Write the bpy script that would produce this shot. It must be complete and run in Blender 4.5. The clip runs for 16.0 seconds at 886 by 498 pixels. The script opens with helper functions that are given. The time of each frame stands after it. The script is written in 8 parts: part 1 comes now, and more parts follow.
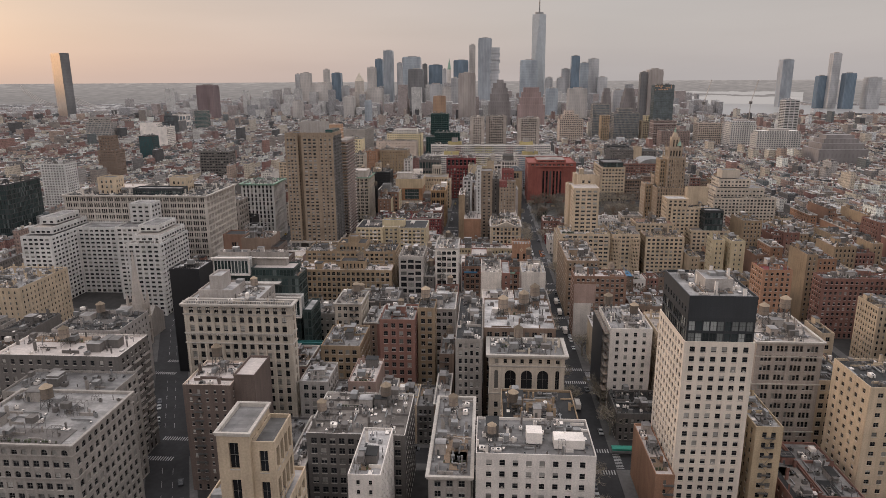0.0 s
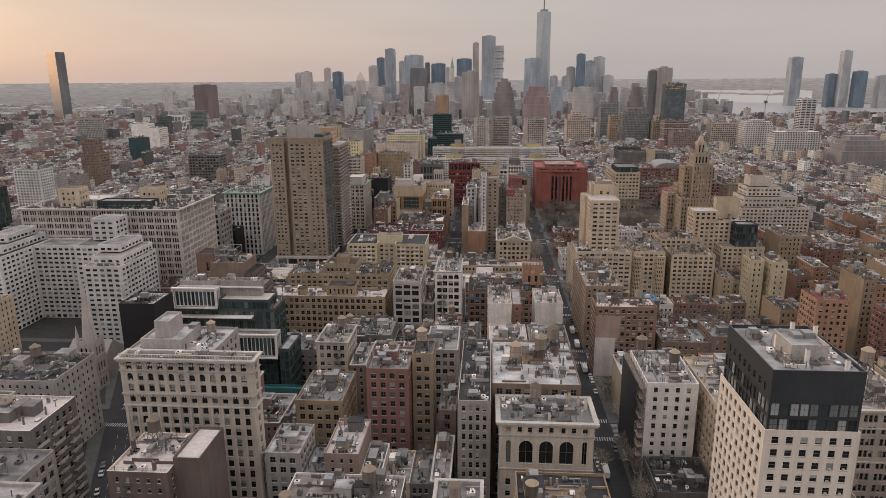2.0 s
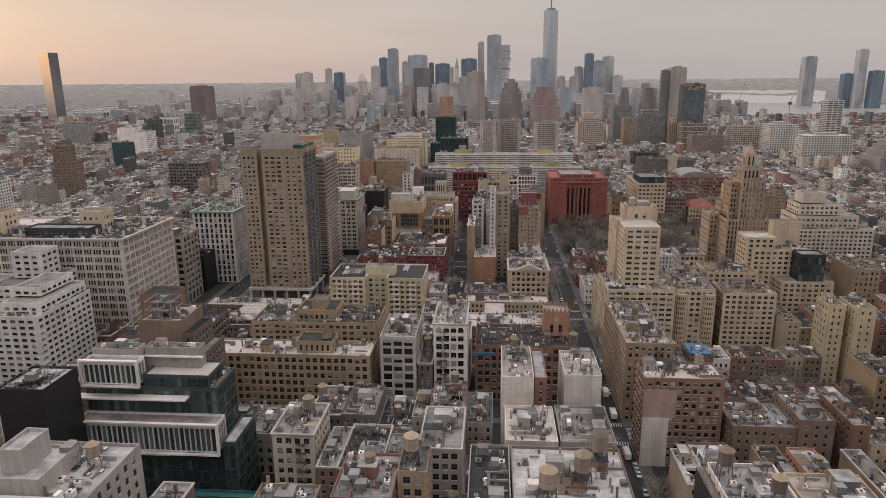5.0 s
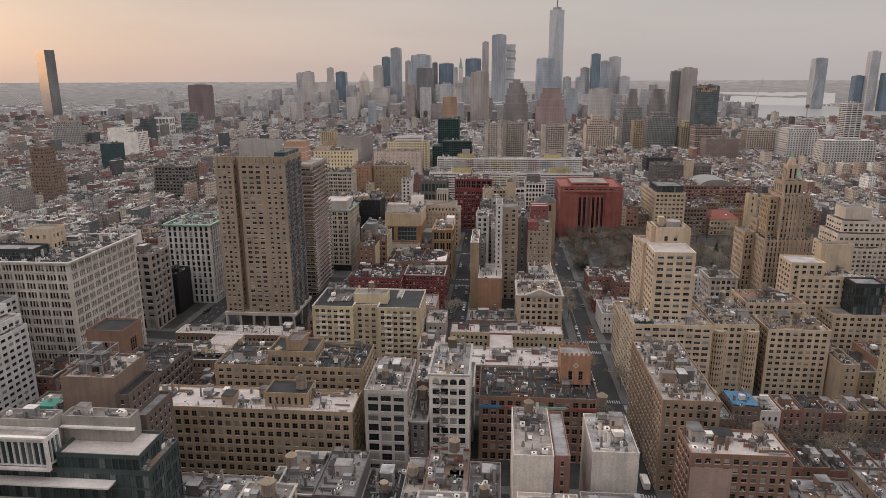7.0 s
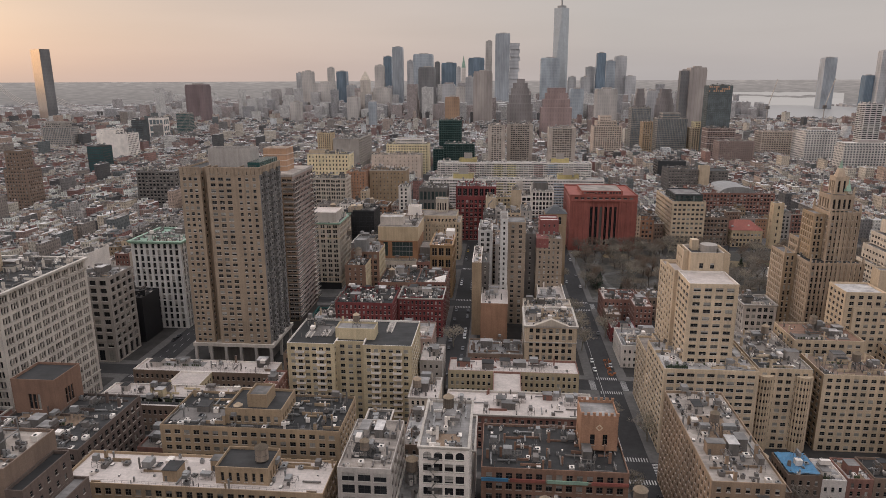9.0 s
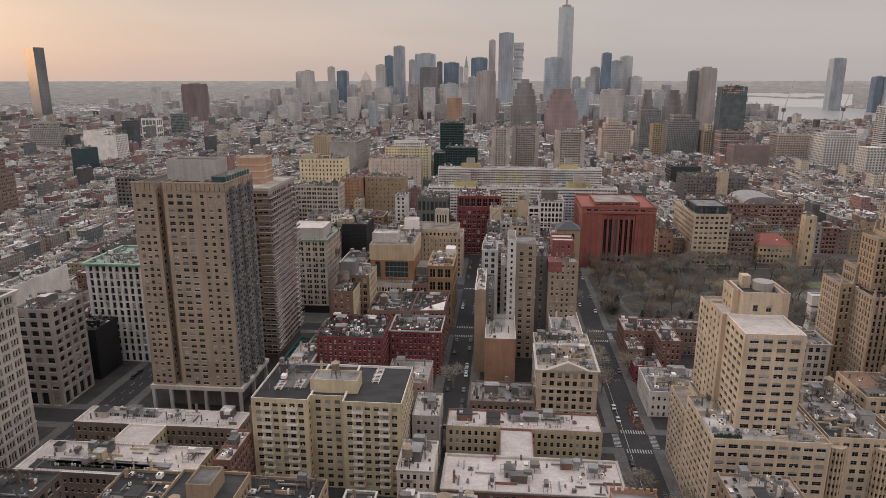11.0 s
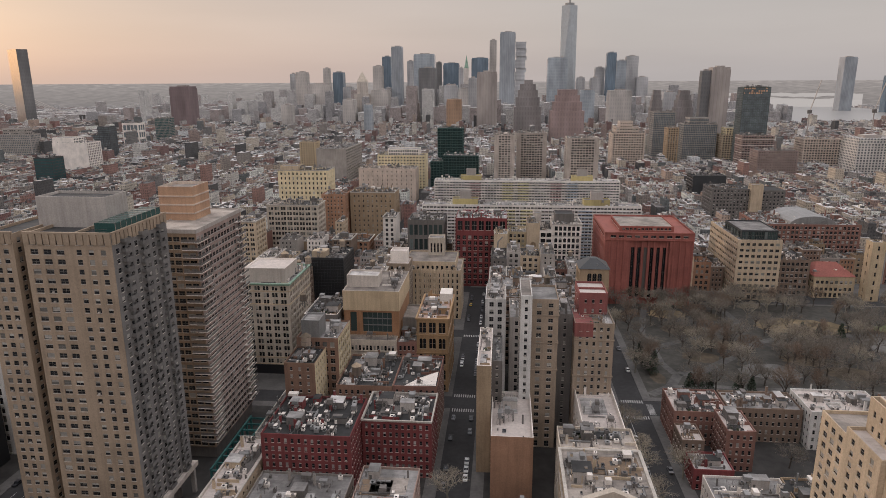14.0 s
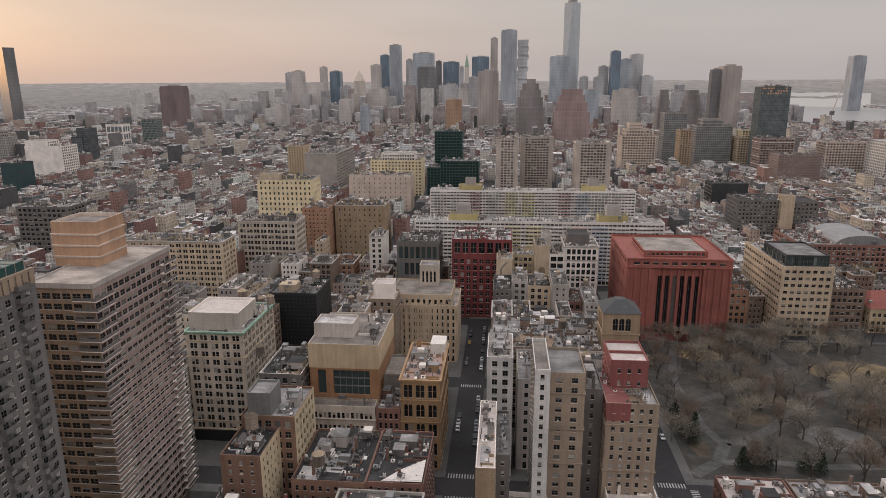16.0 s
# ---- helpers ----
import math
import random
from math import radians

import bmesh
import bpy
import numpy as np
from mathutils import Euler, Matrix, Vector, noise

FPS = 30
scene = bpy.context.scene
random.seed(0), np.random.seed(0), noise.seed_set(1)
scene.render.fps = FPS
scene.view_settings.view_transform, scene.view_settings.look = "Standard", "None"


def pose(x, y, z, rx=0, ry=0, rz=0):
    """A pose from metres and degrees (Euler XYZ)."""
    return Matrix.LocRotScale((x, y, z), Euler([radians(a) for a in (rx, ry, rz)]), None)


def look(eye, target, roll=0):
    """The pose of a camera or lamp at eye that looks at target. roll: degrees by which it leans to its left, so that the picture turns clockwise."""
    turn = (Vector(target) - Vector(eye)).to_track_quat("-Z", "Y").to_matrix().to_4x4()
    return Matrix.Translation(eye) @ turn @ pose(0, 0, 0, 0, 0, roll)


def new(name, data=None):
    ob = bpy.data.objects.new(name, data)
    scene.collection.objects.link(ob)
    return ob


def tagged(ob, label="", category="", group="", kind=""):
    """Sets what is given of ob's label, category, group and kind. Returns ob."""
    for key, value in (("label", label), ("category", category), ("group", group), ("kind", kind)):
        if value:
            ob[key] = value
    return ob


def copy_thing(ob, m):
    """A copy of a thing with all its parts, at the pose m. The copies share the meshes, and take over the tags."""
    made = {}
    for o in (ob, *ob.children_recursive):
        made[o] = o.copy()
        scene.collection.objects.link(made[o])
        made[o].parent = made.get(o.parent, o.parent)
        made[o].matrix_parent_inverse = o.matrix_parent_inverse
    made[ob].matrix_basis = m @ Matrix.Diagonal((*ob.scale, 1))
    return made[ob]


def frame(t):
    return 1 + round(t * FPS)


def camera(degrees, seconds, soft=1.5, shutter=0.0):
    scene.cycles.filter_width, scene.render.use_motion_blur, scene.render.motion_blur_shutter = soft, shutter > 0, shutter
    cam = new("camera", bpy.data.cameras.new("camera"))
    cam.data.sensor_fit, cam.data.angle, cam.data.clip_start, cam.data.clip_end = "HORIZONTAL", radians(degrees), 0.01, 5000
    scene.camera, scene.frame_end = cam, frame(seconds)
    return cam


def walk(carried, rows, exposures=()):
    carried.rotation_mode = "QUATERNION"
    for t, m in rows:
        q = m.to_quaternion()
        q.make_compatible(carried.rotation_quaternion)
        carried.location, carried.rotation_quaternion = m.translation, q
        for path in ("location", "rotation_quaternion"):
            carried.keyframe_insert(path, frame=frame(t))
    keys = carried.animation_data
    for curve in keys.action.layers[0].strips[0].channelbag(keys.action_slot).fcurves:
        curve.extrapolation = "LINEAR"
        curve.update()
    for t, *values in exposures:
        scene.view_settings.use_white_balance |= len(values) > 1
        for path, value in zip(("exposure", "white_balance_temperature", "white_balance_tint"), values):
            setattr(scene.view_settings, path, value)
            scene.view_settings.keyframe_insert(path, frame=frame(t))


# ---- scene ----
cam = camera(67.4, 16.0, soft=0.86)
PATH = [
    (0, (-0.951, -3.255, 152.829), (-1.076, -1.321, 152.338), -0.3),
    (0.5, (-1.487, 10.708, 152.873), (-1.615, 12.643, 152.380), -0.3),
    (1, (-2.036, 24.754, 152.919), (-2.166, 26.688, 152.424), -0.3),
    (1.5, (-2.570, 39.040, 152.952), (-2.703, 40.973, 152.457), -0.3),
    (2, (-3.083, 53.529, 152.967), (-3.218, 55.462, 152.473), -0.4),
    (2.5, (-3.630, 68.072, 152.960), (-3.769, 70.005, 152.468), -0.4),
    (3, (-4.234, 82.426, 152.945), (-4.379, 84.359, 152.455), -0.2),
    (3.5, (-4.887, 96.455, 152.933), (-5.031, 98.388, 152.441), -0.3),
    (6.3, (-8.630, 172.382, 152.705), (-8.782, 174.315, 152.212), -0.6),
    (6.5, (-8.858, 177.725, 152.700), (-9.014, 179.657, 152.206), -0.2),
    (7, (-9.322, 190.897, 152.687), (-9.480, 192.829, 152.195), -0.2),
    (7.5, (-9.667, 203.822, 152.685), (-9.826, 205.754, 152.196), -0.2),
    (8, (-9.911, 216.526, 152.691), (-10.073, 218.459, 152.201), -0.1),
    (8.5, (-10.166, 229.192, 152.690), (-10.333, 231.124, 152.198), -0.1),
    (9, (-10.532, 242.032, 152.683), (-10.699, 243.963, 152.190), -0.2),
    (9.2, (-10.751, 247.285, 152.685), (-10.921, 249.215, 152.188), 0.1),
    (11.5, (-14.005, 309.252, 152.858), (-14.179, 311.182, 152.366), -0.1),
    (12, (-14.712, 323.536, 152.866), (-14.885, 325.465, 152.372), -0.2),
    (12.5, (-15.403, 338.715, 152.866), (-15.578, 340.645, 152.373), -0.2),
    (13, (-16.061, 354.850, 152.888), (-16.235, 356.780, 152.395), -0.3),
    (13.5, (-16.753, 371.793, 152.921), (-16.929, 373.724, 152.430), -0.3),
    (14, (-17.418, 389.208, 152.965), (-17.595, 391.139, 152.475), -0.3),
    (14.5, (-18.051, 406.820, 153.016), (-18.229, 408.751, 152.525), -0.2),
    (15, (-18.633, 424.406, 153.050), (-18.813, 426.337, 152.561), -0.3),
    (15.5, (-19.190, 441.875, 153.078), (-19.370, 443.806, 152.589), -0.3),
    (16, (-19.765, 459.321, 153.107), (-19.944, 461.251, 152.615), -0.3),
]
walk(cam, [(t, look(eye, target, roll)) for t, eye, target, roll in PATH])

# ---------------------------------------------------------------- world and light
world = bpy.data.worlds.new("dusk_sky")
scene.world = world
world.use_nodes = True
wn, wl = world.node_tree.nodes, world.node_tree.links
wn.clear()
w_out = wn.new("ShaderNodeOutputWorld")
w_bg = wn.new("ShaderNodeBackground")
w_sky = wn.new("ShaderNodeTexSky")
w_sky.sky_type = "NISHITA"
w_sky.sun_disc = False
SUN_EL, SUN_AZ = radians(5.0), radians(-62.0)      # azimuth from +y towards +x
w_sky.sun_elevation, w_sky.sun_rotation = SUN_EL, SUN_AZ
w_sky.dust_density = 3.0
w_tc = wn.new("ShaderNodeTexCoord")
w_sep = wn.new("ShaderNodeSeparateXYZ")
wl.new(w_tc.outputs["Generated"], w_sep.inputs[0])
w_el = wn.new("ShaderNodeValToRGB")               # overcast dome, brighter overhead
w_el.color_ramp.elements[0].position, w_el.color_ramp.elements[0].color = 0.0, (0.50, 0.46, 0.455, 1)
w_el.color_ramp.elements[1].position, w_el.color_ramp.elements[1].color = 1.0, (1.47, 1.44, 1.50, 1)
e = w_el.color_ramp.elements.new(0.16)
e.color = (0.535, 0.49, 0.48, 1)
e = w_el.color_ramp.elements.new(0.45)
e.color = (0.87, 0.83, 0.86, 1)
wl.new(w_sep.outputs["Z"], w_el.inputs[0])
w_dot = wn.new("ShaderNodeVectorMath")
w_dot.operation = "DOT_PRODUCT"
w_dot.inputs[1].default_value = (math.sin(SUN_AZ), math.cos(SUN_AZ), 0.0)
wl.new(w_tc.outputs["Generated"], w_dot.inputs[0])
w_glow = wn.new("ShaderNodeValToRGB")             # warm low glow round the hidden sun
w_glow.color_ramp.elements[0].position, w_glow.color_ramp.elements[0].color = 0.32, (0, 0, 0, 1)
w_glow.color_ramp.elements[1].position, w_glow.color_ramp.elements[1].color = 1.0, (1, 1, 1, 1)
wl.new(w_dot.outputs["Value"], w_glow.inputs[0])
w_low = wn.new("ShaderNodeValToRGB")
w_low.color_ramp.elements[0].position, w_low.color_ramp.elements[0].color = 0.0, (1, 1, 1, 1)
w_low.color_ramp.elements[1].position, w_low.color_ramp.elements[1].color = 0.3, (0.1, 0.1, 0.1, 1)
wl.new(w_sep.outputs["Z"], w_low.inputs[0])
w_m1 = wn.new("ShaderNodeMix")
w_m1.data_type, w_m1.blend_type = "RGBA", "MULTIPLY"
w_m1.inputs["Factor"].default_value = 1.0
wl.new(w_glow.outputs[0], w_m1.inputs[6])
wl.new(w_low.outputs[0], w_m1.inputs[7])
w_m2 = wn.new("ShaderNodeMix")
w_m2.data_type = "RGBA"
w_m2.inputs[7].default_value = (0.69, 0.51, 0.44, 1)
wl.new(w_m1.outputs[2], w_m2.inputs["Factor"])
wl.new(w_el.outputs[0], w_m2.inputs[6])
w_noise = wn.new("ShaderNodeTexNoise")
w_map = wn.new("ShaderNodeMapping")
w_map.inputs["Scale"].default_value = (1.2, 1.2, 9.0)
wl.new(w_tc.outputs["Generated"], w_map.inputs[0])
wl.new(w_map.outputs[0], w_noise.inputs["Vector"])
w_noise.inputs["Scale"].default_value = 1.6
w_noise.inputs["Detail"].default_value = 5.0
w_cl = wn.new("ShaderNodeMapRange")
w_cl.inputs["To Min"].default_value, w_cl.inputs["To Max"].default_value = 0.86, 1.13
wl.new(w_noise.outputs["Fac"], w_cl.inputs["Value"])
w_m3 = wn.new("ShaderNodeVectorMath")
w_m3.operation = "SCALE"
wl.new(w_m2.outputs[2], w_m3.inputs[0])
wl.new(w_cl.outputs[0], w_m3.inputs["Scale"])
w_sc = wn.new("ShaderNodeVectorMath")
w_sc.operation = "SCALE"
w_sc.inputs["Scale"].default_value = 0.03
wl.new(w_sky.outputs[0], w_sc.inputs[0])
w_add = wn.new("ShaderNodeVectorMath")
wl.new(w_m3.outputs[0], w_add.inputs[0])
wl.new(w_sc.outputs[0], w_add.inputs[1])
wl.new(w_add.outputs[0], w_bg.inputs["Color"])
w_bg.inputs["Strength"].default_value = 0.92
wl.new(w_bg.outputs[0], w_out.inputs["Surface"])

sun = new("sun", bpy.data.lights.new("sun", "SUN"))
sun.data.energy, sun.data.angle, sun.data.color = 0.7, radians(14), (1.0, 0.78, 0.62)
sd = Vector((math.sin(SUN_AZ) * math.cos(radians(14)), math.cos(SUN_AZ) * math.cos(radians(14)), math.sin(radians(14))))
sun.matrix_world = look(Vector((0, 0, 400)) + sd * 200, (0, 0, 400))

# ---------------------------------------------------------------- materials
def nodes_of(name):
    m = bpy.data.materials.new(name)
    m.use_nodes = True
    return m, m.node_tree.nodes, m.node_tree.links, m.node_tree.nodes["Principled BSDF"]


def tex(n, l, src, scale, detail=4.0, stretch=None):
    """Noise on world places, in metres."""
    t = n.new("ShaderNodeTexNoise")
    t.inputs["Scale"].default_value, t.inputs["Detail"].default_value = scale, detail
    if stretch:
        mp = n.new("ShaderNodeMapping")
        mp.inputs["Scale"].default_value = stretch
        l.new(src, mp.inputs[0])
        src = mp.outputs[0]
    l.new(src, t.inputs["Vector"])
    return t.outputs["Fac"]


def ranged(n, l, fac, lo, hi, a=0.3, b=0.7):
    r = n.new("ShaderNodeMapRange")
    for key, v in (("From Min", a), ("From Max", b), ("To Min", lo), ("To Max", hi)):
        r.inputs[key].default_value = v
    l.new(fac, r.inputs["Value"])
    return r.outputs[0]


def times(n, l, a, b):
    m = n.new("ShaderNodeMath")
    m.operation = "MULTIPLY"
    l.new(a, m.inputs[0])
    l.new(b, m.inputs[1])
    return m.outputs[0]


MATS = {}


def surface(name, color, rough=0.85, spread=0.15, fine=2.2, streak=0.16, bump=0.15, metal=0.0, tint=0.12):
    """Masonry, concrete, paint or roofing: base colour with stains, rain streaks and grain."""
    if name in MATS:
        return MATS[name]
    m, n, l, p = nodes_of(name)
    geo = n.new("ShaderNodeNewGeometry")
    info = n.new("ShaderNodeObjectInfo")
    pos = geo.outputs["Position"]
    big = ranged(n, l, tex(n, l, pos, 0.11), 1 - spread, 1 + spread)
    small = ranged(n, l, tex(n, l, pos, fine, 6), 1 - spread * 0.8, 1 + spread * 0.8)
    run = ranged(n, l, tex(n, l, pos, 1.0, 3, (0.9, 0.9, 0.06)), 1 - streak, 1.06, 0.25, 0.6)
    per = ranged(n, l, info.outputs["Random"], 1 - tint, 1 + tint, 0, 1)
    k = times(n, l, times(n, l, big, small), times(n, l, run, per))
    sc = n.new("ShaderNodeVectorMath")
    sc.operation = "SCALE"
    sc.inputs[0].default_value = color
    l.new(k, sc.inputs["Scale"])
    l.new(sc.outputs[0], p.inputs["Base Color"])
    p.inputs["Roughness"].default_value, p.inputs["Metallic"].default_value = rough, metal
    b = n.new("ShaderNodeBump")
    b.inputs["Strength"].default_value, b.inputs["Distance"].default_value = bump, 0.08
    l.new(tex(n, l, pos, fine * 2, 5), b.inputs["Height"])
    l.new(b.outputs[0], p.inputs["Normal"])
    MATS[name] = m
    return m


def glazing(name, dark, pale, share):
    """Window glass before dark rooms; a share of the panes shows blinds or curtains."""
    m, n, l, p = nodes_of(name)
    geo = n.new("ShaderNodeNewGeometry")
    info = n.new("ShaderNodeObjectInfo")
    add = n.new("ShaderNodeMath")
    l.new(geo.outputs["Random Per Island"], add.inputs[0])
    l.new(info.outputs["Random"], add.inputs[1])
    fr = n.new("ShaderNodeMath")
    fr.operation = "FRACT"
    l.new(add.outputs[0], fr.inputs[0])
    cr = n.new("ShaderNodeValToRGB")
    cr.color_ramp.interpolation = "CONSTANT"
    cr.color_ramp.elements[0].color = (*dark, 1)
    cr.color_ramp.elements[1].position = 1 - share
    cr.color_ramp.elements[1].color = (*[0.45 * a + 0.55 * b for a, b in zip(pale, dark)], 1)
    e2 = cr.color_ramp.elements.new(1 - share * 0.45)
    e2.color = (*pale, 1)
    e3 = cr.color_ramp.elements.new(0.3)
    e3.color = (*[1.7 * a for a in dark], 1)
    l.new(fr.outputs[0], cr.inputs[0])
    l.new(cr.outputs[0], p.inputs["Base Color"])
    p.inputs["Roughness"].default_value = 0.12
    p.inputs["Specular IOR Level"].default_value = 0.35
    b = n.new("ShaderNodeBump")
    b.inputs["Strength"].default_value, b.inputs["Distance"].default_value = 0.05, 0.05
    l.new(tex(n, l, geo.outputs["Position"], 0.7, 2), b.inputs["Height"])
    l.new(b.outputs[0], p.inputs["Normal"])
    MATS[name] = m
    return m


GLASS = glazing("window_glass", (0.012, 0.013, 0.015), (0.30, 0.285, 0.26), 0.1)
CURTAIN = glazing("curtain_wall_glass", (0.03, 0.044, 0.043), (0.15, 0.175, 0.17), 0.28)
CROWNGLASS = glazing("crown_glass", (0.03, 0.036, 0.037), (0.38, 0.39, 0.37), 0.55)
W = {
    "tan_brick": surface("tan_brick", (0.325, 0.236, 0.153)),
    "brown_brick": surface("brown_brick", (0.205, 0.145, 0.11)),
    "tower_brick": surface("tower_brick", (0.318, 0.241, 0.175), tint=0.03),
    "warm_tan": surface("warm_tan_brick", (0.285, 0.203, 0.14)),
    "party_wall": surface("rendered_party_wall", (0.56, 0.50, 0.445), spread=0.2),
    "red_brick": surface("red_brick", (0.23, 0.118, 0.093)),
    "red_brown": surface("red_brown_brick", (0.23, 0.135, 0.095)),
    "deco_brick": surface("deco_brick", (0.39, 0.30, 0.22)),
    "hotel_stone": surface("hotel_stone", (0.70, 0.605, 0.51), spread=0.08, streak=0.08),
    "dark_red": surface("dark_red_brick", (0.19, 0.045, 0.045)),
    "bobst_red": surface("red_sandstone", (0.285, 0.095, 0.075), tint=0.04),
    "orange_brick": surface("orange_brick", (0.34, 0.19, 0.12)),
    "cream": surface("cream_brick", (0.51, 0.40, 0.285)),
    "yellow": surface("yellow_brick", (0.52, 0.425, 0.28)),
    "white": surface("white_paint_brick", (0.72, 0.655, 0.60), streak=0.05),
    "grey_brown": surface("grey_brown_brick", (0.285, 0.22, 0.165)),
    "white_glazed": surface("white_glazed_brick", (0.60, 0.575, 0.55)),
    "lime": surface("limestone", (0.53, 0.455, 0.375)),
    "light_stone": surface("light_stone", (0.50, 0.44, 0.39)),
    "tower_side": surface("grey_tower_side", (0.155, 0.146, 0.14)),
    "blue_panel": surface("blue_panel", (0.22, 0.30, 0.36)),
    "blue_tarp": surface("blue_tarp", (0.06, 0.19, 0.33), rough=0.5),
    "orange_plastic": surface("orange_plastic", (0.38, 0.15, 0.07), rough=0.5),
    "green_paint": surface("green_paint", (0.03, 0.23, 0.17), rough=0.5),
    "grey_stone": surface("grey_stone", (0.33, 0.295, 0.265)),
    "dark_stone": surface("dark_stone", (0.15, 0.135, 0.125)),
    "concrete": surface("concrete", (0.40, 0.36, 0.33)),
    "dark_panel": surface("dark_metal_panel", (0.035, 0.037, 0.04), rough=0.45, streak=0.1),
    "black": surface("black_cladding", (0.014, 0.014, 0.016), rough=0.5, streak=0.1),
    "gold": surface("gold_sandstone", (0.47, 0.36, 0.235)),
    "rose_brick": surface("rose_brick", (0.30, 0.222, 0.195)),
    "dark_brown": surface("dark_brown_brick", (0.125, 0.092, 0.078)),
    "ochre": surface("ochre_sandstone", (0.36, 0.23, 0.125)),
    "pink": surface("pink_stone", (0.35, 0.245, 0.205)),
    "glass_spandrel": surface("glass_spandrel", (0.05, 0.067, 0.063), rough=0.4, streak=0.05),
    "signal_yellow": surface("signal_yellow", (0.50, 0.41, 0.19)),
    "green_metal": surface("copper_green", (0.25, 0.36, 0.28)),
    "store_stone": surface("store_limestone", (0.58, 0.515, 0.455), streak=0.08),
    "slab_white": surface("slab_white_brick", (0.74, 0.69, 0.64), streak=0.08),
    "red_paint": surface("red_wall_paint", (0.22, 0.075, 0.068)),
    "rust_stone": surface("rust_sandstone", (0.36, 0.19, 0.10)),
    "tan_stucco": surface("tan_stucco", (0.56, 0.455, 0.38)),
    "taupe": surface("taupe_concrete", (0.42, 0.36, 0.315)),
    "butter": surface("butter_brick", (0.70, 0.585, 0.38)),
    "bottle_green": surface("bottle_green_panel", (0.03, 0.07, 0.065), rough=0.4, streak=0.05),
    "green_glass": surface("green_glass", (0.012, 0.03, 0.03), rough=0.15, streak=0.0, bump=0.02),
    "teal": surface("teal_netting", (0.03, 0.125, 0.12), rough=0.7),
}
def roofing(name, color, joint, contrast, vary=1.0):
    """Flat roof of membrane sheets: seams, patches of other age, ponding stains."""
    m, n, l, p = nodes_of(name)
    geo = n.new("ShaderNodeNewGeometry")
    info = n.new("ShaderNodeObjectInfo")
    br = n.new("ShaderNodeTexBrick")
    br.inputs["Scale"].default_value = 0.3
    br.inputs["Mortar Size"].default_value = 0.012
    br.inputs["Brick Width"].default_value, br.inputs["Row Height"].default_value = 1.5, 0.45
    br.inputs["Color1"].default_value = (1, 1, 1, 1)
    br.inputs["Color2"].default_value = (1 - contrast, 1 - contrast, 1 - contrast, 1)
    br.inputs["Mortar"].default_value = (joint, joint, joint, 1)
    l.new(geo.outputs["Position"], br.inputs["Vector"])
    big = ranged(n, l, tex(n, l, geo.outputs["Position"], 0.14, 5), 1 - 0.42 * vary, 1 + 0.15 * vary, 0.35, 0.6)
    spot = ranged(n, l, tex(n, l, geo.outputs["Position"], 0.9, 6), 0.86, 1.1)
    per = ranged(n, l, info.outputs["Random"], 1 - 0.38 * vary, 1 + 0.3 * vary, 0, 1)
    k = times(n, l, times(n, l, big, spot), times(n, l, per, br.outputs["Color"]))
    sc = n.new("ShaderNodeVectorMath")
    sc.operation = "SCALE"
    sc.inputs[0].default_value = color
    l.new(k, sc.inputs["Scale"])
    l.new(sc.outputs[0], p.inputs["Base Color"])
    p.inputs["Roughness"].default_value = 0.75
    MATS[name] = m
    return m


ROOFS = [roofing("silver_roof", (0.47, 0.445, 0.43), 0.7, 0.28), roofing("grey_roof", (0.26, 0.245, 0.235), 0.7, 0.25),
         roofing("black_roof", (0.036, 0.035, 0.035), 0.8, 0.3), roofing("paved_roof", (0.33, 0.285, 0.25), 0.7, 0.2)]
PINKROOF = roofing("pale_membrane_roof", (0.56, 0.49, 0.45), 0.8, 0.1, 0.25)
COPING = surface("stone_coping", (0.46, 0.415, 0.37))
FRAME = surface("window_frame", (0.22, 0.205, 0.19), streak=0.05)
DARKFRAME = surface("dark_window_frame", (0.05, 0.048, 0.046), streak=0.05)
METAL = surface("galvanised_duct", (0.26, 0.255, 0.25), rough=0.5, metal=0.3)
WOOD = surface("weathered_cedar", (0.22, 0.175, 0.14), streak=0.4, tint=0.55)
STEEL = surface("painted_steel", (0.10, 0.095, 0.09), rough=0.6)
ASPHALT = surface("asphalt", (0.027, 0.026, 0.027), spread=0.22, fine=0.5, streak=0.0)
PAVE = surface("pavement_concrete", (0.10, 0.094, 0.09), spread=0.2, fine=0.6, streak=0.0)
MARK = surface("road_paint", (0.38, 0.37, 0.36), spread=0.3, fine=3.0, streak=0.0)
PARKSOIL = surface("winter_soil", (0.05, 0.046, 0.039), spread=0.35, fine=0.35, streak=0.0)
# yard paving darkened to hold the shade of the closed courts
SHADEYARD = surface("yard_paving", (0.035, 0.032, 0.03), spread=0.3, fine=0.3, streak=0.0)
DECK = surface("timber_deck", (0.20, 0.14, 0.095), spread=0.25, fine=1.5, streak=0.0)
PLANTER = surface("roof_planting", (0.06, 0.075, 0.035), spread=0.4, fine=1.2, streak=0.0)
LAWN = surface("dry_lawn", (0.165, 0.122, 0.066), spread=0.35, fine=0.3, streak=0.0)
GREENLAWN = surface("green_lawn", (0.10, 0.115, 0.05), spread=0.35, fine=0.3, streak=0.0)
PATHSTONE = surface("park_path", (0.09, 0.085, 0.08), spread=0.3, fine=0.5, streak=0.0)
PLAZASTONE = surface("plaza_stone", (0.135, 0.128, 0.12), spread=0.25, fine=0.5, streak=0.0)
LITTER = surface("leaf_litter", (0.085, 0.064, 0.042), spread=0.4, fine=0.35, streak=0.0)
PALEBARK = surface("plane_tree_bark", (0.27, 0.24, 0.195), streak=0.3)
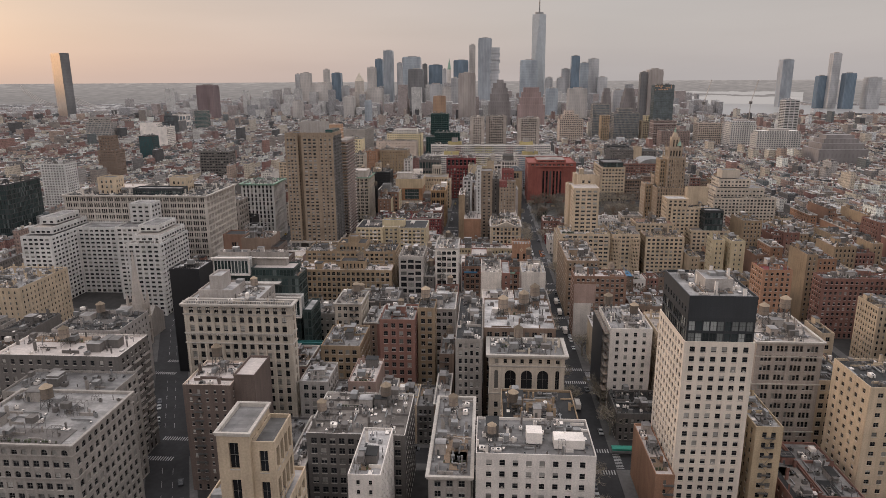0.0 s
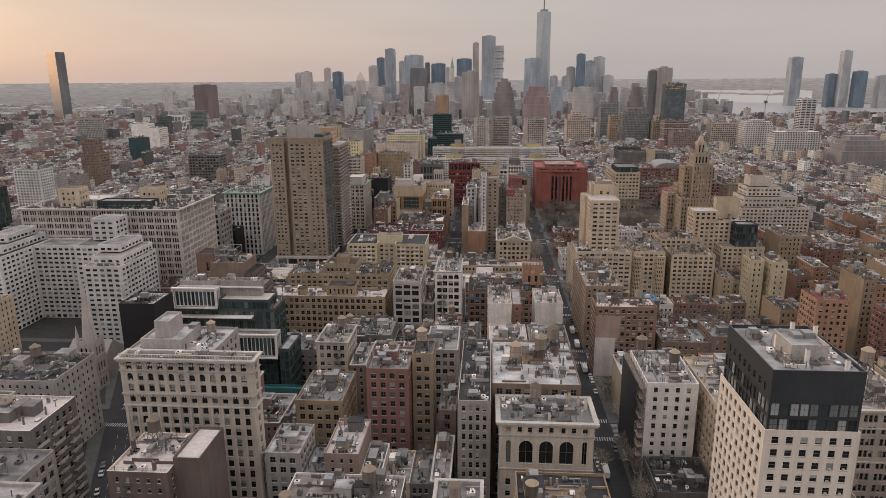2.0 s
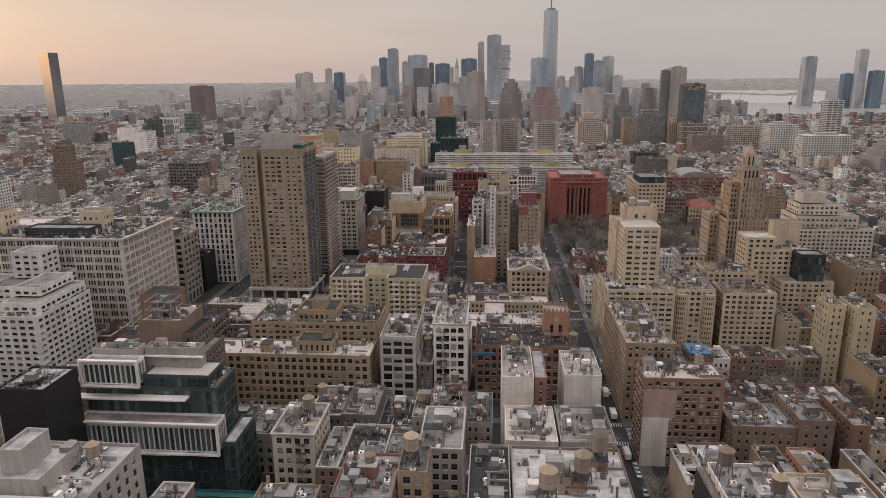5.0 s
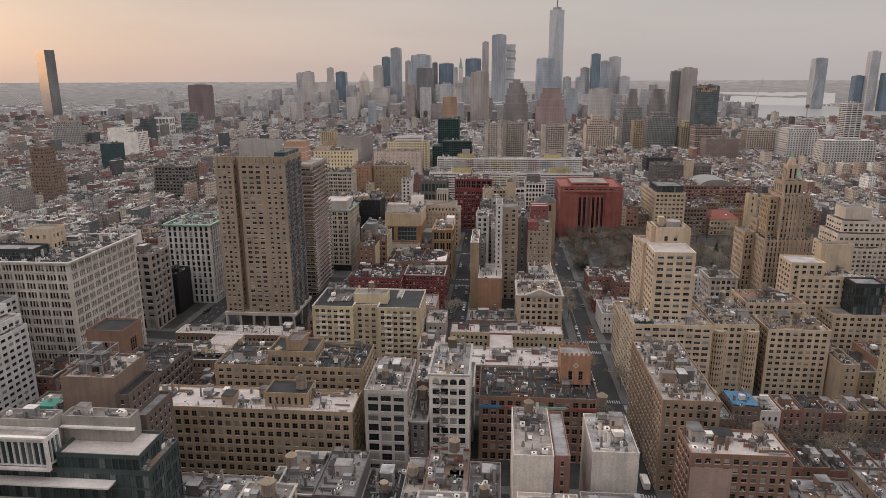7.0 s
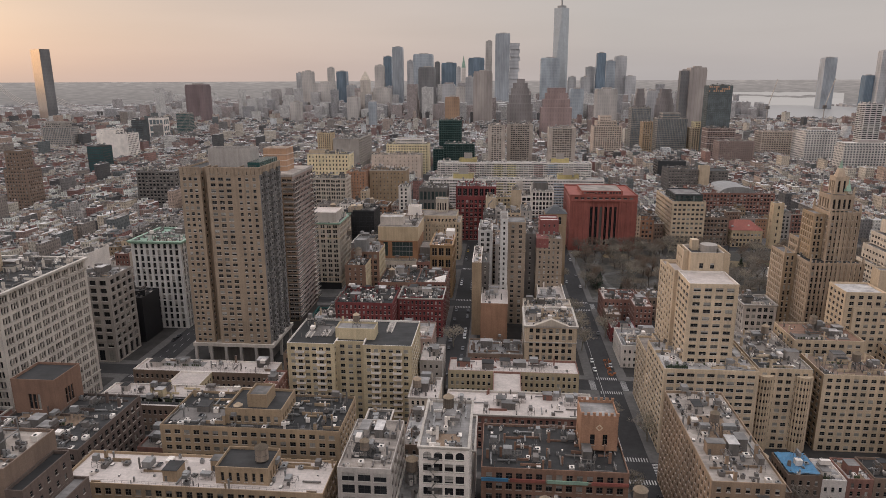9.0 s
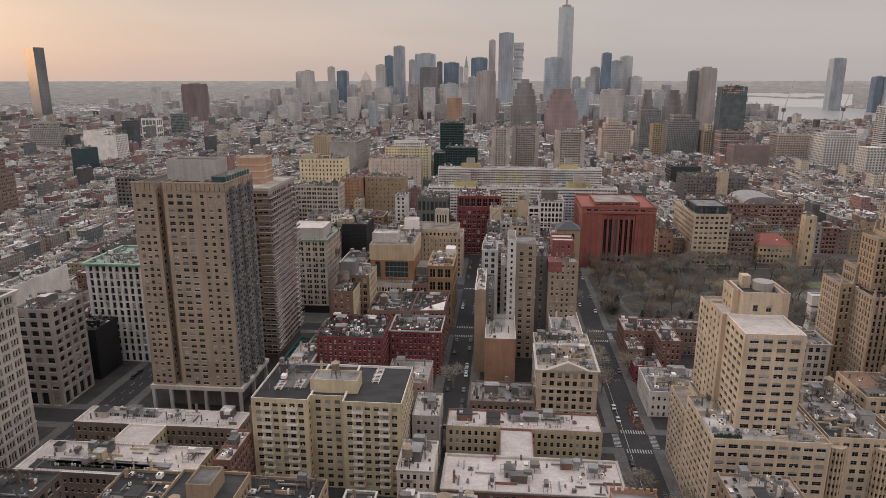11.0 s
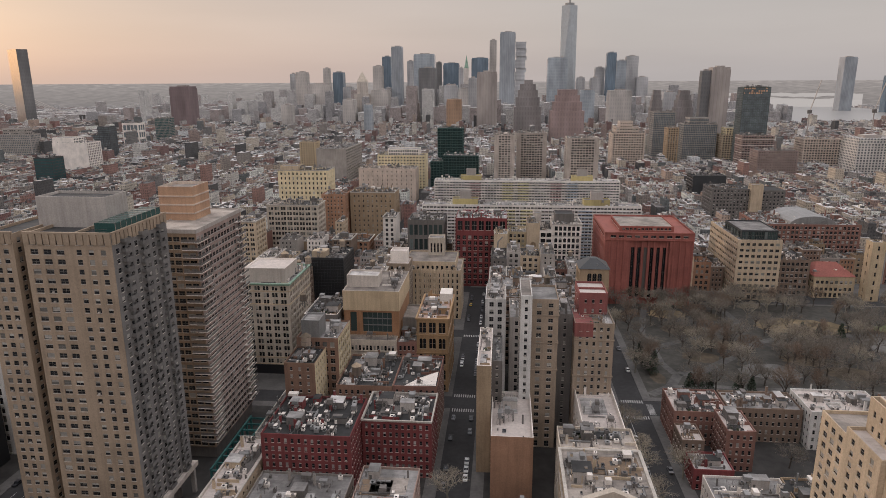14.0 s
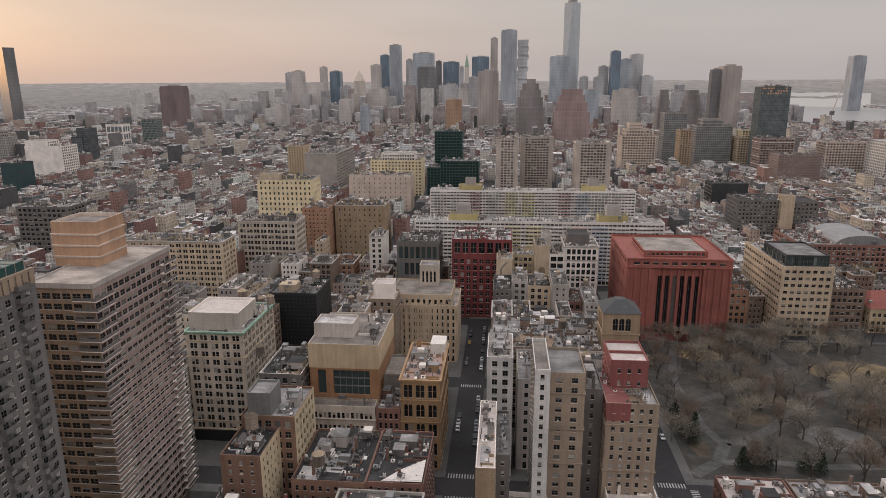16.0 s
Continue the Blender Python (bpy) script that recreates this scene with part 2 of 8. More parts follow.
PALETWIG = surface("plane_tree_twigs", (0.29, 0.25, 0.195), streak=0.0)
BROWNTWIG = surface("brown_winter_twigs", (0.16, 0.115, 0.085), streak=0.0)
BARK = surface("winter_bark", (0.085, 0.07, 0.058), streak=0.3)
TWIG = surface("winter_twigs", (0.175, 0.15, 0.125), streak=0.0)
EVERGREEN = surface("evergreen_leaf", (0.035, 0.05, 0.03), streak=0.0)


# ---------------------------------------------------------------- mesh helpers
class Buf:
    """Loose faces, gathered and made into one mesh."""
    def __init__(self):
        self.v, self.f, self.m = [], [], []

    def take(self, other, swap):
        """Adds another's faces, with its materials renumbered."""
        k = len(self.v)
        self.v += other.v
        self.f += [tuple(i + k for i in f) for f in other.f]
        self.m += [swap[m] for m in other.m]

    def quad(self, a, b, c, d, m=0):
        k = len(self.v)
        self.v += (a, b, c, d)
        self.f.append((k, k + 1, k + 2, k + 3))
        self.m.append(m)

    def box(self, x0, x1, y0, y1, z0, z1, m=0, top=None, base=False):
        k = len(self.v)
        self.v += ((x0, y0, z0), (x1, y0, z0), (x1, y1, z0), (x0, y1, z0), (x0, y0, z1), (x1, y0, z1), (x1, y1, z1), (x0, y1, z1))
        self.f += ((k, k + 1, k + 5, k + 4), (k + 1, k + 2, k + 6, k + 5), (k + 2, k + 3, k + 7, k + 6), (k + 3, k, k + 4, k + 7), (k + 4, k + 5, k + 6, k + 7))
        self.m += (m, m, m, m, m if top is None else top)
        if base:
            self.f.append((k + 3, k + 2, k + 1, k))
            self.m.append(m)

    def ring(self, cx, cy, r0, r1, z0, z1, n=12, m=0, cap=True, phase=0.0):
        """A round or many-sided tapered drum."""
        k = len(self.v)
        for r, z in ((r0, z0), (r1, z1)):
            for i in range(n):
                a = phase + i * 2 * math.pi / n
                self.v.append((cx + r * math.cos(a), cy + r * math.sin(a), z))
        for i in range(n):
            j = (i + 1) % n
            self.f.append((k + i, k + j, k + n + j, k + n + i))
            self.m.append(m)
        if cap:
            self.f.append(tuple(range(k + n, k + 2 * n)))
            self.m.append(m)

    def bar(self, p, q, r, m=0, n=3):
        """A thin rod from p to q."""
        p, q = Vector(p), Vector(q)
        d = (q - p).normalized()
        s = d.orthogonal().normalized()
        t = d.cross(s)
        k = len(self.v)
        for c in (p, q):
            for i in range(n):
                a = i * 2 * math.pi / n
                self.v.append(tuple(c + r * (math.cos(a) * s + math.sin(a) * t)))
        for i in range(n):
            j = (i + 1) % n
            self.f.append((k + i, k + j, k + n + j, k + n + i))
            self.m.append(m)

    def mesh(self, name, mats):
        me = bpy.data.meshes.new(name)
        me.from_pydata(self.v, [], self.f)
        for mt in mats:
            me.materials.append(mt)
        if len(mats) > 1:
            me.polygons.foreach_set("material_index", self.m)
        me.update()
        return me


def part(name, buf, mats, parent=None, label="", kind=""):
    if not buf.f:
        return None
    ob = new(name, buf.mesh(name, mats if isinstance(mats, (list, tuple)) else [mats]))
    ob.parent = parent
    return tagged(ob, label, "", "", kind)


def root(name, x, y, label, category, group="", z=0.0):
    ob = new(name)
    ob.location = (x, y, z)
    ob.empty_display_size = 1.0
    return tagged(ob, label, category, group)


def under(parent, ob):
    """Parts are modelled in world places; keep them there under their thing."""
    if ob is not None:
        ob.parent = parent
        ob.matrix_parent_inverse = Matrix.Translation(-parent.location)
    return ob


# ---------------------------------------------------------------- buildings
FOOT = []                       # footprints already taken
SIDES = {"N": ((0, 0), (1, 0), (0, -1)), "S": ((1, 1), (-1, 0), (0, 1)), "E": ((0, 1), (0, -1), (-1, 0)), "W": ((1, 0), (0, 1), (1, 0))}
WINDOW_MESH = {}


WRNG = random.Random(77)
BLIND = surface("window_blind", (0.33, 0.31, 0.285), streak=0.0, tint=0.3)


def window_mesh(w, h, frame_mat, deep=0.2, sort=0):
    """One sash window about its sill's middle, facing -y: pane, frame, meeting rail, stone sill; sort 1 to 3: blind drawn, 4: cooler in the sash."""
    key = (round(w, 2), round(h, 2), frame_mat.name, deep, sort)
    if key not in WINDOW_MESH:
        b = Buf()
        b.quad((-w / 2, 0, 0), (w / 2, 0, 0), (w / 2, 0, h), (-w / 2, 0, h), 0)
        e = 0.06
        for x0, x1, z0, z1 in ((-w / 2, -w / 2 + e, 0, h), (w / 2 - e, w / 2, 0, h), (-w / 2 + e, w / 2 - e, h - e, h), (-w / 2 + e, w / 2 - e, 0, e), (-w / 2 + e, w / 2 - e, h * 0.5 - 0.035, h * 0.5 + 0.035)):
            b.quad((x0, -0.05, z0), (x1, -0.05, z0), (x1, -0.05, z1), (x0, -0.05, z1), 1)
        if w > 1.75:
            b.quad((-0.035, -0.055, e), (0.035, -0.055, e), (0.035, -0.055, h - e), (-0.035, -0.055, h - e), 1)
        b.box(-w / 2 - 0.1, w / 2 + 0.1, -deep - 0.1, -deep + 0.02, -0.2, -0.02, 2, base=True)
        if sort in (1, 2, 3):
            cut = h * (1 - (0.3, 0.5, 0.85)[sort - 1])
            b.quad((-w / 2, -0.012, cut), (w / 2, -0.012, cut), (w / 2, -0.012, h), (-w / 2, -0.012, h), 3)
        elif sort == 4:
            b.box(-0.33, 0.33, -0.4, -0.02, 0.05, 0.48, 2, base=True)
        WINDOW_MESH[key] = b.mesh("window", [GLASS, frame_mat, COPING, BLIND])
    return WINDOW_MESH[key]


class Style:
    def __init__(self, bay=3.2, ww=1.4, fh=3.4, wh=1.9, sill=0.85, edge=1.2, deep=0.25, ground=4.2, pair=False, frame=None):
        self.bay, self.ww, self.fh, self.wh, self.sill, self.edge, self.deep, self.ground, self.pair = bay, ww, fh, wh, sill, edge, deep, ground, pair
        self.frame = frame or FRAME


def columns(width, st):
    n = max(1, int((width - 2 * st.edge + (st.bay - st.ww)) / st.bay))
    if width < st.ww + 0.6:
        return []
    step = (width - 2 * st.edge) / n
    cols = []
    for i in range(n):
        c = st.edge + step * (i + 0.5)
        if st.pair:
            k = int(st.pair) + 1 if st.pair is True else st.pair
            g = st.ww * 0.08
            one = (st.ww - (k - 1) * g) / k
            cols += [(c - st.ww / 2 + q * (one + g), c - st.ww / 2 + q * (one + g) + one) for q in range(k)]
        else:
            cols.append((c - st.ww / 2, c + st.ww / 2))
    return [c for c in cols if c[0] > 0.15 and c[1] < width - 0.15]


def storeys(z0, z1, st, ground):
    rows = []
    z = z0
    if ground and z1 - z0 > st.ground + st.fh:
        rows.append((z0 + 0.7, z0 + st.ground - 0.9))
        z = z0 + st.ground
    n = max(1, int((z1 - 0.7 - z) / st.fh + 0.02))
    step = (z1 - 0.7 - z) / n
    for i in range(n):
        a = z + i * step + st.sill
        b = min(a + st.wh, z + (i + 1) * step - 0.25)
        if b > a + 0.4:
            rows.append((a, b))
    return rows


def face(buf, panes, o, u, nrm, width, z0, z1, cols, rows, deep, bars=True, arched=(), sills=True):
    """One wall with its openings: recessed reveals, glass set back in each. Returns the openings."""
    ux, uy = u
    nx, ny = nrm
    ox, oy = o

    def P(a, z, d=0.0):
        return (ox + ux * a - nx * d, oy + uy * a - ny * d, z)
    openings = []
    at = 0.0
    for a, b in cols:
        buf.quad(P(at, z0), P(a, z0), P(a, z1), P(at, z1))
        z = z0
        for c, d in rows:
            buf.quad(P(a, z), P(b, z), P(b, c), P(a, c))
            buf.quad(P(a, c), P(b, c), P(b, c, deep), P(a, c, deep))
            buf.quad(P(a, d, deep), P(b, d, deep), P(b, d), P(a, d))
            buf.quad(P(a, c), P(a, c, deep), P(a, d, deep), P(a, d))
            buf.quad(P(b, c, deep), P(b, c), P(b, d), P(b, d, deep))
            openings.append((a, b, c, d))
            if (c, d) in arched:
                r, mid = (b - a) / 2, (a + b) / 2
                q = [0, 22.5, 45, 67.5, 90]
                for sgn in (-1, 1):
                    k = len(buf.v)
                    buf.v.append(P(mid + sgn * r, d, 0.004))
                    buf.v += [P(mid + sgn * r * math.cos(radians(w)), d - r + r * math.sin(radians(w)), 0.004) for w in q]
                    buf.f.append(tuple(range(k, k + 6)) if sgn > 0 else tuple(range(k + 5, k - 1, -1)))
                    buf.m.append(0)
            if panes is not None:
                panes.quad(P(a, c, deep), P(b, c, deep), P(b, d, deep), P(a, d, deep), 0)
                if sills:
                    panes.quad(P(a - 0.1, c - 0.2, -0.1), P(b + 0.1, c - 0.2, -0.1), P(b + 0.1, c - 0.02, -0.1), P(a - 0.1, c - 0.02, -0.1), 2)
                    panes.quad(P(a - 0.1, c - 0.02, -0.1), P(b + 0.1, c - 0.02, -0.1), P(b + 0.1, c - 0.02, 0), P(a - 0.1, c - 0.02, 0), 2)
                    q = WRNG.random()
                    if q < 0.27 and d - c < 3.6:
                        cut = c + (d - c) * (q / 0.27) ** 0.6
                        panes.quad(P(a, cut, deep - 0.012), P(b, cut, deep - 0.012), P(b, d, deep - 0.012), P(a, d, deep - 0.012), 3)
                if bars and d - c > 1.2:
                    m = (c + d) / 2
                    panes.quad(P(a, m - 0.04, deep - 0.05), P(b, m - 0.04, deep - 0.05), P(b, m + 0.04, deep - 0.05), P(a, m + 0.04, deep - 0.05), 1)
                if bars and b - a > 1.6:
                    m = (a + b) / 2
                    panes.quad(P(m - 0.04, c, deep - 0.06), P(m + 0.04, c, deep - 0.06), P(m + 0.04, d, deep - 0.06), P(m - 0.04, d, deep - 0.06), 1)
            z = d
        buf.quad(P(a, z), P(b, z), P(b, z1), P(a, z1))
        at = b
    buf.quad(P(at, z0), P(width, z0), P(width, z1), P(at, z1))
    return openings


JOINED, JOINED_MATS = Buf(), []


def joint(m):
    if m not in JOINED_MATS:
        JOINED_MATS.append(m)
    return JOINED_MATS.index(m)


def band(x0, x1, y0, y1, za, zb, out):
    """A moulding that runs round a block: one closed ring."""
    b = Buf()
    loops = [(0.003, za), (out * 0.6, za), (out * 0.6, (za + zb) / 2), (out, (za + zb) / 2), (out, zb), (0.003, zb)]
    for o, z in loops:
        b.v += [(x0 - o, y0 - o, z), (x1 + o, y0 - o, z), (x1 + o, y1 + o, z), (x0 - o, y1 + o, z)]
    for i in range(5):
        for k in range(4):
            j = (k + 1) % 4
            b.f.append((4 * i + k, 4 * i + j, 4 * i + 4 + j, 4 * i + 4 + k))
            b.m.append(0)
    return b


def tier(thing, x0, x1, y0, y1, z0, z1, wall, st, blank="", ground=True, hero="", roof=None, cornice=0.0, glass=None, parapet=0.9, coping=None, sides=None, arch=(), belts=(), zones=None):
    """A block of a building: walls with openings, panes, flat roof behind a parapet.
    sides: other wall materials by side; arch: storeys with round heads; belts: heights of mouldings; zones: own openings by side."""
    buf, panes, others = Buf(), Buf(), {}
    for key, ((sx, sy), u, nrm) in SIDES.items():
        width = (x1 - x0) if key in "NS" else (y1 - y0)
        o = (x0 + sx * (x1 - x0), y0 + sy * (y1 - y0))
        if zones and key in zones:
            stack = zones[key]
        elif key in blank:
            stack = [(z0, z1, [], [], ())]
        else:
            rows = storeys(z0, z1 - parapet * 0.4, st, ground)
            stack = [(z0, z1, columns(width, st), rows, tuple(rows[k] for k in arch if -len(rows) <= k < len(rows)))]
        own = key in hero
        target = buf
        if sides and key in sides:
            target = others.setdefault(sides[key], Buf())
        for za, zb, cols, rows, arched in stack:
            got = face(target, None if own else panes, o, u, nrm, width, za, zb, cols, rows, st.deep, key != "S", arched, glass is None and key != "S")
            if own:
                turn = {"N": 0, "S": 180, "E": -90, "W": 90}[key]
                for a, b, c, d in got:
                    win = new("window", window_mesh(b - a, d - c, st.frame, st.deep, WRNG.choice((0, 0, 0, 0, 0, 1, 1, 2, 3, 4)) if d - c < 3.6 else 0))
                    mid = (a + b) / 2
                    win.matrix_world = pose(o[0] + u[0] * mid - nrm[0] * st.deep, o[1] + u[1] * mid - nrm[1] * st.deep, c, 0, 0, turn)
                    win.parent = thing
                    win.matrix_parent_inverse = Matrix.Translation(-thing.location)
    r = Buf()
    t, zr = 0.3, z1 - parapet
    r.quad((x0 + t, y0 + t, zr), (x1 - t, y0 + t, zr), (x1 - t, y1 - t, zr), (x0 + t, y1 - t, zr), 0)

    def inn(p):
        return (p[0] + (t if p[0] == x0 else -t), p[1] + (t if p[1] == y0 else -t))
    for a, b in (((x0, y0), (x1, y0)), ((x1, y0), (x1, y1)), ((x1, y1), (x0, y1)), ((x0, y1), (x0, y0))):
        ia, ib = inn(a), inn(b)
        r.quad((*a, z1), (*b, z1), (*ib, z1), (*ia, z1), 1)
        r.quad((*ia, z1), (*ib, z1), (*ib, zr), (*ia, zr), 1)
    roof, coping = roof or ROOFS[1], coping or (COPING if cornice else wall)
    if thing is None:
        JOINED.take(buf, [joint(wall)])
        JOINED.take(panes, [joint(glass or GLASS), joint(st.frame), joint(COPING), joint(BLIND)])
        JOINED.take(r, [joint(roof), joint(coping)])
        if cornice:
            JOINED.take(band(x0, x1, y0, y1, z1 - 0.5 - cornice * 0.7, z1 + 0.05, cornice), [joint(coping)])
        return
    under(thing, part("wall", buf, wall))
    for mat, ob in others.items():
        under(thing, part("side_wall", ob, mat))
    under(thing, part("window_panes", panes, [glass or GLASS, st.frame, COPING, BLIND], kind="stuff"))
    under(thing, part("roof", r, [roof, coping]))
    if cornice:
        under(thing, part("cornice", band(x0, x1, y0, y1, z1 - 0.5 - cornice * 0.7, z1 + 0.05, cornice), coping))
    for z in belts:
        under(thing, part("belt_course", band(x0, x1, y0, y1, z - 0.3, z + 0.3, 0.35), coping))


def clutter(thing, x0, x1, y0, y1, z, rng, bulk=1, units=4, wall=None, dense=13):
    """Stair bulkheads, fans, ducts, skylights and hatches on a flat roof."""
    w, d = x1 - x0, y1 - y0
    for _ in range(bulk):
        bw, bd, bh = rng.uniform(2.4, min(6.5, w * 0.45)), rng.uniform(2.8, min(6.5, d * 0.4)), rng.uniform(2.3, 4.2)
        bx, by = rng.uniform(x0 + 0.8, max(x0 + 0.9, x1 - bw - 0.8)), rng.uniform(y0 + d * 0.2, max(y0 + d * 0.21, y1 - bd - 1))
        b = Buf()
        b.box(bx, bx + bw, by, by + bd, z, z + bh, 0, 1)
        b.box(bx - 0.15, bx + bw + 0.15, by - 0.15, by + bd + 0.15, z + bh, z + bh + 0.15, 1, 1, base=True)
        b.quad((bx + 0.5, by - 0.02, z), (bx + 1.4, by - 0.02, z), (bx + 1.4, by - 0.02, z + 2), (bx + 0.5, by - 0.02, z + 2), 2)
        mats = [rng.choice((wall or W["brown_brick"], W["concrete"], W["dark_stone"])), ROOFS[rng.choice((0, 1, 1, 2))], STEEL]
        if thing is None:
            JOINED.take(b, [joint(q) for q in mats])
        else:
            under(thing, part("bulkhead", b, mats))
    if w > 5 and d > 7 and rng.random() < 0.7:
        for _ in range(rng.choice((1, 1, 2))):
            b = Buf()
            dw, dd = rng.uniform(0.3, 0.7) * w, rng.uniform(0.2, 0.42) * d
            dx, dy = rng.uniform(x0 + 0.5, x1 - dw - 0.5), rng.uniform(y0 + 0.5, y1 - dd - 0.5)
            b.box(dx, dx + dw, dy, dy + dd, z + 0.05, z + 0.22, 0)
            if rng.random() < 0.6:
                for q in range(int(dw / 1.1)):
                    if rng.random() < 0.65:
                        s = rng.uniform(0.3, 0.8)
                        b.box(dx + q * 1.1, dx + q * 1.1 + s, dy + 0.1, dy + 0.6, z + 0.22, z + 0.5 + s, rng.choice((1, 1, 2)))
            for yy in (dy, dy + dd):
                b.bar((dx, yy, z + 1.2), (dx + dw, yy, z + 1.2), 0.04, 3)
            mats = [rng.choice((DECK, DECK, ROOFS[0], ROOFS[2], ROOFS[3], W["dark_stone"])), PLANTER, W["white"], STEEL]
            if thing is None or thing.name.startswith("row_building"):
                JOINED.take(b, [joint(q) for q in mats])
            else:
                under(thing, part("roof_deck", b, mats, kind="stuff"))
    b = Buf()
    n = units + int(1.25 * w * d / dense)
    for _ in range(n):
        s = rng.uniform(0.5, 1.9)
        ux, uy = rng.uniform(x0 + 0.6, x1 - 0.6 - s), rng.uniform(y0 + 0.6, max(y0 + 0.7, y1 - 0.6 - s))
        q = rng.random()
        if q < 0.36:
            hh = rng.uniform(0.5, 1.6)
            b.box(ux, ux + s, uy, uy + s * rng.uniform(0.6, 1.4), z + 0.2, z + 0.2 + hh, rng.choice((0, 0, 2, 2, 3, 3)), None, True)
            b.ring(ux + s / 2, uy + s * 0.35, s * 0.25, s * 0.25, z + 0.2 + hh, z + 0.35 + hh, 6, 1)
        elif q < 0.55:
            b.ring(ux, uy, 0.16, 0.16, z, z + rng.uniform(0.8, 2.4), 5, rng.choice((0, 3)))
        elif q < 0.7:
            b.box(ux, ux + s * 0.8, uy, uy + s * 1.3, z, z + 0.5, 0, rng.choice((1, 2)))
        elif q < 0.86:
            ln = rng.uniform(2, 8)
            if rng.random() < 0.5 and ux + ln < x1 - 0.6:
                b.box(ux, ux + ln, uy, uy + 0.45, z + 0.3, z + 0.75, rng.choice((0, 3)), None, True)
            elif uy + ln < y1 - 0.6:
                b.box(ux, ux + 0.45, uy, uy + ln, z + 0.3, z + 0.75, rng.choice((0, 3)), None, True)
        elif q < 0.95:
            ln = min(rng.uniform(3, 9), x1 - 0.5 - ux)
            if ln > 1:
                b.box(ux, ux + ln, uy, uy + 0.3, z, z + rng.uniform(0.6, 1.3), 4)
        else:
            hh = rng.uniform(2.5, 5)
            b.box(ux, ux + 0.9, uy, uy + 0.9, z, z + hh, 4, 3)
    for _ in range(1 + int(w * d / 160)):
        fw, fd, fh = rng.uniform(2, 5), rng.uniform(2, 4), rng.uniform(1.2, 3.6)
        if w < fw + 2 or d < fd + 2:
            continue
        fx, fy = rng.uniform(x0 + 0.8, x1 - fw - 0.8), rng.uniform(y0 + 0.8, y1 - fd - 0.8)
        for px in (fx, fx + fw / 2, fx + fw):
            for py in (fy, fy + fd):
                b.bar((px, py, z), (px, py, z + fh), 0.07, 3)
        for py in (fy, fy + fd):
            b.bar((fx, py, z + fh), (fx + fw, py, z + fh), 0.09, 3)
            b.bar((fx, py, z), (fx + fw, py, z + fh), 0.05, 3)
        for q in range(3):
            b.bar((fx + fw * q / 2, fy, z + fh), (fx + fw * q / 2, fy + fd, z + fh), 0.09, 3)
        if rng.random() < 0.75:
            b.box(fx + 0.3, fx + fw * rng.uniform(0.5, 0.95), fy + 0.3, fy + fd - 0.3, z + fh + 0.05, z + fh + rng.uniform(0.8, 2.2), rng.choice((0, 0, 0, 0, 2, 3, 3)), None, True)
    if rng.random() < 0.6:
        yy = rng.choice((y0 + 0.45, y1 - 0.45))
        for dz in (0.7, 1.25, 1.8):
            b.bar((x0 + 0.4, yy, z + dz), (x1 - 0.4, yy, z + dz), 0.035, 3)
        for q in range(int(w / 2.2)):
            b.bar((x0 + 0.5 + q * 2.2, yy, z), (x0 + 0.5 + q * 2.2, yy, z + 1.8), 0.04, 3)
    for _ in range(int(w * d / 120)):
        xa, ya = rng.uniform(x0 + 0.5, x1 - 0.5), rng.uniform(y0 + 0.5, y1 - 0.5)
        b.ring(xa, ya, 0.35, 0.35, z, z + rng.uniform(1.5, 4.0), 6, rng.choice((0, 3, 4)))
    mats = [METAL, GLASS, W["white"], W["dark_stone"], wall or W["brown_brick"]]
    if thing is None:
        JOINED.take(b, [joint(q) for q in mats])
    else:
        under(thing, part("roof_equipment", b, mats, kind="stuff"))


def building(x0, x1, y0, y1, h, wall, label, st=None, category="building", name="building", seed=None, bulk=1, units=5, group="", **more):
    rng = random.Random(seed if seed is not None else int(x0 * 7 + y0 * 13 + h))
    thing = root(name, (x0 + x1) / 2, (y0 + y1) / 2, label, category, group)
    mat = W[wall] if isinstance(wall, str) else wall
    dense = more.pop("dense", 13)
    if "roof" not in more:
        more["roof"] = rng.choice(ROOFS)
    tier(thing, x0, x1, y0, y1, 0.0, h, mat, st or Style(), **more)
    FOOT.append((x0, x1, y0, y1))
    if x1 - x0 > 5 and y1 - y0 > 6:
        clutter(thing, x0, x1, y0, y1, h - more.get("parapet", 0.9), rng, bulk, units, mat, dense)
    return thing


# ---------------------------------------------------------------- ground, streets, water, distance
def sheet(name, corners, z, mat, label, category="ground", kind="structure"):
    b = Buf()
    b.v, b.f, b.m = [(x, y, z) for x, y in corners], [tuple(range(len(corners)))], [0]
    return tagged(part(name, b, mat), label, category, "", kind)


sheet("ground", [(-5200, -600), (5200, -600), (5200, 5000), (-5200, 5000)], 0.0, ASPHALT, "dark asphalt ground under the streets of the city")
GROUNDFAR = surface("distant_land", (0.26, 0.25, 0.245), spread=0.45, fine=0.02, streak=0.0)
sheet("ground", [(-5100, 4050), (5100, 4050), (5100, 4950), (-5100, 4950)], 0.08, GROUNDFAR, "pale mixed land beyond the rivers")
STREETS = (245.0, 327.0, 408.0, 485.0, 562.0)


def bway(y):
    """Middle of the avenue that slants, then runs straight."""
    return -134.0 - (y - 241.0) * 0.45 if y < 388 else -200.0


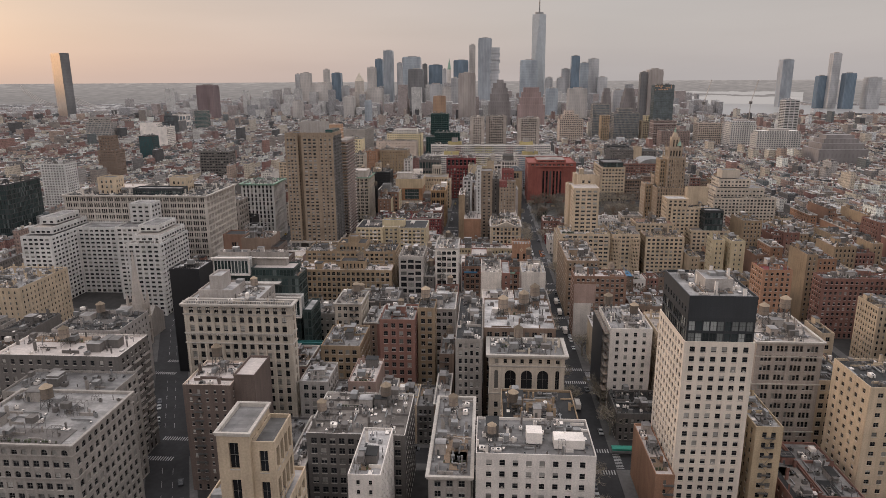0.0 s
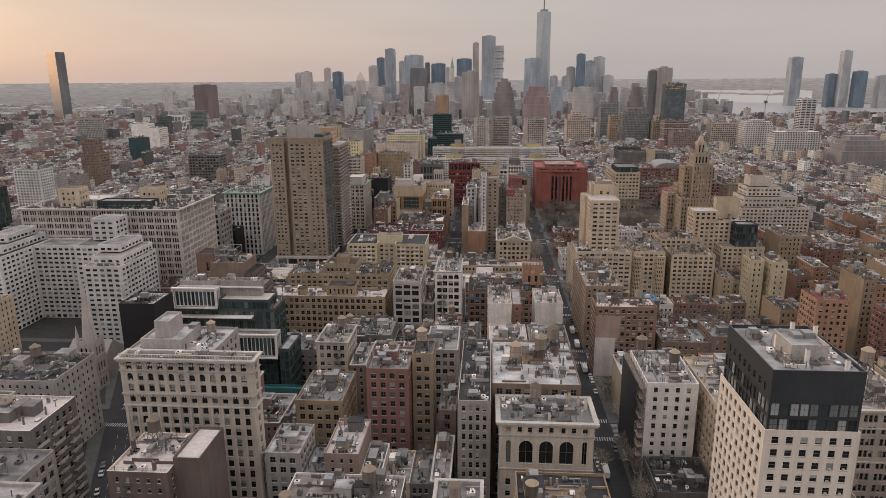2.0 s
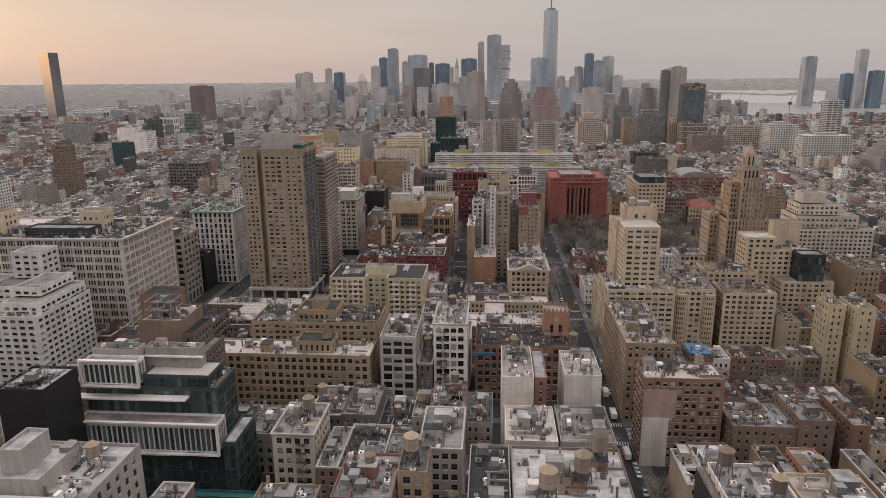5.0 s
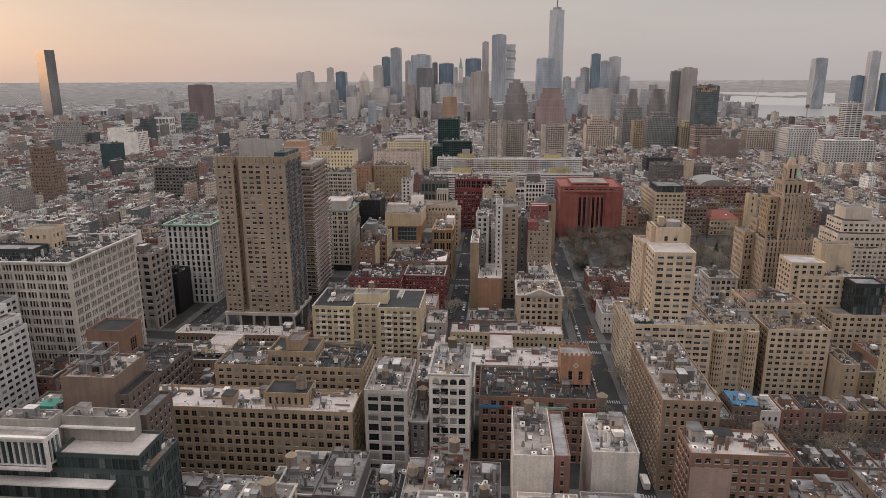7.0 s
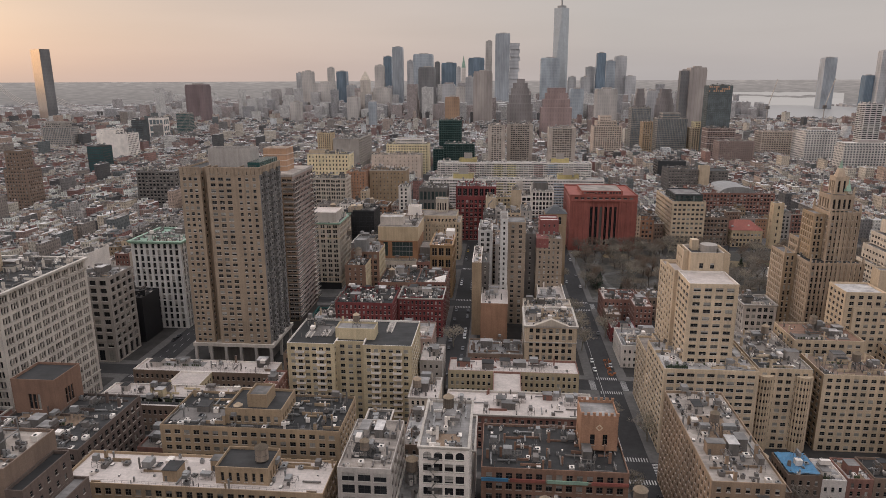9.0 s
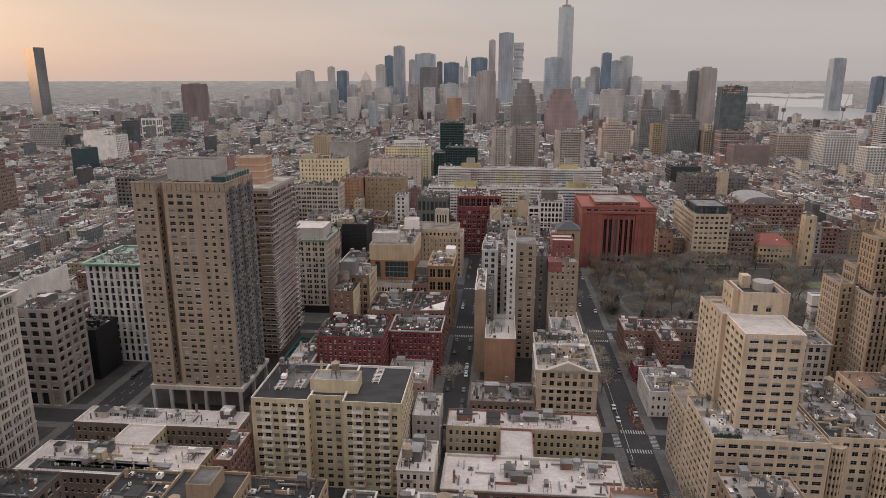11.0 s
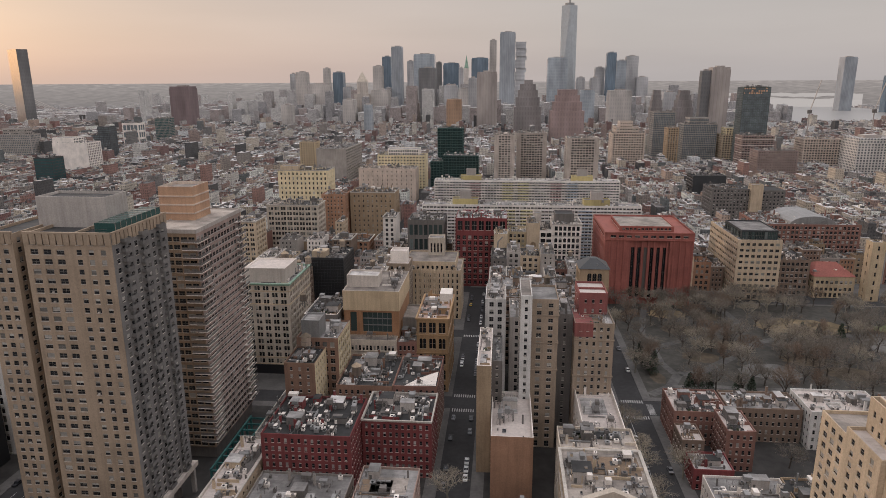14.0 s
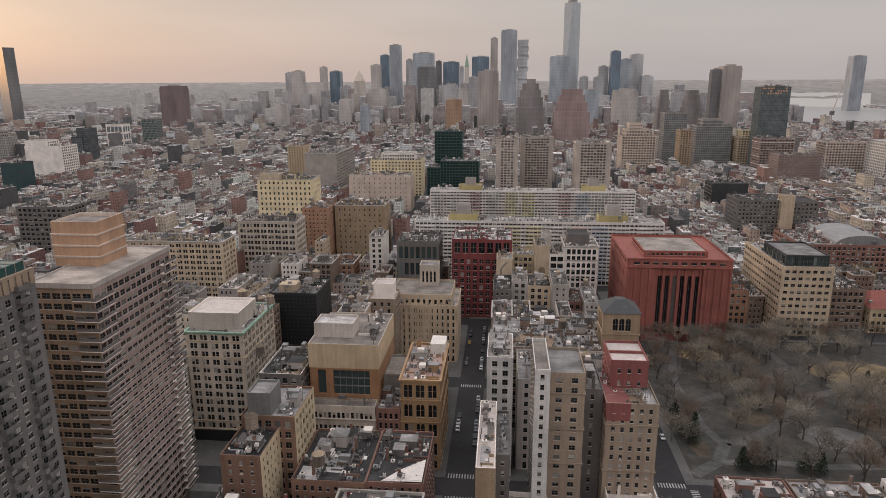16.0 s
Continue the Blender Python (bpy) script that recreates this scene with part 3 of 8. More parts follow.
def pavement(x0, x1, y0, y1, slant=False):
    b = Buf()
    if slant:
        k = 0.15
        p = [(bway(y0) + 9 if slant > 0 else x0, y0), (x1 if slant > 0 else bway(y0) - 9, y0), (x1 if slant > 0 else bway(y1) - 9, y1), (bway(y1) + 9 if slant > 0 else x0, y1)]
        b.v = [(x, y, z) for z in (0, k) for x, y in p]
        b.f = [(0, 1, 5, 4), (1, 2, 6, 5), (2, 3, 7, 6), (3, 0, 4, 7), (4, 5, 6, 7)]
        b.m = [0] * 5
    else:
        b.box(x0, x1, y0, y1, 0, 0.15)
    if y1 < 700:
        # inset sheet whose dark colour stands for shade between the houses
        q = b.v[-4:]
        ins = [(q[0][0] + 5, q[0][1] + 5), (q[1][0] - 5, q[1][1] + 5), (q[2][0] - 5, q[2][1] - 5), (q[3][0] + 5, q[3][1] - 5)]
        sheet("yard", ins, 0.16, SHADEYARD, "paved rear yards inside the street block, court shade in their colour", "yard")
    return tagged(part("pavement", b, PAVE), "grey concrete pavement with a raised kerb", "pavement", "", "structure")


ROWS_Y = [(20, 239), (251, 321), (333, 402), (414, 479), (491, 556), (568, 680)]
for ya, yb in ROWS_Y[:3]:
    pavement(0, 41, ya, min(yb, 388), 1)
    pavement(-420, 0, ya, min(yb, 388), -1)
for ya, yb in ROWS_Y[3:5]:
    pavement(-193, 41, ya, yb)
    pavement(-420, -207, ya, yb)
pavement(-193, -41, 568, 680)
pavement(-28, 41, 568, 680)
pavement(-420, -207, 568, 680)
for ya, yb in ROWS_Y:
    pavement(53, 186, ya, yb)
    pavement(200, 420, ya, yb)
for ya, yb in ((692, 772), (784, 862)):
    pavement(-193, -41, ya, yb)
    pavement(-28, 41, ya, yb)
    pavement(-420, -207, ya, yb)
pavement(53, 330, 695, 852)
pavement(-41, 41, 874, 940)
pavement(51, 330, 874, 940)

# ---------------------------------------------------------------- near buildings, by street block
S_APT = Style(3.4, 2.0, 2.95, 1.55, 0.8, 1.0, 0.2, 3.6)
S_WIDE = Style(3.9, 2.6, 2.95, 1.4, 0.9, 1.0, 0.2, 3.6, frame=DARKFRAME)
S_LOFT = Style(3.3, 2.0, 3.7, 2.3, 0.8, 1.0, 0.4, 4.6)
S_OFF = Style(3.6, 1.5, 3.5, 2.0, 0.8, 1.6, 0.3, 4.5)
S_ROW = Style(2.5, 1.05, 3.3, 1.8, 0.8, 0.6, 0.2, 3.4)
S_SMALL = Style(3.4, 1.0, 3.2, 1.5, 0.9, 1.2, 0.2, 3.8)
S_RIB = Style(2.4, 1.25, 3.6, 2.3, 0.7, 0.9, 0.5, 4.6)

LOT_WALLS = ("brown_brick", "red_brick", "tan_brick", "grey_stone", "white", "brown_brick", "concrete", "dark_stone", "pink", "lime", "cream")
LOT_WORDS = {"brown_brick": "brown brick", "red_brick": "red brick", "tan_brick": "tan brick", "grey_stone": "grey stone", "red_brown": "red-brown brick", "orange_brick": "orange brick", "white": "white-painted", "concrete": "pale grey", "dark_stone": "dark stone", "pink": "pinkish stone", "lime": "limestone", "cream": "cream brick"}

S_GL = Style(1.9, 1.7, 4.3, 3.9, .2, .3, .2, frame=DARKFRAME)
# beside and beyond the slanting avenue
b = building(-168, -127, 172, 208, 45, "grey_stone", "grey stone office block with arched upper windows and a flat roof", S_LOFT, roof=ROOFS[1], cornice=0.7, hero="N", bulk=2, units=14, arch=(-1, -3), belts=(41, 33), dense=40, coping=W["grey_stone"])
tier(b, -176, -135, 208.01, 226.99, 0, 44, W["grey_stone"], S_LOFT, roof=ROOFS[1])
clutter(b, -174, -137, 210, 225, 43.1, random.Random(61), 2, 14, W["grey_stone"], 30)
FOOT.append((-176, -135, 208, 227))
b = building(-192, -142, 227, 250, 50, "dark_stone", "dark block with white roof edging and balconies on its side", S_OFF, roof=PINKROOF, coping=W["white"], units=6, bulk=3, dense=45)
sbal = Buf()
sbal.box(0, 1.3, -2.2, 2.2, 0, 0.2, base=True)
sbal.box(1.2, 1.3, -2.2, 2.2, 0.2, 1.1)
SBAL = sbal.mesh("balcony", [W["concrete"]])
for k in range(11):
    for cy in (231, 238.5, 246):
        o = new("balcony", SBAL)
        o.matrix_world = pose(-141.997, cy, 8 + k * 3.5)
        under(b, o)
b = building(-212, -178, 289, 318, 36, "concrete", "pale grey masonry building with square windows and a sloping roof edge", S_SMALL, bulk=2)
b = building(-301, -264, 340, 385, 40, "cream", "cream apartment building with few small windows", S_SMALL, bulk=2)
b = building(-490, -452, 590, 640, 60, "dark_panel", "dark glass office block beside the white apartments", S_GL, glass=CURTAIN, roof=ROOFS[0], bulk=2, units=6, dense=40, name="glass_building")
b = building(-527, -497, 751, 775, 60, "white_glazed", "white apartment tower with bands of windows", S_APT, bulk=1, units=3, name="apartment_tower")
# white apartment complex
b = building(-237, -214, 408, 450, 50, "white_glazed", "white glazed-brick apartment block with terraces and setbacks", S_WIDE, name="apartment_building")
tier(b, -262, -237, 440, 476, 0, 54, W["white_glazed"], S_WIDE)
tier(b, -300, -262, 455, 476, 0, 50, W["white_glazed"], S_WIDE)
tier(b, -322, -300, 425, 476, 0, 50, W["white_glazed"], S_WIDE)
tier(b, -258, -242, 455, 470, 54, 68, W["white_glazed"], S_WIDE, ground=False)
tier(b, -235, -216, 414, 450, 50, 54.5, W["white_glazed"], S_WIDE, ground=False, roof=ROOFS[3])
tier(b, -236, -222, 424, 450, 54.5, 59, W["white_glazed"], S_WIDE, ground=False, roof=ROOFS[1])
tier(b, -320, -303, 432, 474, 50, 55, W["white_glazed"], S_WIDE, ground=False, roof=ROOFS[3])
tier(b, -318, -306, 442, 470, 55, 60, W["white_glazed"], S_WIDE, ground=False)
wbal = Buf()
wbal.box(-1.5, 1.3, -1.2, 3.6, 0, 0.18, base=True)
wbal.box(-1.5, 1.3, -1.2, -1.1, 0.18, 1.1)
wbal.box(1.2, 1.3, -1.1, 3.6, 0.18, 1.1)
wbal.box(-1.5, -1.4, -1.1, -0.01, 0.18, 1.1)
WBAL = wbal.mesh("balcony", [W["white_glazed"]])
for k in range(13):
    o = new("balcony", WBAL)
    o.matrix_world = pose(-213.99, 407.99, 6.6 + k * 2.95)
    under(b, o)
FOOT.append((-345, -237, 425, 476))
FOOT.append((-257, -205, 330, 406))
# department-store block
b = building(-322, -210.5, 478, 537, 70, "store_stone", "huge grey stone department-store block with arched top windows", Style(5.5, 4.3, 4.5, 3.0, 0.8, 1.2, 0.6, 6.0, pair=3, frame=DARKFRAME), cornice=1.3, bulk=3, units=20, roof=ROOFS[2], name="department_store", arch=(-2,), belts=(64.6, 11))
tier(b, -300, -286, 489, 502, 69, 82, W["cream"], S_OFF, ground=False)
tier(b, -250, -236, 504, 516, 69, 80, W["cream"], S_OFF, ground=False)
tier(b, -270, -232, 484, 496, 69, 74.5, W["dark_panel"], Style(3.2, 2.8, 5, 2.6, 1, .5, .3, frame=COPING), ground=False, glass=CURTAIN)
tier(b, -310, -272, 497, 520, 69, 73, W["concrete"], S_OFF, ground=False, blank="NESW", roof=PINKROOF)
b = building(-240, -221, 570, 594, 49.5, "grey_stone", "grey frame office building with wide windows on tall piers", Style(4.8, 3.7, 4.2, 2.8, 0.9, .7, 0.9, 8, frame=DARKFRAME), roof=ROOFS[0], bulk=2)
FOOT.append((-241, -204, 566, 664))
b = building(-240, -221, 600, 620, 28, "black", "black netted building with no windows", S_OFF, blank="NESW")
b = building(-238, -206, 624, 662, 57, "white_glazed", "pale stone office block with a green copper cornice and vertical piers", Style(3.6, 1.9, 4.1, 3.3, .4, 1.0, .7, 6.0, frame=DARKFRAME), cornice=1.6, coping=W["green_metal"], roof=W["green_metal"])

# block before the first cross street
b = building(-60, -42, 114, 132, 66, "cream", "cream art-deco tower with setback terraces", Style(3.4, 1.9, 4.2, 2.6, .8, .8, .5), hero="N")
tier(b, -55, -48.2, 115, 128, 66, 84, W["cream"], Style(4.0, 2.0, 8.0, 6.0, 1.2, .8, .6), ground=False, cornice=0.4)
tier(b, -48.2, -43.4, 116, 128, 66, 81.5, W["cream"], Style(3.0, 1.8, 7.0, 5.0, 1.2, .6, .6), ground=False)
b = building(-112, -94, 216, 238, 44.5, "dark_brown", "dark brown brick loft building with a water tank on top", S_SMALL, hero="N", bulk=0, roof=PINKROOF, coping=W["tan_stucco"])
tier(b, -94, -86, 220, 238, 0, 47, W["dark_brown"], S_SMALL, blank="NW", roof=PINKROOF)
b = building(-63, -28, 204, 236, 33, "dark_stone", "stone loft building with a planted roof terrace", S_LOFT, roof=ROOFS[3], coping=W["white"], bulk=2, units=14)
b = building(-41.5, -31.5, 172, 200, 38, "white", "narrow pale building with a white roof", S_SMALL, roof=ROOFS[0])
b = building(-18, -4.5, 182, 236, 32, "grey_stone", "stone building with a heavy cornice and grey flat roof", S_LOFT, cornice=0.9, hero="N", roof=ROOFS[1])
b = building(-3, 34, 181, 204, 41, "white", "white-painted building with a crowded grey roof", Style(4.4, 1.7, 3.6, 2.0, .8, 2.0, .3), hero="N", bulk=1, units=14, roof=ROOFS[1])
for xa, xb, ya, yb, hh in ((13, 18, 188, 193, 4.2), (21.5, 31, 185.5, 191, 3.4)):
    c = Buf()
    c.box(xa, xb, ya, yb, 40.5, 40.1 + hh, base=True)
    under(b, part("roof_unit", c, W["white"]))
b = building(6, 33, 208, 236, 36, "tan_brick", "tan brick building with yellow bulkheads", S_LOFT, hero="N", bulk=3, units=8)

# second block
b = building(-127, -81, 253.5, 260, 63, "lime", "limestone office block with arched windows and deep cornices", Style(3.6, 1.95, 4.0, 2.8, .7, 1.4, .6, 6.0, frame=DARKFRAME), hero="N", cornice=1.1, bulk=0, units=3, roof=ROOFS[1], name="office_block", arch=(-2, -4), belts=(58.3, 49.8, 45.5, 10))
c = Buf()
for k in range(52):
    xx = -126.6 + k * 0.88
    c.box(xx, xx + 0.4, 252.75, 253.497, 60.4, 61.1, base=True)
    c.box(xx, xx + 0.35, 252.9, 253.497, 49.0, 49.49, base=True)
under(b, part("dentil_row", c, COPING, kind="stuff"))
c = Buf()
for k in range(46):
    c.ring(-126.5 + k * 1.0, 253.75, 0.17, 0.17, 63.06, 64.0, 6)
c.box(-127, -81, 253.55, 253.95, 64.0, 64.25, base=True)
under(b, part("balustrade", c, COPING, kind="stuff"))
for k in range(13):
    xx = -126.3 + k * 3.72
    c = Buf()
    c.box(xx, xx + 0.55, 253.05, 253.497, 11, 45, base=True)
    under(b, part("pilaster", c, W["lime"]))
tier(b, -129, -98, 260, 286, 0, 62, W["grey_stone"], S_OFF, roof=ROOFS[0])
clutter(b, -127, -100, 262, 285, 61.1, random.Random(4), 1, 6, W["concrete"])
FOOT.append((-129, -98, 260, 286))
tier(b, -124, -109, 263, 278, 61.1, 66, W["concrete"], S_OFF, ground=False, blank="NESW", roof=ROOFS[0])
tier(b, -120, -114.5, 266, 276, 65.1, 71.5, W["concrete"], S_OFF, ground=False, blank="NESW", roof=ROOFS[0])
b = building(-79, -60, 290, 318, 30, "tan_brick", "tan building with a timber roof deck and grey pergola", S_LOFT, bulk=2, units=12, roof=ROOFS[1])
b = building(-51, -34, 295, 318, 42, "red_brick", "red brick loft building with a fire escape", S_LOFT, hero="N", bulk=2)
b = building(-33.5, -25, 304, 318, 45, "tan_brick", "narrow tan brick building beside a lightwell", S_LOFT, hero="N")
b = building(-13, -1.5, 262, 318, 46, "grey_stone", "tall narrow stone loft building with ribbed front", S_RIB, hero="N")
ends = [(2.2, 3.8), (27.7, 29.3)]
three = [(6.6, 11.2), (13.4, 18.0), (20.2, 24.8)]
small = [(2.2, 3.8), (6.0, 7.4), (9.4, 10.8), (13.0, 14.4), (16.6, 18.0), (20.6, 22.0), (24.0, 25.4), (27.7, 29.3)]
club = [(0, 12, small, [(1.2, 4.4), (6.5, 9.5)], ()), (12, 24, small, [(13.2, 15.4), (17.5, 20.2)], ()), (24, 36.5, sorted(ends + three), [(26.2, 34.8)], ((26.2, 34.8),)), (36.5, 42, small, [(37.8, 39.8)], ())]
b = building(1.5, 33, 256, 274, 42, "lime", "pale stone club building with three tall arched windows", Style(3.6, 1.6, 3.8, 2.2, .8, 2, .6, 5), zones={"N": club}, cornice=1.4, bulk=0, units=3, roof=ROOFS[1], belts=(24, 36.6, 12))
b = building(-1, 31, 276, 318, 46, "brown_brick", "brown loft building with a wide pale roof and water tanks", S_LOFT, roof=ROOFS[0], bulk=3, units=6, dense=45)

# third block
b = building(-154, -105, 348.5, 366, 47, "glass_spandrel", "modern glass academic building with stacked white-framed boxes", S_GL, glass=CURTAIN, bulk=0, units=2, roof=ROOFS[3], name="glass_building")
S_BOX = Style(1.9, 1.6, 8.4, 8.0, .3, .3, .5, frame=DARKFRAME)
tier(b, -152.3, -132.3, 346, 352, 48.6, 57.3, W["white_glazed"], S_BOX, ground=False, glass=CURTAIN, roof=ROOFS[3], blank="E")
tier(b, -132, -107.5, 348.8, 362.5, 46.1, 51.5, W["glass_spandrel"], Style(1.9, 1.7, 5.0, 4.5, .2, .3, .2, frame=DARKFRAME), ground=False, glass=CURTAIN, roof=PINKROOF)
tier(b, -152, -135, 352.2, 358.5, 46.1, 59.5, W["grey_stone"], S_OFF, ground=False, blank="NESW", roof=ROOFS[3])
tier(b, -134.8, -114, 357, 362.4, 46.1, 58.5, W["grey_stone"], S_OFF, ground=False, blank="NESW", roof=ROOFS[3])
clutter(b, -151, -136, 353, 358, 58.6, random.Random(3), 1, 6, METAL)
clutter(b, -134, -115, 357.5, 362, 57.6, random.Random(4), 1, 5, METAL)
tier(b, -154.4, -102.6, 340, 348.4, 26.2, 36.8, W["white_glazed"], Style(1.9, 1.6, 10.2, 9.8, .3, .3, .5, frame=DARKFRAME), ground=False, glass=CURTAIN, roof=ROOFS[3])
tier(b, -101.8, -97, 342, 362, 0, 29.5, W["glass_spandrel"], S_GL, ground=False, glass=CURTAIN, roof=ROOFS[0])
for x0, x1, y, za, zb in ((-152.5, -132.1, 345.1, 48.4, 57.5), (-154.6, -102.4, 339.1, 26, 37)):
    c = Buf()
    c.box(x0 - 0.6, x1 + 0.6, y - 0.3, y + 0.897, za - 0.6, za, base=True)
    c.box(x0 - 0.6, x1 + 0.6, y - 0.3, y + 0.897, zb, zb + 0.6, base=True)
    c.box(x0 - 0.6, x0, y - 0.3, y + 0.897, za, zb, base=True)
    c.box(x1, x1 + 0.6, y - 0.3, y + 0.897, za, zb, base=True)
    under(b, part("white_frame", c, W["white"]))
for x0, x1, y0, y1, z in ((-156, -115, 344.5, 348.497, 43.2), (-156, -123, 344.5, 348.497, 21.5), (-134.9, -112.5, 355.8, 356.997, 55.0)):
    c = Buf()
    c.box(x0, x1, y0, y1, z, z + 0.5, base=True)
    under(b, part("floor_edge", c, W["white"]))
FOOT.append((-158, -95, 339, 367))
b = building(-146, -128.2, 374, 393, 62.5, "brown_brick", "brown masonry loft tower stepping down beside a roof plant frame", S_SMALL, blank="NW", bulk=1, units=6, roof=ROOFS[3])
tier(b, -128, -123.4, 373, 391, 0, 57.5, W["dark_brown"], S_SMALL, roof=ROOFS[2])
tier(b, -123.3, -119, 374, 391, 0, 50, W["dark_brown"], S_SMALL, roof=ROOFS[1])
tier(b, -165, -146.2, 375, 393, 0, 47.5, W["dark_brown"], S_SMALL, roof=ROOFS[3])
clutter(b, -164, -147, 376, 392, 46.6, random.Random(9), 2, 10, W["grey_stone"])
c = Buf()
c.box(-158, -152, 377, 383, 46.7, 50.2)
under(b, part("tarpaulin_shed", c, W["green_paint"], label="bright green sheeted roof shed"))
c = Buf()
for px in (-144, -138.7, -133.4):
    for py in (377, 387):
        c.bar((px, py, 61.6), (px, py, 69), 0.16, 0, 4)
for z in (65.5, 69):
    for py in (377, 387):
        c.bar((-144, py, z), (-133.4, py, z), 0.16, 0, 4)
    for px in (-144, -138.7, -133.4):
        c.bar((px, 377, z), (px, 387, z), 0.16, 0, 4)
under(b, part("plant_frame", c, METAL))
for px in (-141.4, -136.1):
    c = Buf()
    c.ring(px, 382, 2.1, 2.1, 61.6, 67.5, 14)
    under(b, part("cooling_tower", c, STEEL))
b = building(-175, -156.5, 353, 370, 46, "brown_brick", "brown building with pale stepped roof terraces", S_SMALL, roof=PINKROOF, bulk=2, units=5)
b = building(-119, -88, 368, 392, 18, "grey_stone", "low grey building with a patched pale roof", S_OFF, roof=ROOFS[1], bulk=2, units=8)
b = building(-122, -87, 334, 337.9, 13, "teal", "low building wrapped in teal construction netting", S_OFF, blank="NESW", bulk=0, units=2, roof=W["teal"])
b = building(-166, -150, 322, 340, 58, "black", "tall black windowless tower block with a flat top", S_OFF, blank="NESW")
b = building(-84, -69, 343, 366, 33, "lime", "narrow pale stone loft building with arched top windows", S_LOFT, hero="N", cornice=0.5)
b = building(-3, 9, 368, 398, 45, "party_wall", "white-painted building with a blank party wall", S_OFF, blank="NE", units=4)
b = building(9.4, 14, 370, 398, 44, "red_brick", "narrow red brick building squeezed between white walls", S_SMALL, hero="N")
b = building(21, 35, 374, 398, 43.5, "party_wall", "white-painted brick building with blank side walls", S_OFF, blank="NE", units=5, roof=ROOFS[0])

b = building(-2, 15.5, 338, 363, 36, "party_wall", "white-painted loft building with a pale cluttered roof", S_OFF, blank="E", roof=PINKROOF, bulk=2, units=8)
b = building(16.5, 35, 340, 366, 35, "grey_stone", "grey stone loft building with roof sheds and tanks", S_LOFT, roof=ROOFS[1], bulk=3, units=8)

# fourth block
b = building(-146, -62, 414, 432, 32, "tan_brick", "long tan brick loft building with white roof terraces", S_LOFT, bulk=2, units=6, dense=30, roof=PINKROOF)
tier(b, -97, -80, 418, 430, 31.1, 37, W["tan_brick"], Style(2.4, 1.0, 5, 3, 1, 1.0, .4), ground=False, roof=ROOFS[2])
b = building(-126, -63, 440, 466, 38, "tan_brick", "long tan brick apartment house with a turreted roofline", S_APT, bulk=2, units=14, roof=ROOFS[2])
tier(b, -104, -84, 444, 460, 37.1, 43, W["tan_brick"], Style(2.6, 1.4, 4, 2.2, 1, .8, .4), ground=False, roof=ROOFS[2])
tier(b, -97, -90, 447, 456, 42.1, 47, W["tan_brick"], S_OFF, ground=False, blank="NESW", roof=ROOFS[1])
b = building(-57, -41, 413, 442, 42, "concrete", "pale grey loft building with large windows", Style(5, 3.8, 3.9, 2.9, .6, .8, .4, frame=DARKFRAME), hero="N", bulk=2, roof=ROOFS[3])
b = building(-33.5, -18.5, 420, 450, 46, "white", "narrow white loft building with rows of wide windows", Style(3.4, 2.6, 3.8, 2.7, .6, .9, .5, frame=DARKFRAME), hero="N", roof=ROOFS[1], cornice=0.5, arch=(-1,))
b = building(-15, 33, 437, 466, 29, "red_brown", "red-brown brick building with a crenellated tower", S_LOFT, roof=ROOFS[2], bulk=1, units=10)
tier(b, 18.5, 31, 450.2, 462, 29, 42, W["orange_brick"], Style(4, 1.6, 7, 4, 2, 2, .4), ground=False, hero="")
for k in range(7):
    for yy in (450.2, 461.4):
        c = Buf()
        c.box(18.5 + k * 1.95, 19.5 + k * 1.95, yy, yy + 0.6, 41.99, 43.1)
        under(b, part("merlon", c, W["orange_brick"]))
for xa, xb, col in ((-15, -6, "blue_tarp"), (-5.5, 6, "bobst_red"), (6.5, 20, "green_metal"), (21, 33, "bobst_red")):
    c = Buf()
    c.box(xa, xb, 436.4, 436.9, 24.2, 25.3, base=True)
    under(b, part("painted_board", c, W[col]))
c = Buf()
c.v = [(24.75 + u, 450.14, 37.6 + v) for u, v in ((-1.3, 0), (0, -1.3), (1.3, 0), (0, 1.3))] + [(24.75 + u, 450.14, 37.6 + v) for u, v in ((-0.8, 0), (0, -0.8), (0.8, 0), (0, 0.8))]
c.f, c.m = [(i, (i + 1) % 4, 4 + (i + 1) % 4, 4 + i) for i in range(4)], [0] * 4
under(b, part("diamond_relief", c, W["cream"], label="pale stone diamond"))
b = building(-190, -150, 430, 470, 33, "dark_brown", "dark brown brick building with a brick corner tower", S_LOFT, bulk=2, roof=ROOFS[2])
tier(b, -190, -173, 454, 469.5, 32.1, 46, W["red_brown"], Style(9, 4.6, 9, 6.0, 2.0, 3, .4, frame=COPING, pair=3), ground=False, roof=ROOFS[2])

# fifth block
b = building(-104.4, -83, 513, 545, 39, "yellow", "pale yellow brick apartment house with white balconies", S_APT, hero="N", roof=ROOFS[2], bulk=0, units=3, dense=200, coping=W["white"], name="apartment_building")
tier(b, -83, -70, 517, 545, 0, 39, W["yellow"], S_APT, roof=ROOFS[2], hero="N", coping=W["white"])
tier(b, -70, -48, 513, 545, 0, 39, W["yellow"], S_APT, roof=ROOFS[2], hero="N", coping=W["white"])
for fx, fy in ((-98, 521), (-91, 523), (-62, 530), (-62, 536)):
    c = Buf()
    for k in range(2):
        c.box(fx + k * 2.2, fx + k * 2.2 + 0.25, fy, fy + 7, 38.3, 38.9, base=True)
    for k in range(6):
        c.box(fx - 0.5, fx + 2.9, fy + 0.3 + k * 1.25, fy + 0.55 + k * 1.25, 38.9, 39.1, base=True)
    under(b, part("pipe_rack", c, W["white"], kind="stuff"))
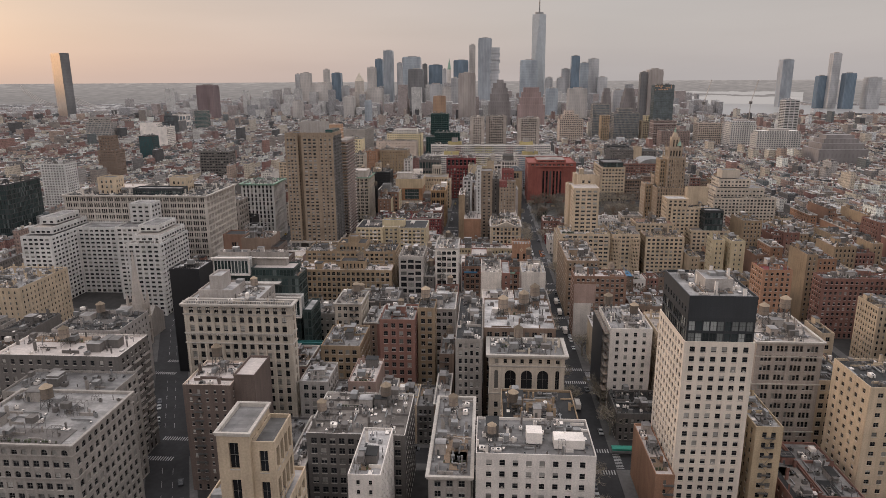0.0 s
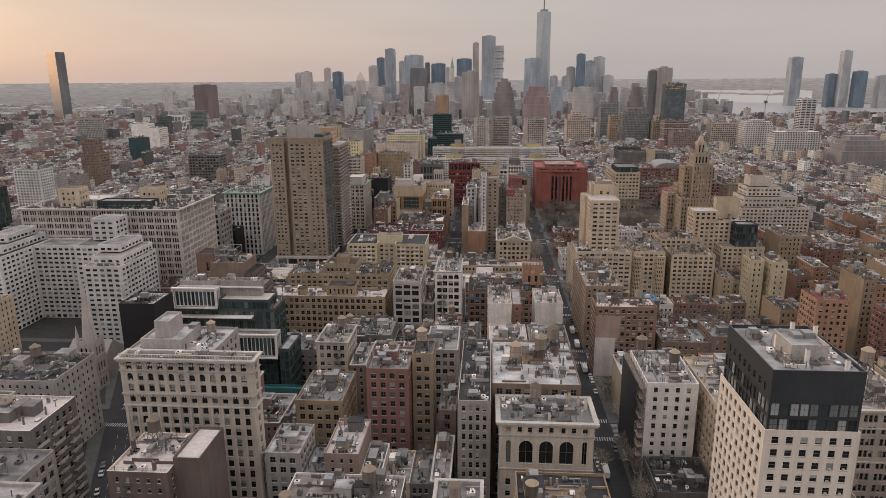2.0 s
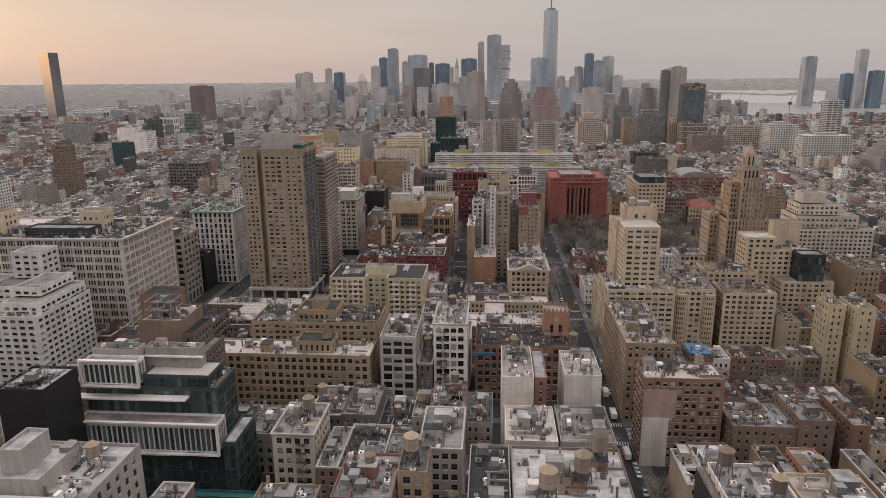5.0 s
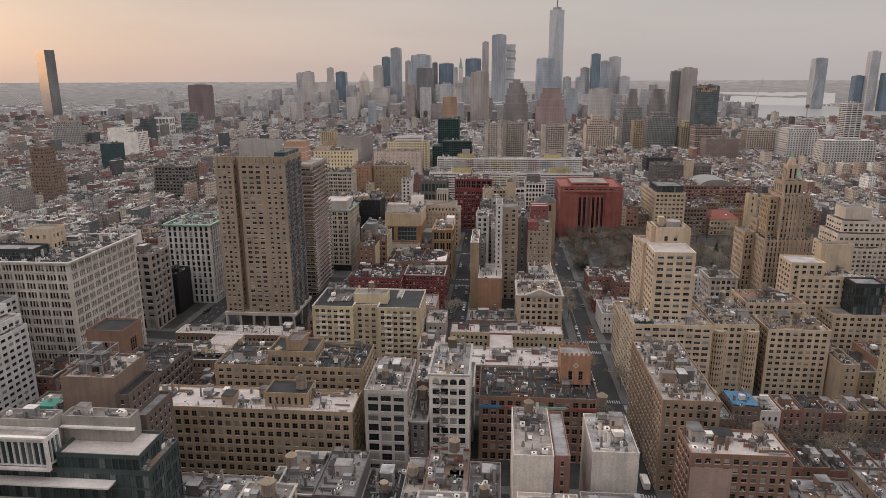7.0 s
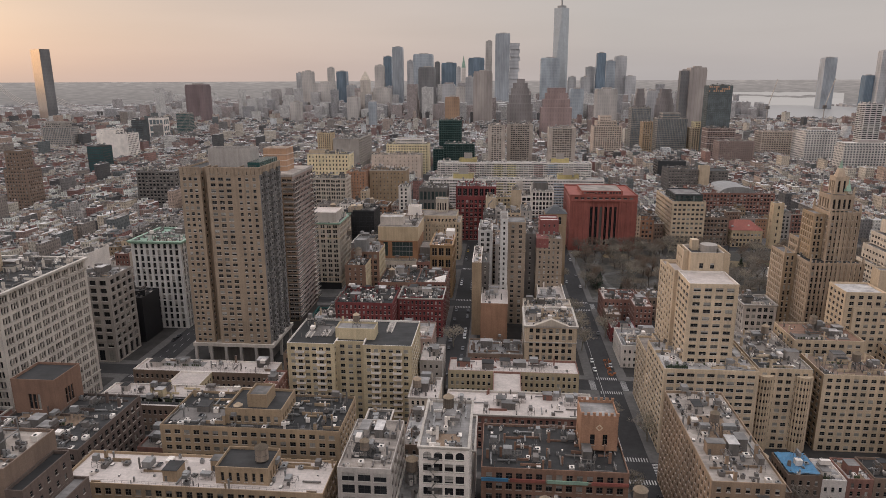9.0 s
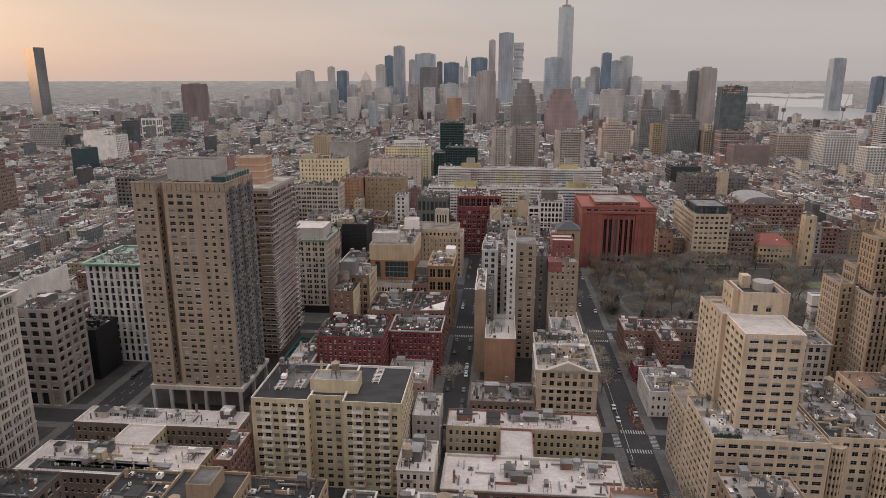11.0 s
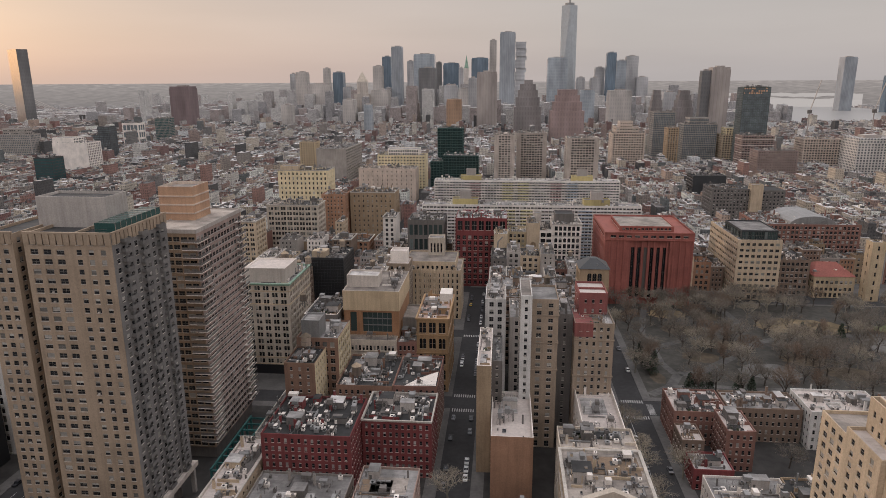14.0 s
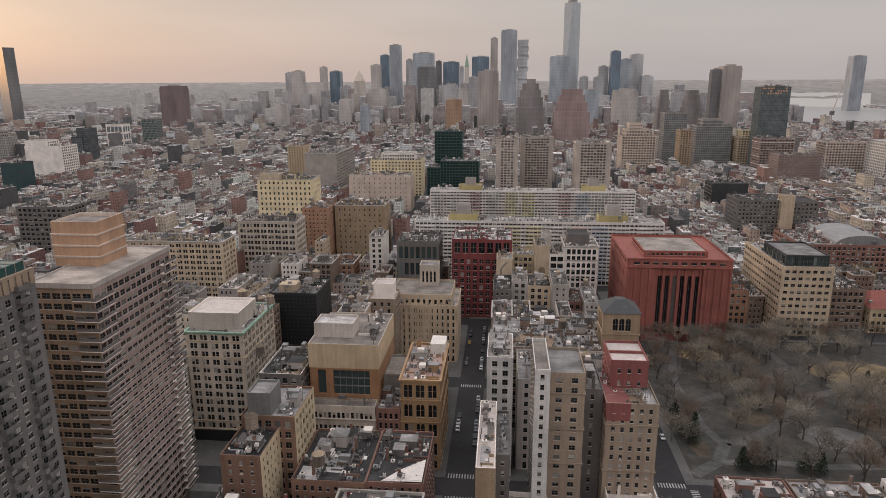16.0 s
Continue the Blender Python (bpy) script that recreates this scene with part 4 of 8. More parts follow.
tier(b, -84, -66, 521, 530, 38.1, 43.5, W["yellow"], S_SMALL, ground=False, blank="NEW")
FOOT.append((-84, -48, 513, 545))
ybal = Buf()
ybal.box(-2.0, 2.0, -1.5, -0.003, 0, 0.2, base=True)
ybal.box(-2.0, 2.0, -1.5, -1.42, 0.2, 1.1)
ybal.box(-2.0, -1.92, -1.42, -0.003, 0.2, 1.1)
ybal.box(1.92, 2.0, -1.42, -0.003, 0.2, 1.1)
YBAL = ybal.mesh("balcony", [W["white"]])
for k in range(11):
    for cx in (-98.5, -88.8, -64.2, -54.4):
        o = new("balcony", YBAL)
        o.matrix_world = pose(cx, 513, 4.6 + k * 3.02)
        under(b, o)
S_COURT = Style(2.6, 1.2, 3.3, 1.9, .8, .7, .25, 4)
b = building(-192, -124, 499, 520, 13, "yellow", "low yellow brick building in wings round courts, broad pale roof", S_COURT, roof=PINKROOF, coping=W["white"], bulk=3, units=4, dense=50, sides={"E": W["brown_brick"], "N": W["brown_brick"]})
tier(b, -167, -151, 520, 535, 0, 13, W["yellow"], S_COURT, roof=PINKROOF, coping=W["white"])
tier(b, -192, -120, 535, 549, 0, 13, W["yellow"], S_COURT, roof=PINKROOF, coping=W["white"], sides={"E": W["brown_brick"], "N": W["brown_brick"]})
clutter(b, -190, -122, 537, 551, 12.1, random.Random(5), 3, 2, W["brown_brick"], 50)
FOOT.append((-192, -112, 498, 553))
b = building(-32, 31, 497, 519, 16, "red_brick", "low brick building in wings round courts, wide pinkish roof", S_COURT, roof=PINKROOF, bulk=3, units=4, dense=50, cornice=0.5)
tier(b, -12, 1, 519, 540, 0, 16, W["red_brick"], S_COURT, roof=PINKROOF)
tier(b, -34, 29, 540, 555, 0, 16, W["red_brick"], S_COURT, roof=PINKROOF, sides={"N": W["yellow"]})
clutter(b, -32, 27, 541, 554, 15.1, random.Random(6), 4, 3, W["red_brick"], 50)
FOOT.append((-34, 31, 497, 555))

# brown tower on its podium
b = root("apartment_tower", -153, 590, "tall brown brick apartment tower with balconies, raised on white columns", "tower")
S_TW = Style(3.6, 1.6, 3.02, 1.6, 0.9, 1.0, 0.15, 4)
S_TW2 = Style(3.5, 2.5, 3.02, 1.6, 0.9, 1.0, 0.25, 4)
tier(b, -176, -165, 572, 605, 13, 109, W["tower_brick"], S_TW, ground=False, roof=ROOFS[2], hero="N")
tier(b, -165, -161.5, 577, 605, 13, 109, W["tower_brick"], S_TW, ground=False, roof=ROOFS[2], blank="N")
tier(b, -161.5, -147, 572, 605, 13, 109, W["tower_brick"], S_TW2, ground=False, roof=ROOFS[2], hero="N")
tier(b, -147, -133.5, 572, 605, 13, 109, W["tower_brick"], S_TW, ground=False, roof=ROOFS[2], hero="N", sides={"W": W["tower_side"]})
tier(b, -166, -142.5, 586, 598, 108.1, 118, W["concrete"], S_OFF, ground=False, blank="NESW", roof=ROOFS[2])
FOOT.append((-178, -130, 571, 606))
c = Buf()
c.box(-177.2, -131.8, 570.8, 606.2, 11.2, 12.99, base=True)
under(b, part("podium_slab", c, W["light_stone"]))
c = Buf()
c.box(-170, -137, 578, 602, 0.15, 11.19)
under(b, part("lobby", c, W["dark_stone"]))
for cx in (-176, -167.5, -159, -150.5, -142, -133.6):
    for cy in (571.6, 588, 605):
        c = Buf()
        c.box(cx - 0.7, cx + 0.7, cy - 0.7, cy + 0.7, 0.15, 11.19)
        under(b, part("column", c, W["concrete"]))
bal = Buf()
bal.box(0, 1.5, -1.9, 1.9, 0, 0.22, base=True)
bal.box(1.38, 1.5, -1.9, 1.9, 0.22, 1.2)
bal.box(0, 1.38, -1.9, -1.78, 0.22, 1.2)
bal.box(0, 1.38, 1.78, 1.9, 0.22, 1.2)
BALCONY = bal.mesh("balcony", [W["tower_side"]])
for k in range(31):
    for cy in (578.5, 588.5, 599.5):
        o = new("balcony", BALCONY)
        o.matrix_world = pose(-133.497, cy, 13.3 + k * 3.08)
        under(b, o)
# pale slotted parapet of the tower
for x0, x1, yy in ((-176, -165, 572), (-161.5, -133.5, 572)):
    c = Buf()
    n = int((x1 - x0) / 2.1)
    for k in range(n):
        c.box(x0 + k * (x1 - x0) / n + 0.2, x0 + (k + 1) * (x1 - x0) / n - 0.2, yy - 0.3, yy - 0.003, 105.9, 109.1, base=True)
    c.box(x0, x1, yy - 0.34, yy + 0.5, 109.1, 109.7, base=True)
    under(b, part("slotted_parapet", c, W["tower_brick"]))
c = Buf()
for k in range(15):
    c.box(-133.497, -133.2, 572.3 + k * 2.2, 574 + k * 2.2, 105.9, 109.1, base=True)
c.box(-134, -133.16, 572.6, 605, 109.1, 109.7, base=True)
under(b, part("slotted_parapet", c, W["tower_brick"]))
# roof railing and tank room glass of the tower
c = Buf()
for x0, x1 in ((-175, -168), (-142, -135)):
    for z in (109.4, 110.0, 110.6):
        c.bar((x0, 573, z), (x1, 573, z), 0.05)
under(b, part("roof_rail", c, STEEL))
c = Buf()
c.box(-140.8, -134.2, 576, 603, 108.2, 111.8)
under(b, part("roof_pavilion", c, surface("green_pavilion_glass", (0.03, 0.085, 0.08), rough=0.2, streak=0.0)))
c = Buf()
for k in range(10):
    c.box(-134.19, -134.08, 576 + k * 3, 576.15 + k * 3, 108.2, 112.0)
    c.box(-140.8, -134.1, 576 + k * 2.95, 576.12 + k * 2.95, 111.83, 111.95, base=True)
under(b, part("pavilion_mullion", c, W["grey_stone"], kind="stuff"))
# second tower with balcony bands
b = root("apartment_tower", -143, 649, "tall tan brick apartment tower wrapped in thin white balcony slabs", "tower")
tier(b, -153, -134, 627, 671, 6, 97, W["warm_tan"], Style(3.1, 2.5, 3.02, 1.75, 0.75, 0.4, 0.2, 4), ground=False, roof=ROOFS[3], sides={"W": W["rose_brick"]}, parapet=0.5)
tier(b, -153.3, -133.7, 626.7, 671.3, 97, 98.6, W["concrete"], S_OFF, ground=False, blank="NESW", roof=ROOFS[3], parapet=0.5)
tier(b, -157.5, -143, 646, 661, 97.9, 112, surface("salmon_brick", (0.43, 0.265, 0.17), tint=0.03), S_OFF, ground=False, blank="NESW", roof=ROOFS[3], belts=(101, 104.5, 108), parapet=1.2, coping=W["tan_stucco"])
c = Buf()
c.box(-152, -135, 629, 669, 0.15, 5.99)
under(b, part("lobby", c, W["dark_stone"]))
FOOT.append((-162, -131, 625, 673))
slab = Buf()
slab.box(0.003, 0.3, -14.5, 14.5, 0, 0.18, base=True)
SLAB = slab.mesh("balcony_slab", [W["concrete"]])
CORNERS = []
for x0, x1, ya, yb in ((0.003, 1.7, -22.6, -14.5), (-5.5, 1.7, -23.5, -22.603), (0.003, 1.7, 14.5, 23.2)):
    cor = Buf()
    cor.box(x0, x1, ya, yb, 0, 0.2, base=True)
    CORNERS.append(cor.mesh("corner_balcony", [W["white"]]))
RAILS = []
for x0, x1, ya, yb in ((1.6, 1.66, -23.4, -14.6), (1.6, 1.66, 14.6, 23.1), (-5.4, 1.6, -23.4, -23.34)):
    rail = Buf()
    rail.box(x0, x1, ya, yb, 0.2, 1.15)
    RAILS.append(rail.mesh("balcony_rail", [W["dark_stone"]]))
for k in range(29):
    for nm, me in (("balcony_slab", SLAB), ("corner_balcony", CORNERS[0]), ("corner_balcony", CORNERS[1]), ("corner_balcony", CORNERS[2]), ("balcony_rail", RAILS[0]), ("balcony_rail", RAILS[1]), ("balcony_rail", RAILS[2])):
        o = new(nm, me)
        o.matrix_world = pose(-134.0, 649.0, 9.0 + k * 3.02)
        under(b, o)

canopy = root("canopy", -125, 630, "teal steel canopy of posts and beams beside the tower", "canopy")
for k in range(9):
    yy = 609.5 + k * 5.2
    for px in (-128.5, -121.5):
        c = Buf()
        c.box(px - 0.4, px + 0.4, yy - 0.4, yy + 0.4, 0.15, 6.2)
        under(canopy, part("post", c, W["teal"]))
    c = Buf()
    c.box(-129, -121, yy - 0.35, yy + 0.35, 6.2, 6.9, base=True)
    under(canopy, part("cross_beam", c, W["teal"]))
for px in (-128.5, -121.5):
    c = Buf()
    c.box(px - 0.35, px + 0.35, 608.8, 651.8, 6.9, 7.6, base=True)
    under(canopy, part("long_beam", c, W["teal"]))
FOOT.append((-129, -121, 609, 652))
# sixth block, east part
b = building(-105, -71.4, 603, 634, 27.5, "dark_red", "row of dark red brick houses with cluttered black roofs", S_ROW, roof=ROOFS[2], bulk=5, units=26, hero="N", name="row_house")
b = building(-71, -43.6, 621, 645, 25, "dark_red", "dark red painted brick row house with stair bulkheads", S_ROW, roof=ROOFS[2], bulk=3, units=14, hero="N", name="row_house", cornice=0.4)
for nx, ny, z0, own in [(-102 + (k % 6) * 5.4, 608 + (k // 6) * 9 + (k % 2) * 3, 26.7, "row_house") for k in range(16)] + [(-68 + (k % 5) * 5.2, 625 + (k // 5) * 8 + (k % 2) * 2.5, 24.2, "row_house.001") for k in range(10)]:
    c = Buf()
    c.box(nx, nx + 1.5, ny, ny + 2.2, z0, z0 + 1.0)
    c.box(nx + 0.1, nx + 1.4, ny + 0.1, ny + 2.1, z0 + 1.0, z0 + 1.12, 1, base=True)
    under(bpy.data.objects[own], part("skylight", c, [W["dark_stone"], W["white"]]))
b = building(-66, -45.5, 574, 600, 18, "pink", "brick house with a grey stepped roof beside the street", S_ROW, roof=ROOFS[1], bulk=1, units=5, dense=40, hero="N")
b = building(-104, -70, 574, 600, 14, "grey_stone", "low grey building with a flat grey roof", S_ROW, roof=ROOFS[1], bulk=2, units=4, dense=40)
b = building(-106.5, -93.5, 637, 655, 40.5, "red_brown", "corner brick building with a yellow side and grey penthouse", S_SMALL, sides={"W": W["yellow"]}, roof=ROOFS[2], bulk=1, units=8, hero="N")
tier(b, -106.5, -88, 655.01, 678, 0, 44.5, W["red_brown"], S_LOFT, sides={"W": W["yellow"]}, roof=ROOFS[0])
tier(b, -104.5, -96.5, 656.5, 667, 43.6, 52, METAL, S_OFF, ground=False, blank="NESW", roof=ROOFS[1])
clutter(b, -96, -88.5, 656, 677, 43.6, random.Random(14), 1, 8, METAL)
FOOT.append((-106.5, -88, 655, 678))
b = building(-87.5, -63, 646, 679, 27, "red_brown", "brick walk-up with a black roof, white patches and a roof deck", S_ROW, roof=ROOFS[2], bulk=4, units=16, hero="N")
c = Buf()
for xa, xb, ya, yb in ((-86, -79, 647, 655), (-78, -72, 652, 661), (-85, -81, 660, 668), (-74, -66, 674, 678), (-83, -77, 674.5, 678)):
    c.box(xa, xb, ya, yb, 26.2, 26.3)
under(b, part("roof_coating", c, ROOFS[0], label="flaking silver roof coating", kind="stuff"))
b = building(-62.8, -43.8, 646, 679, 27.5, "red_brick", "brick walk-up with a black roof and a white awning", S_ROW, roof=ROOFS[2], bulk=2, units=10, hero="N")
c = Buf()
c.v = [(-58, 647, 27.2), (-44.5, 647, 27.6), (-44.2, 657, 29.6), (-52, 652, 28.6)]
c.f, c.m = [(0, 1, 2, 3)], [0]
under(b, part("roof_awning", c, W["white"], label="slack white awning sheets"))
# sixth block, between the two streets
b = building(-26, 3.5, 571, 592, 11.8, "brown_brick", "low brick building with a dark roof and skylight", S_ROW, roof=ROOFS[1], bulk=2, units=10)
b = building(4, 30.8, 571, 600, 28.4, "cream", "cream stone building with a pedimented cornice", Style(3.6, 1.9, 3.7, 2.4, .7, 1.6, .45, 5, frame=DARKFRAME), hero="N", belts=(19, 8.5), cornice=0.8, roof=ROOFS[3], bulk=3, units=14, name="corner_building")
c = Buf()
c.v = [(8.5, 570.0, 28.5), (26.5, 570.0, 28.5), (17.5, 570.0, 32.2), (8.5, 572.4, 28.5), (26.5, 572.4, 28.5), (17.5, 572.4, 32.2)]
c.f = [(0, 1, 2), (1, 4, 5, 2), (3, 0, 2, 5), (4, 3, 5)]
c.m = [0, 0, 0, 0]
under(b, part("pediment", c, W["lime"]))
b = building(4, 31, 601, 615.5, 28.5, "lime", "pale stone rear wing with a stepped roof", S_OFF, roof=ROOFS[3], bulk=2, units=6)
b = building(14, 29.6, 617, 652, 27, "white", "white-walled building with a sunken roof yard", S_OFF, blank="NW", roof=PINKROOF, parapet=2.4, units=2, bulk=0, dense=120)
b = building(-20.4, -4.8, 608.5, 645, 27.2, "orange_brick", "orange brick slab with a white sunken roof yard", S_OFF, blank="NE", roof=PINKROOF, parapet=2.4, units=2, bulk=1, dense=90, coping=W["white"])
b = building(6.2, 12.8, 656, 678, 58, "dark_stone", "dark narrow apartment house between taller neighbours", S_SMALL, roof=ROOFS[1])
b = building(-9.6, -5, 643, 668, 70, "white_glazed", "tall narrow apartment house, white brick front and brown side", Style(3.4, 1.2, 3.2, 1.8, .8, .6, .3), hero="N", roof=ROOFS[3], name="apartment_building", sides={"E": W["dark_stone"]})
tier(b, -5, 6, 648, 668, 0, 67, W["grey_brown"], Style(3.8, 1.9, 3.2, 1.7, .8, .8, .3), hero="N", belts=(60, 48, 36))
b = building(13, 29, 650, 669, 56.5, "grey_brown", "tan brick apartment tower with a red painted top", Style(3.0, 1.1, 3.2, 1.6, .8, 1.0, .2), hero="N", name="apartment_building", bulk=0, units=3, belts=(49, 33))
tier(b, 15.5, 27.4, 669, 678, 0, 66, W["red_paint"], S_SMALL, hero="N", roof=PINKROOF)
tier(b, 15.5, 27.4, 661, 669, 56.5, 66, W["red_paint"], S_SMALL, ground=False, roof=PINKROOF)
c = Buf()
c.box(12.98, 20.5, 649.95, 668, 50.5, 56.45, base=True)
under(b, part("painted_wall", c, W["red_paint"], label="faded red paint on the upper wall"))
b = building(-26.4, -20.8, 627, 668, 46.5, "tan_brick", "long narrow building with a blank tan end wall and white roof", S_SMALL, blank="N", roof=PINKROOF, coping=W["white"], units=4, bulk=0)
tier(b, -20.75, -16.5, 640, 668, 0, 43, W["dark_stone"], S_SMALL, roof=ROOFS[1])
clutter(b, -20.6, -16.6, 641, 667, 42.1, random.Random(31), 0, 12, METAL)
FOOT.append((-20.8, -16.5, 640, 668))

# west side of the avenue
b = building(64.5, 87, 204, 236, 70, "hotel_stone", "pale masonry hotel tower with a dark glass crown", Style(3.4, 1.7, 3.35, 1.9, .8, 1.0, .3), hero="NE", name="hotel_tower", bulk=0, units=0, roof=ROOFS[1])
tier(b, 65, 86.5, 204.5, 235, 69.1, 78, W["dark_panel"], Style(2.15, 1.95, 4.0, 3.2, .4, .4, .25, frame=DARKFRAME), ground=False, glass=CROWNGLASS, parapet=0.1)
tier(b, 65, 86.5, 204.5, 235, 78, 85.5, W["dark_panel"], S_OFF, ground=False, blank="NSW", glass=CURTAIN, roof=ROOFS[1])
tier(b, 72, 81, 212, 223, 84.6, 89, W["concrete"], S_OFF, ground=False, blank="NESW", roof=ROOFS[0])
clutter(b, 66, 86, 206, 234, 84.6, random.Random(8), 1, 14, W["white"])
b = building(57, 76, 287, 318, 42.5, "white", "white-painted building with scaffolding and netting on its flank", Style(4.2, 1.5, 3.6, 2.0, .8, 1.4, .3), hero="N", roof=ROOFS[1], units=16)
b = building(57, 78, 262, 285, 13, "dark_stone", "small dark corner building with a black roof", S_ROW, roof=ROOFS[2])
b = building(79, 100, 262, 318, 40, "cream", "cream building with a cluttered dark roof", S_OFF, bulk=2, units=16)
b = building(108, 134, 252, 285, 51.5, "taupe", "ornate grey stone loft building with wide windows between piers", Style(5.4, 4.2, 4.1, 2.5, .8, 1.2, .5, 5, pair=3), cornice=0.7, belts=(45, 33, 12), bulk=3, units=14)
b = building(90.5, 99.5, 204, 232, 40, "gold", "narrow yellow brick building with stepped terraces", S_OFF, bulk=1)
b = building(132, 170, 215, 240, 50, "cream", "cream apartment block with stepped terraces", Style(4.2, 1.8, 3.5, 1.7, .9, 1.5, .3), bulk=2)
b = building(53, 84, 383, 399, 39, "red_brown", "brown brick apartment house with pale party wall", Style(2.9, 1.7, 3.1, 1.8, .7, 1.0, .25, 3.8), hero="N", bulk=3, units=14, roof=PINKROOF)
c = Buf()
c.box(53.2, 63.5, 382.8, 382.997, 0.2, 22, base=True)
under(b, part("rendered_patch", c, W["party_wall"], label="pale cement render on the lower wall"))
c = Buf()
c.box(53.2, 66, 382.85, 382.997, 22, 34, base=True)
under(b, part("painted_patch", c, W["pink"], label="faded pinkish paint on the upper wall"))
b = building(53, 74, 420, 479, 38.5, "warm_tan", "long tan brick apartment house with a crowded roof", Style(3.0, 1.3, 3.2, 1.8, .8, .8, .25), hero="N", bulk=4, units=26, roof=ROOFS[3])
b = building(86, 110, 376, 398, 23, "brown_brick", "brown brick walk-up with a pale roof", S_SMALL, roof=ROOFS[0])
b = building(200, 242, 388, 401, 38, "red_brick", "long red brick apartment house with white belt courses", Style(2.9, 1.4, 3.1, 1.7, .8, .8, .2), bulk=3, units=14, belts=(34, 12), roof=ROOFS[1])
for xa, xb, ya in ((160.2, 168.5, 464), (171.5, 181, 460)):
    b = building(xa, xb, ya, 478, 43, "yellow", "narrow yellow brick apartment house with fire escapes down its front", S_SMALL, group="yellow apartment houses", roof=ROOFS[1])
b = building(163, 180, 384, 402, 44, "orange_brick", "orange brick apartment house with a red roof terrace", Style(2.9, 1.4, 3.1, 1.7, .8, .8, .2), bulk=2, roof=W["dark_red"])
b = building(75, 93, 455, 477, 13, "brown_brick", "low brown brick building with a crowded roof and water tank", S_ROW, bulk=1, units=6, roof=ROOFS[1])
FOOT.append((74, 94, 436, 477))
b = building(94, 106, 462, 477, 15.5, "brown_brick", "brown brick house with a blue tarpaulin over its roof", S_ROW, roof=ROOFS[1], bulk=0, units=2)
c = Buf()
rng = random.Random(2)
q = [[(94.6 + i * 1.35, 462.6 + k * 1.4, 15.7 + rng.uniform(0, 0.45)) for i in range(9)] for k in range(11)]
c.v = [v for row in q for v in row]
c.f = [(9 * k + i, 9 * k + i + 1, 9 * k + i + 10, 9 * k + i + 9) for k in range(10) for i in range(8)]
c.m = [0] * 80
under(b, part("tarpaulin", c, W["blue_tarp"], label="crumpled blue tarpaulin"))
for k, (wl, rf) in enumerate((("white", 0), ("red_brick", 0), ("brown_brick", 2), ("red_brick", 0), ("tan_brick", 0), ("brown_brick", 0))):
    b = building(106.1 + k * 9, 115 + k * 9, 463, 477, 13.5 + (k % 3) * 0.8, wl, LOT_WORDS[wl] + " row house with a pale roof above back gardens", S_ROW, roof=ROOFS[rf], bulk=1, units=3, group="garden row houses", name="row_house")
FOOT.append((90, 158, 436, 462))
for k, (wl, rf, hh) in enumerate((("red_brick", 0, 15), ("brown_brick", 0, 16), ("red_brick", 2, 14.5), ("red_brown", 2, 15), ("red_brick", 2, 14), ("brown_brick", 0, 15.5), ("red_brick", 0, 15), ("tan_brick", 3, 14), ("brown_brick", 2, 16))):
    b = building(77 + k * 9.2, 86.1 + k * 9.2, 417, 431, hh, wl, LOT_WORDS[wl] + (" row house with a white roof" if rf == 0 else " row house with a dark roof"), S_ROW, roof=ROOFS[rf], bulk=1, units=3, group="garden row houses", name="row_house")
FOOT.append((76, 160, 431, 450))
# stepped cream tower
S_BANDED = Style(3.9, 2.9, 2.95, 1.45, 0.85, 0.9, 0.2, 3.6)
b = building(57.5, 95, 499, 530, 38.5, "cream", "cream brick apartment tower rising from a terraced base", S_BANDED, name="apartment_tower", bulk=0, units=4, hero="N")
tier(b, 57.5, 64.5, 530, 553, 0, 31.5, W["cream"], S_APT, roof=ROOFS[3])
tier(b, 64.5, 95, 530, 553, 0, 33, W["cream"], S_APT, roof=ROOFS[3])
FOOT.append((57, 95, 530, 553))
tier(b, 67, 86.4, 507, 526, 37.6, 72.5, W["cream"], S_BANDED, ground=False, hero="N", roof=PINKROOF, coping=W["white"])
tier(b, 65.6, 86.4, 526.01, 541, 33, 72.5, W["cream"], Style(4.2, 1.5, 2.95, 1.55, .8, 1.2, .2), ground=False, roof=PINKROOF)
tier(b, 66, 86.4, 541.01, 554, 33, 70, W["cream"], S_APT, ground=False, roof=ROOFS[3])
tier(b, 72, 86, 526.5, 541, 71.6, 80.5, W["cream"], Style(4.4, 1.7, 6.2, 2.4, 1.8, 2.4, .4), ground=False, roof=ROOFS[2], parapet=1.6, coping=W["light_stone"])
tier(b, 69.8, 72, 530, 541, 71.6, 80.5, W["cream"], S_SMALL, ground=False, roof=ROOFS[2], blank="NSW", parapet=1.6)
tier(b, 86.4, 90, 531, 548, 33, 79, W["cream"], S_SMALL, ground=False, roof=ROOFS[2], blank="NES", parapet=1.6)
c = Buf()
c.ring(82, 536, 3.6, 3.6, 78.9, 82, 24)
under(b, part("tank_room", c, W["grey_stone"]))
c = Buf()
c.box(75, 78, 537, 541, 78.9, 83.5)
under(b, part("stair_tower", c, W["cream"]))
c = Buf()
for k in range(10):
    c.box(58.3 + k * 0.9, 59.0 + k * 0.9, 499.6, 500.4, 38.5, 39.4 + (k % 3) * 0.3)
under(b, part("terrace_shrubs", c, EVERGREEN, label="clipped dark shrubs along the terrace", kind="stuff"))
b = building(97.5, 119, 506, 550, 37, "cream", "cream brick apartment house with rounded corner bays", S_APT, bulk=2, units=6, roof=ROOFS[3], coping=W["light_stone"])
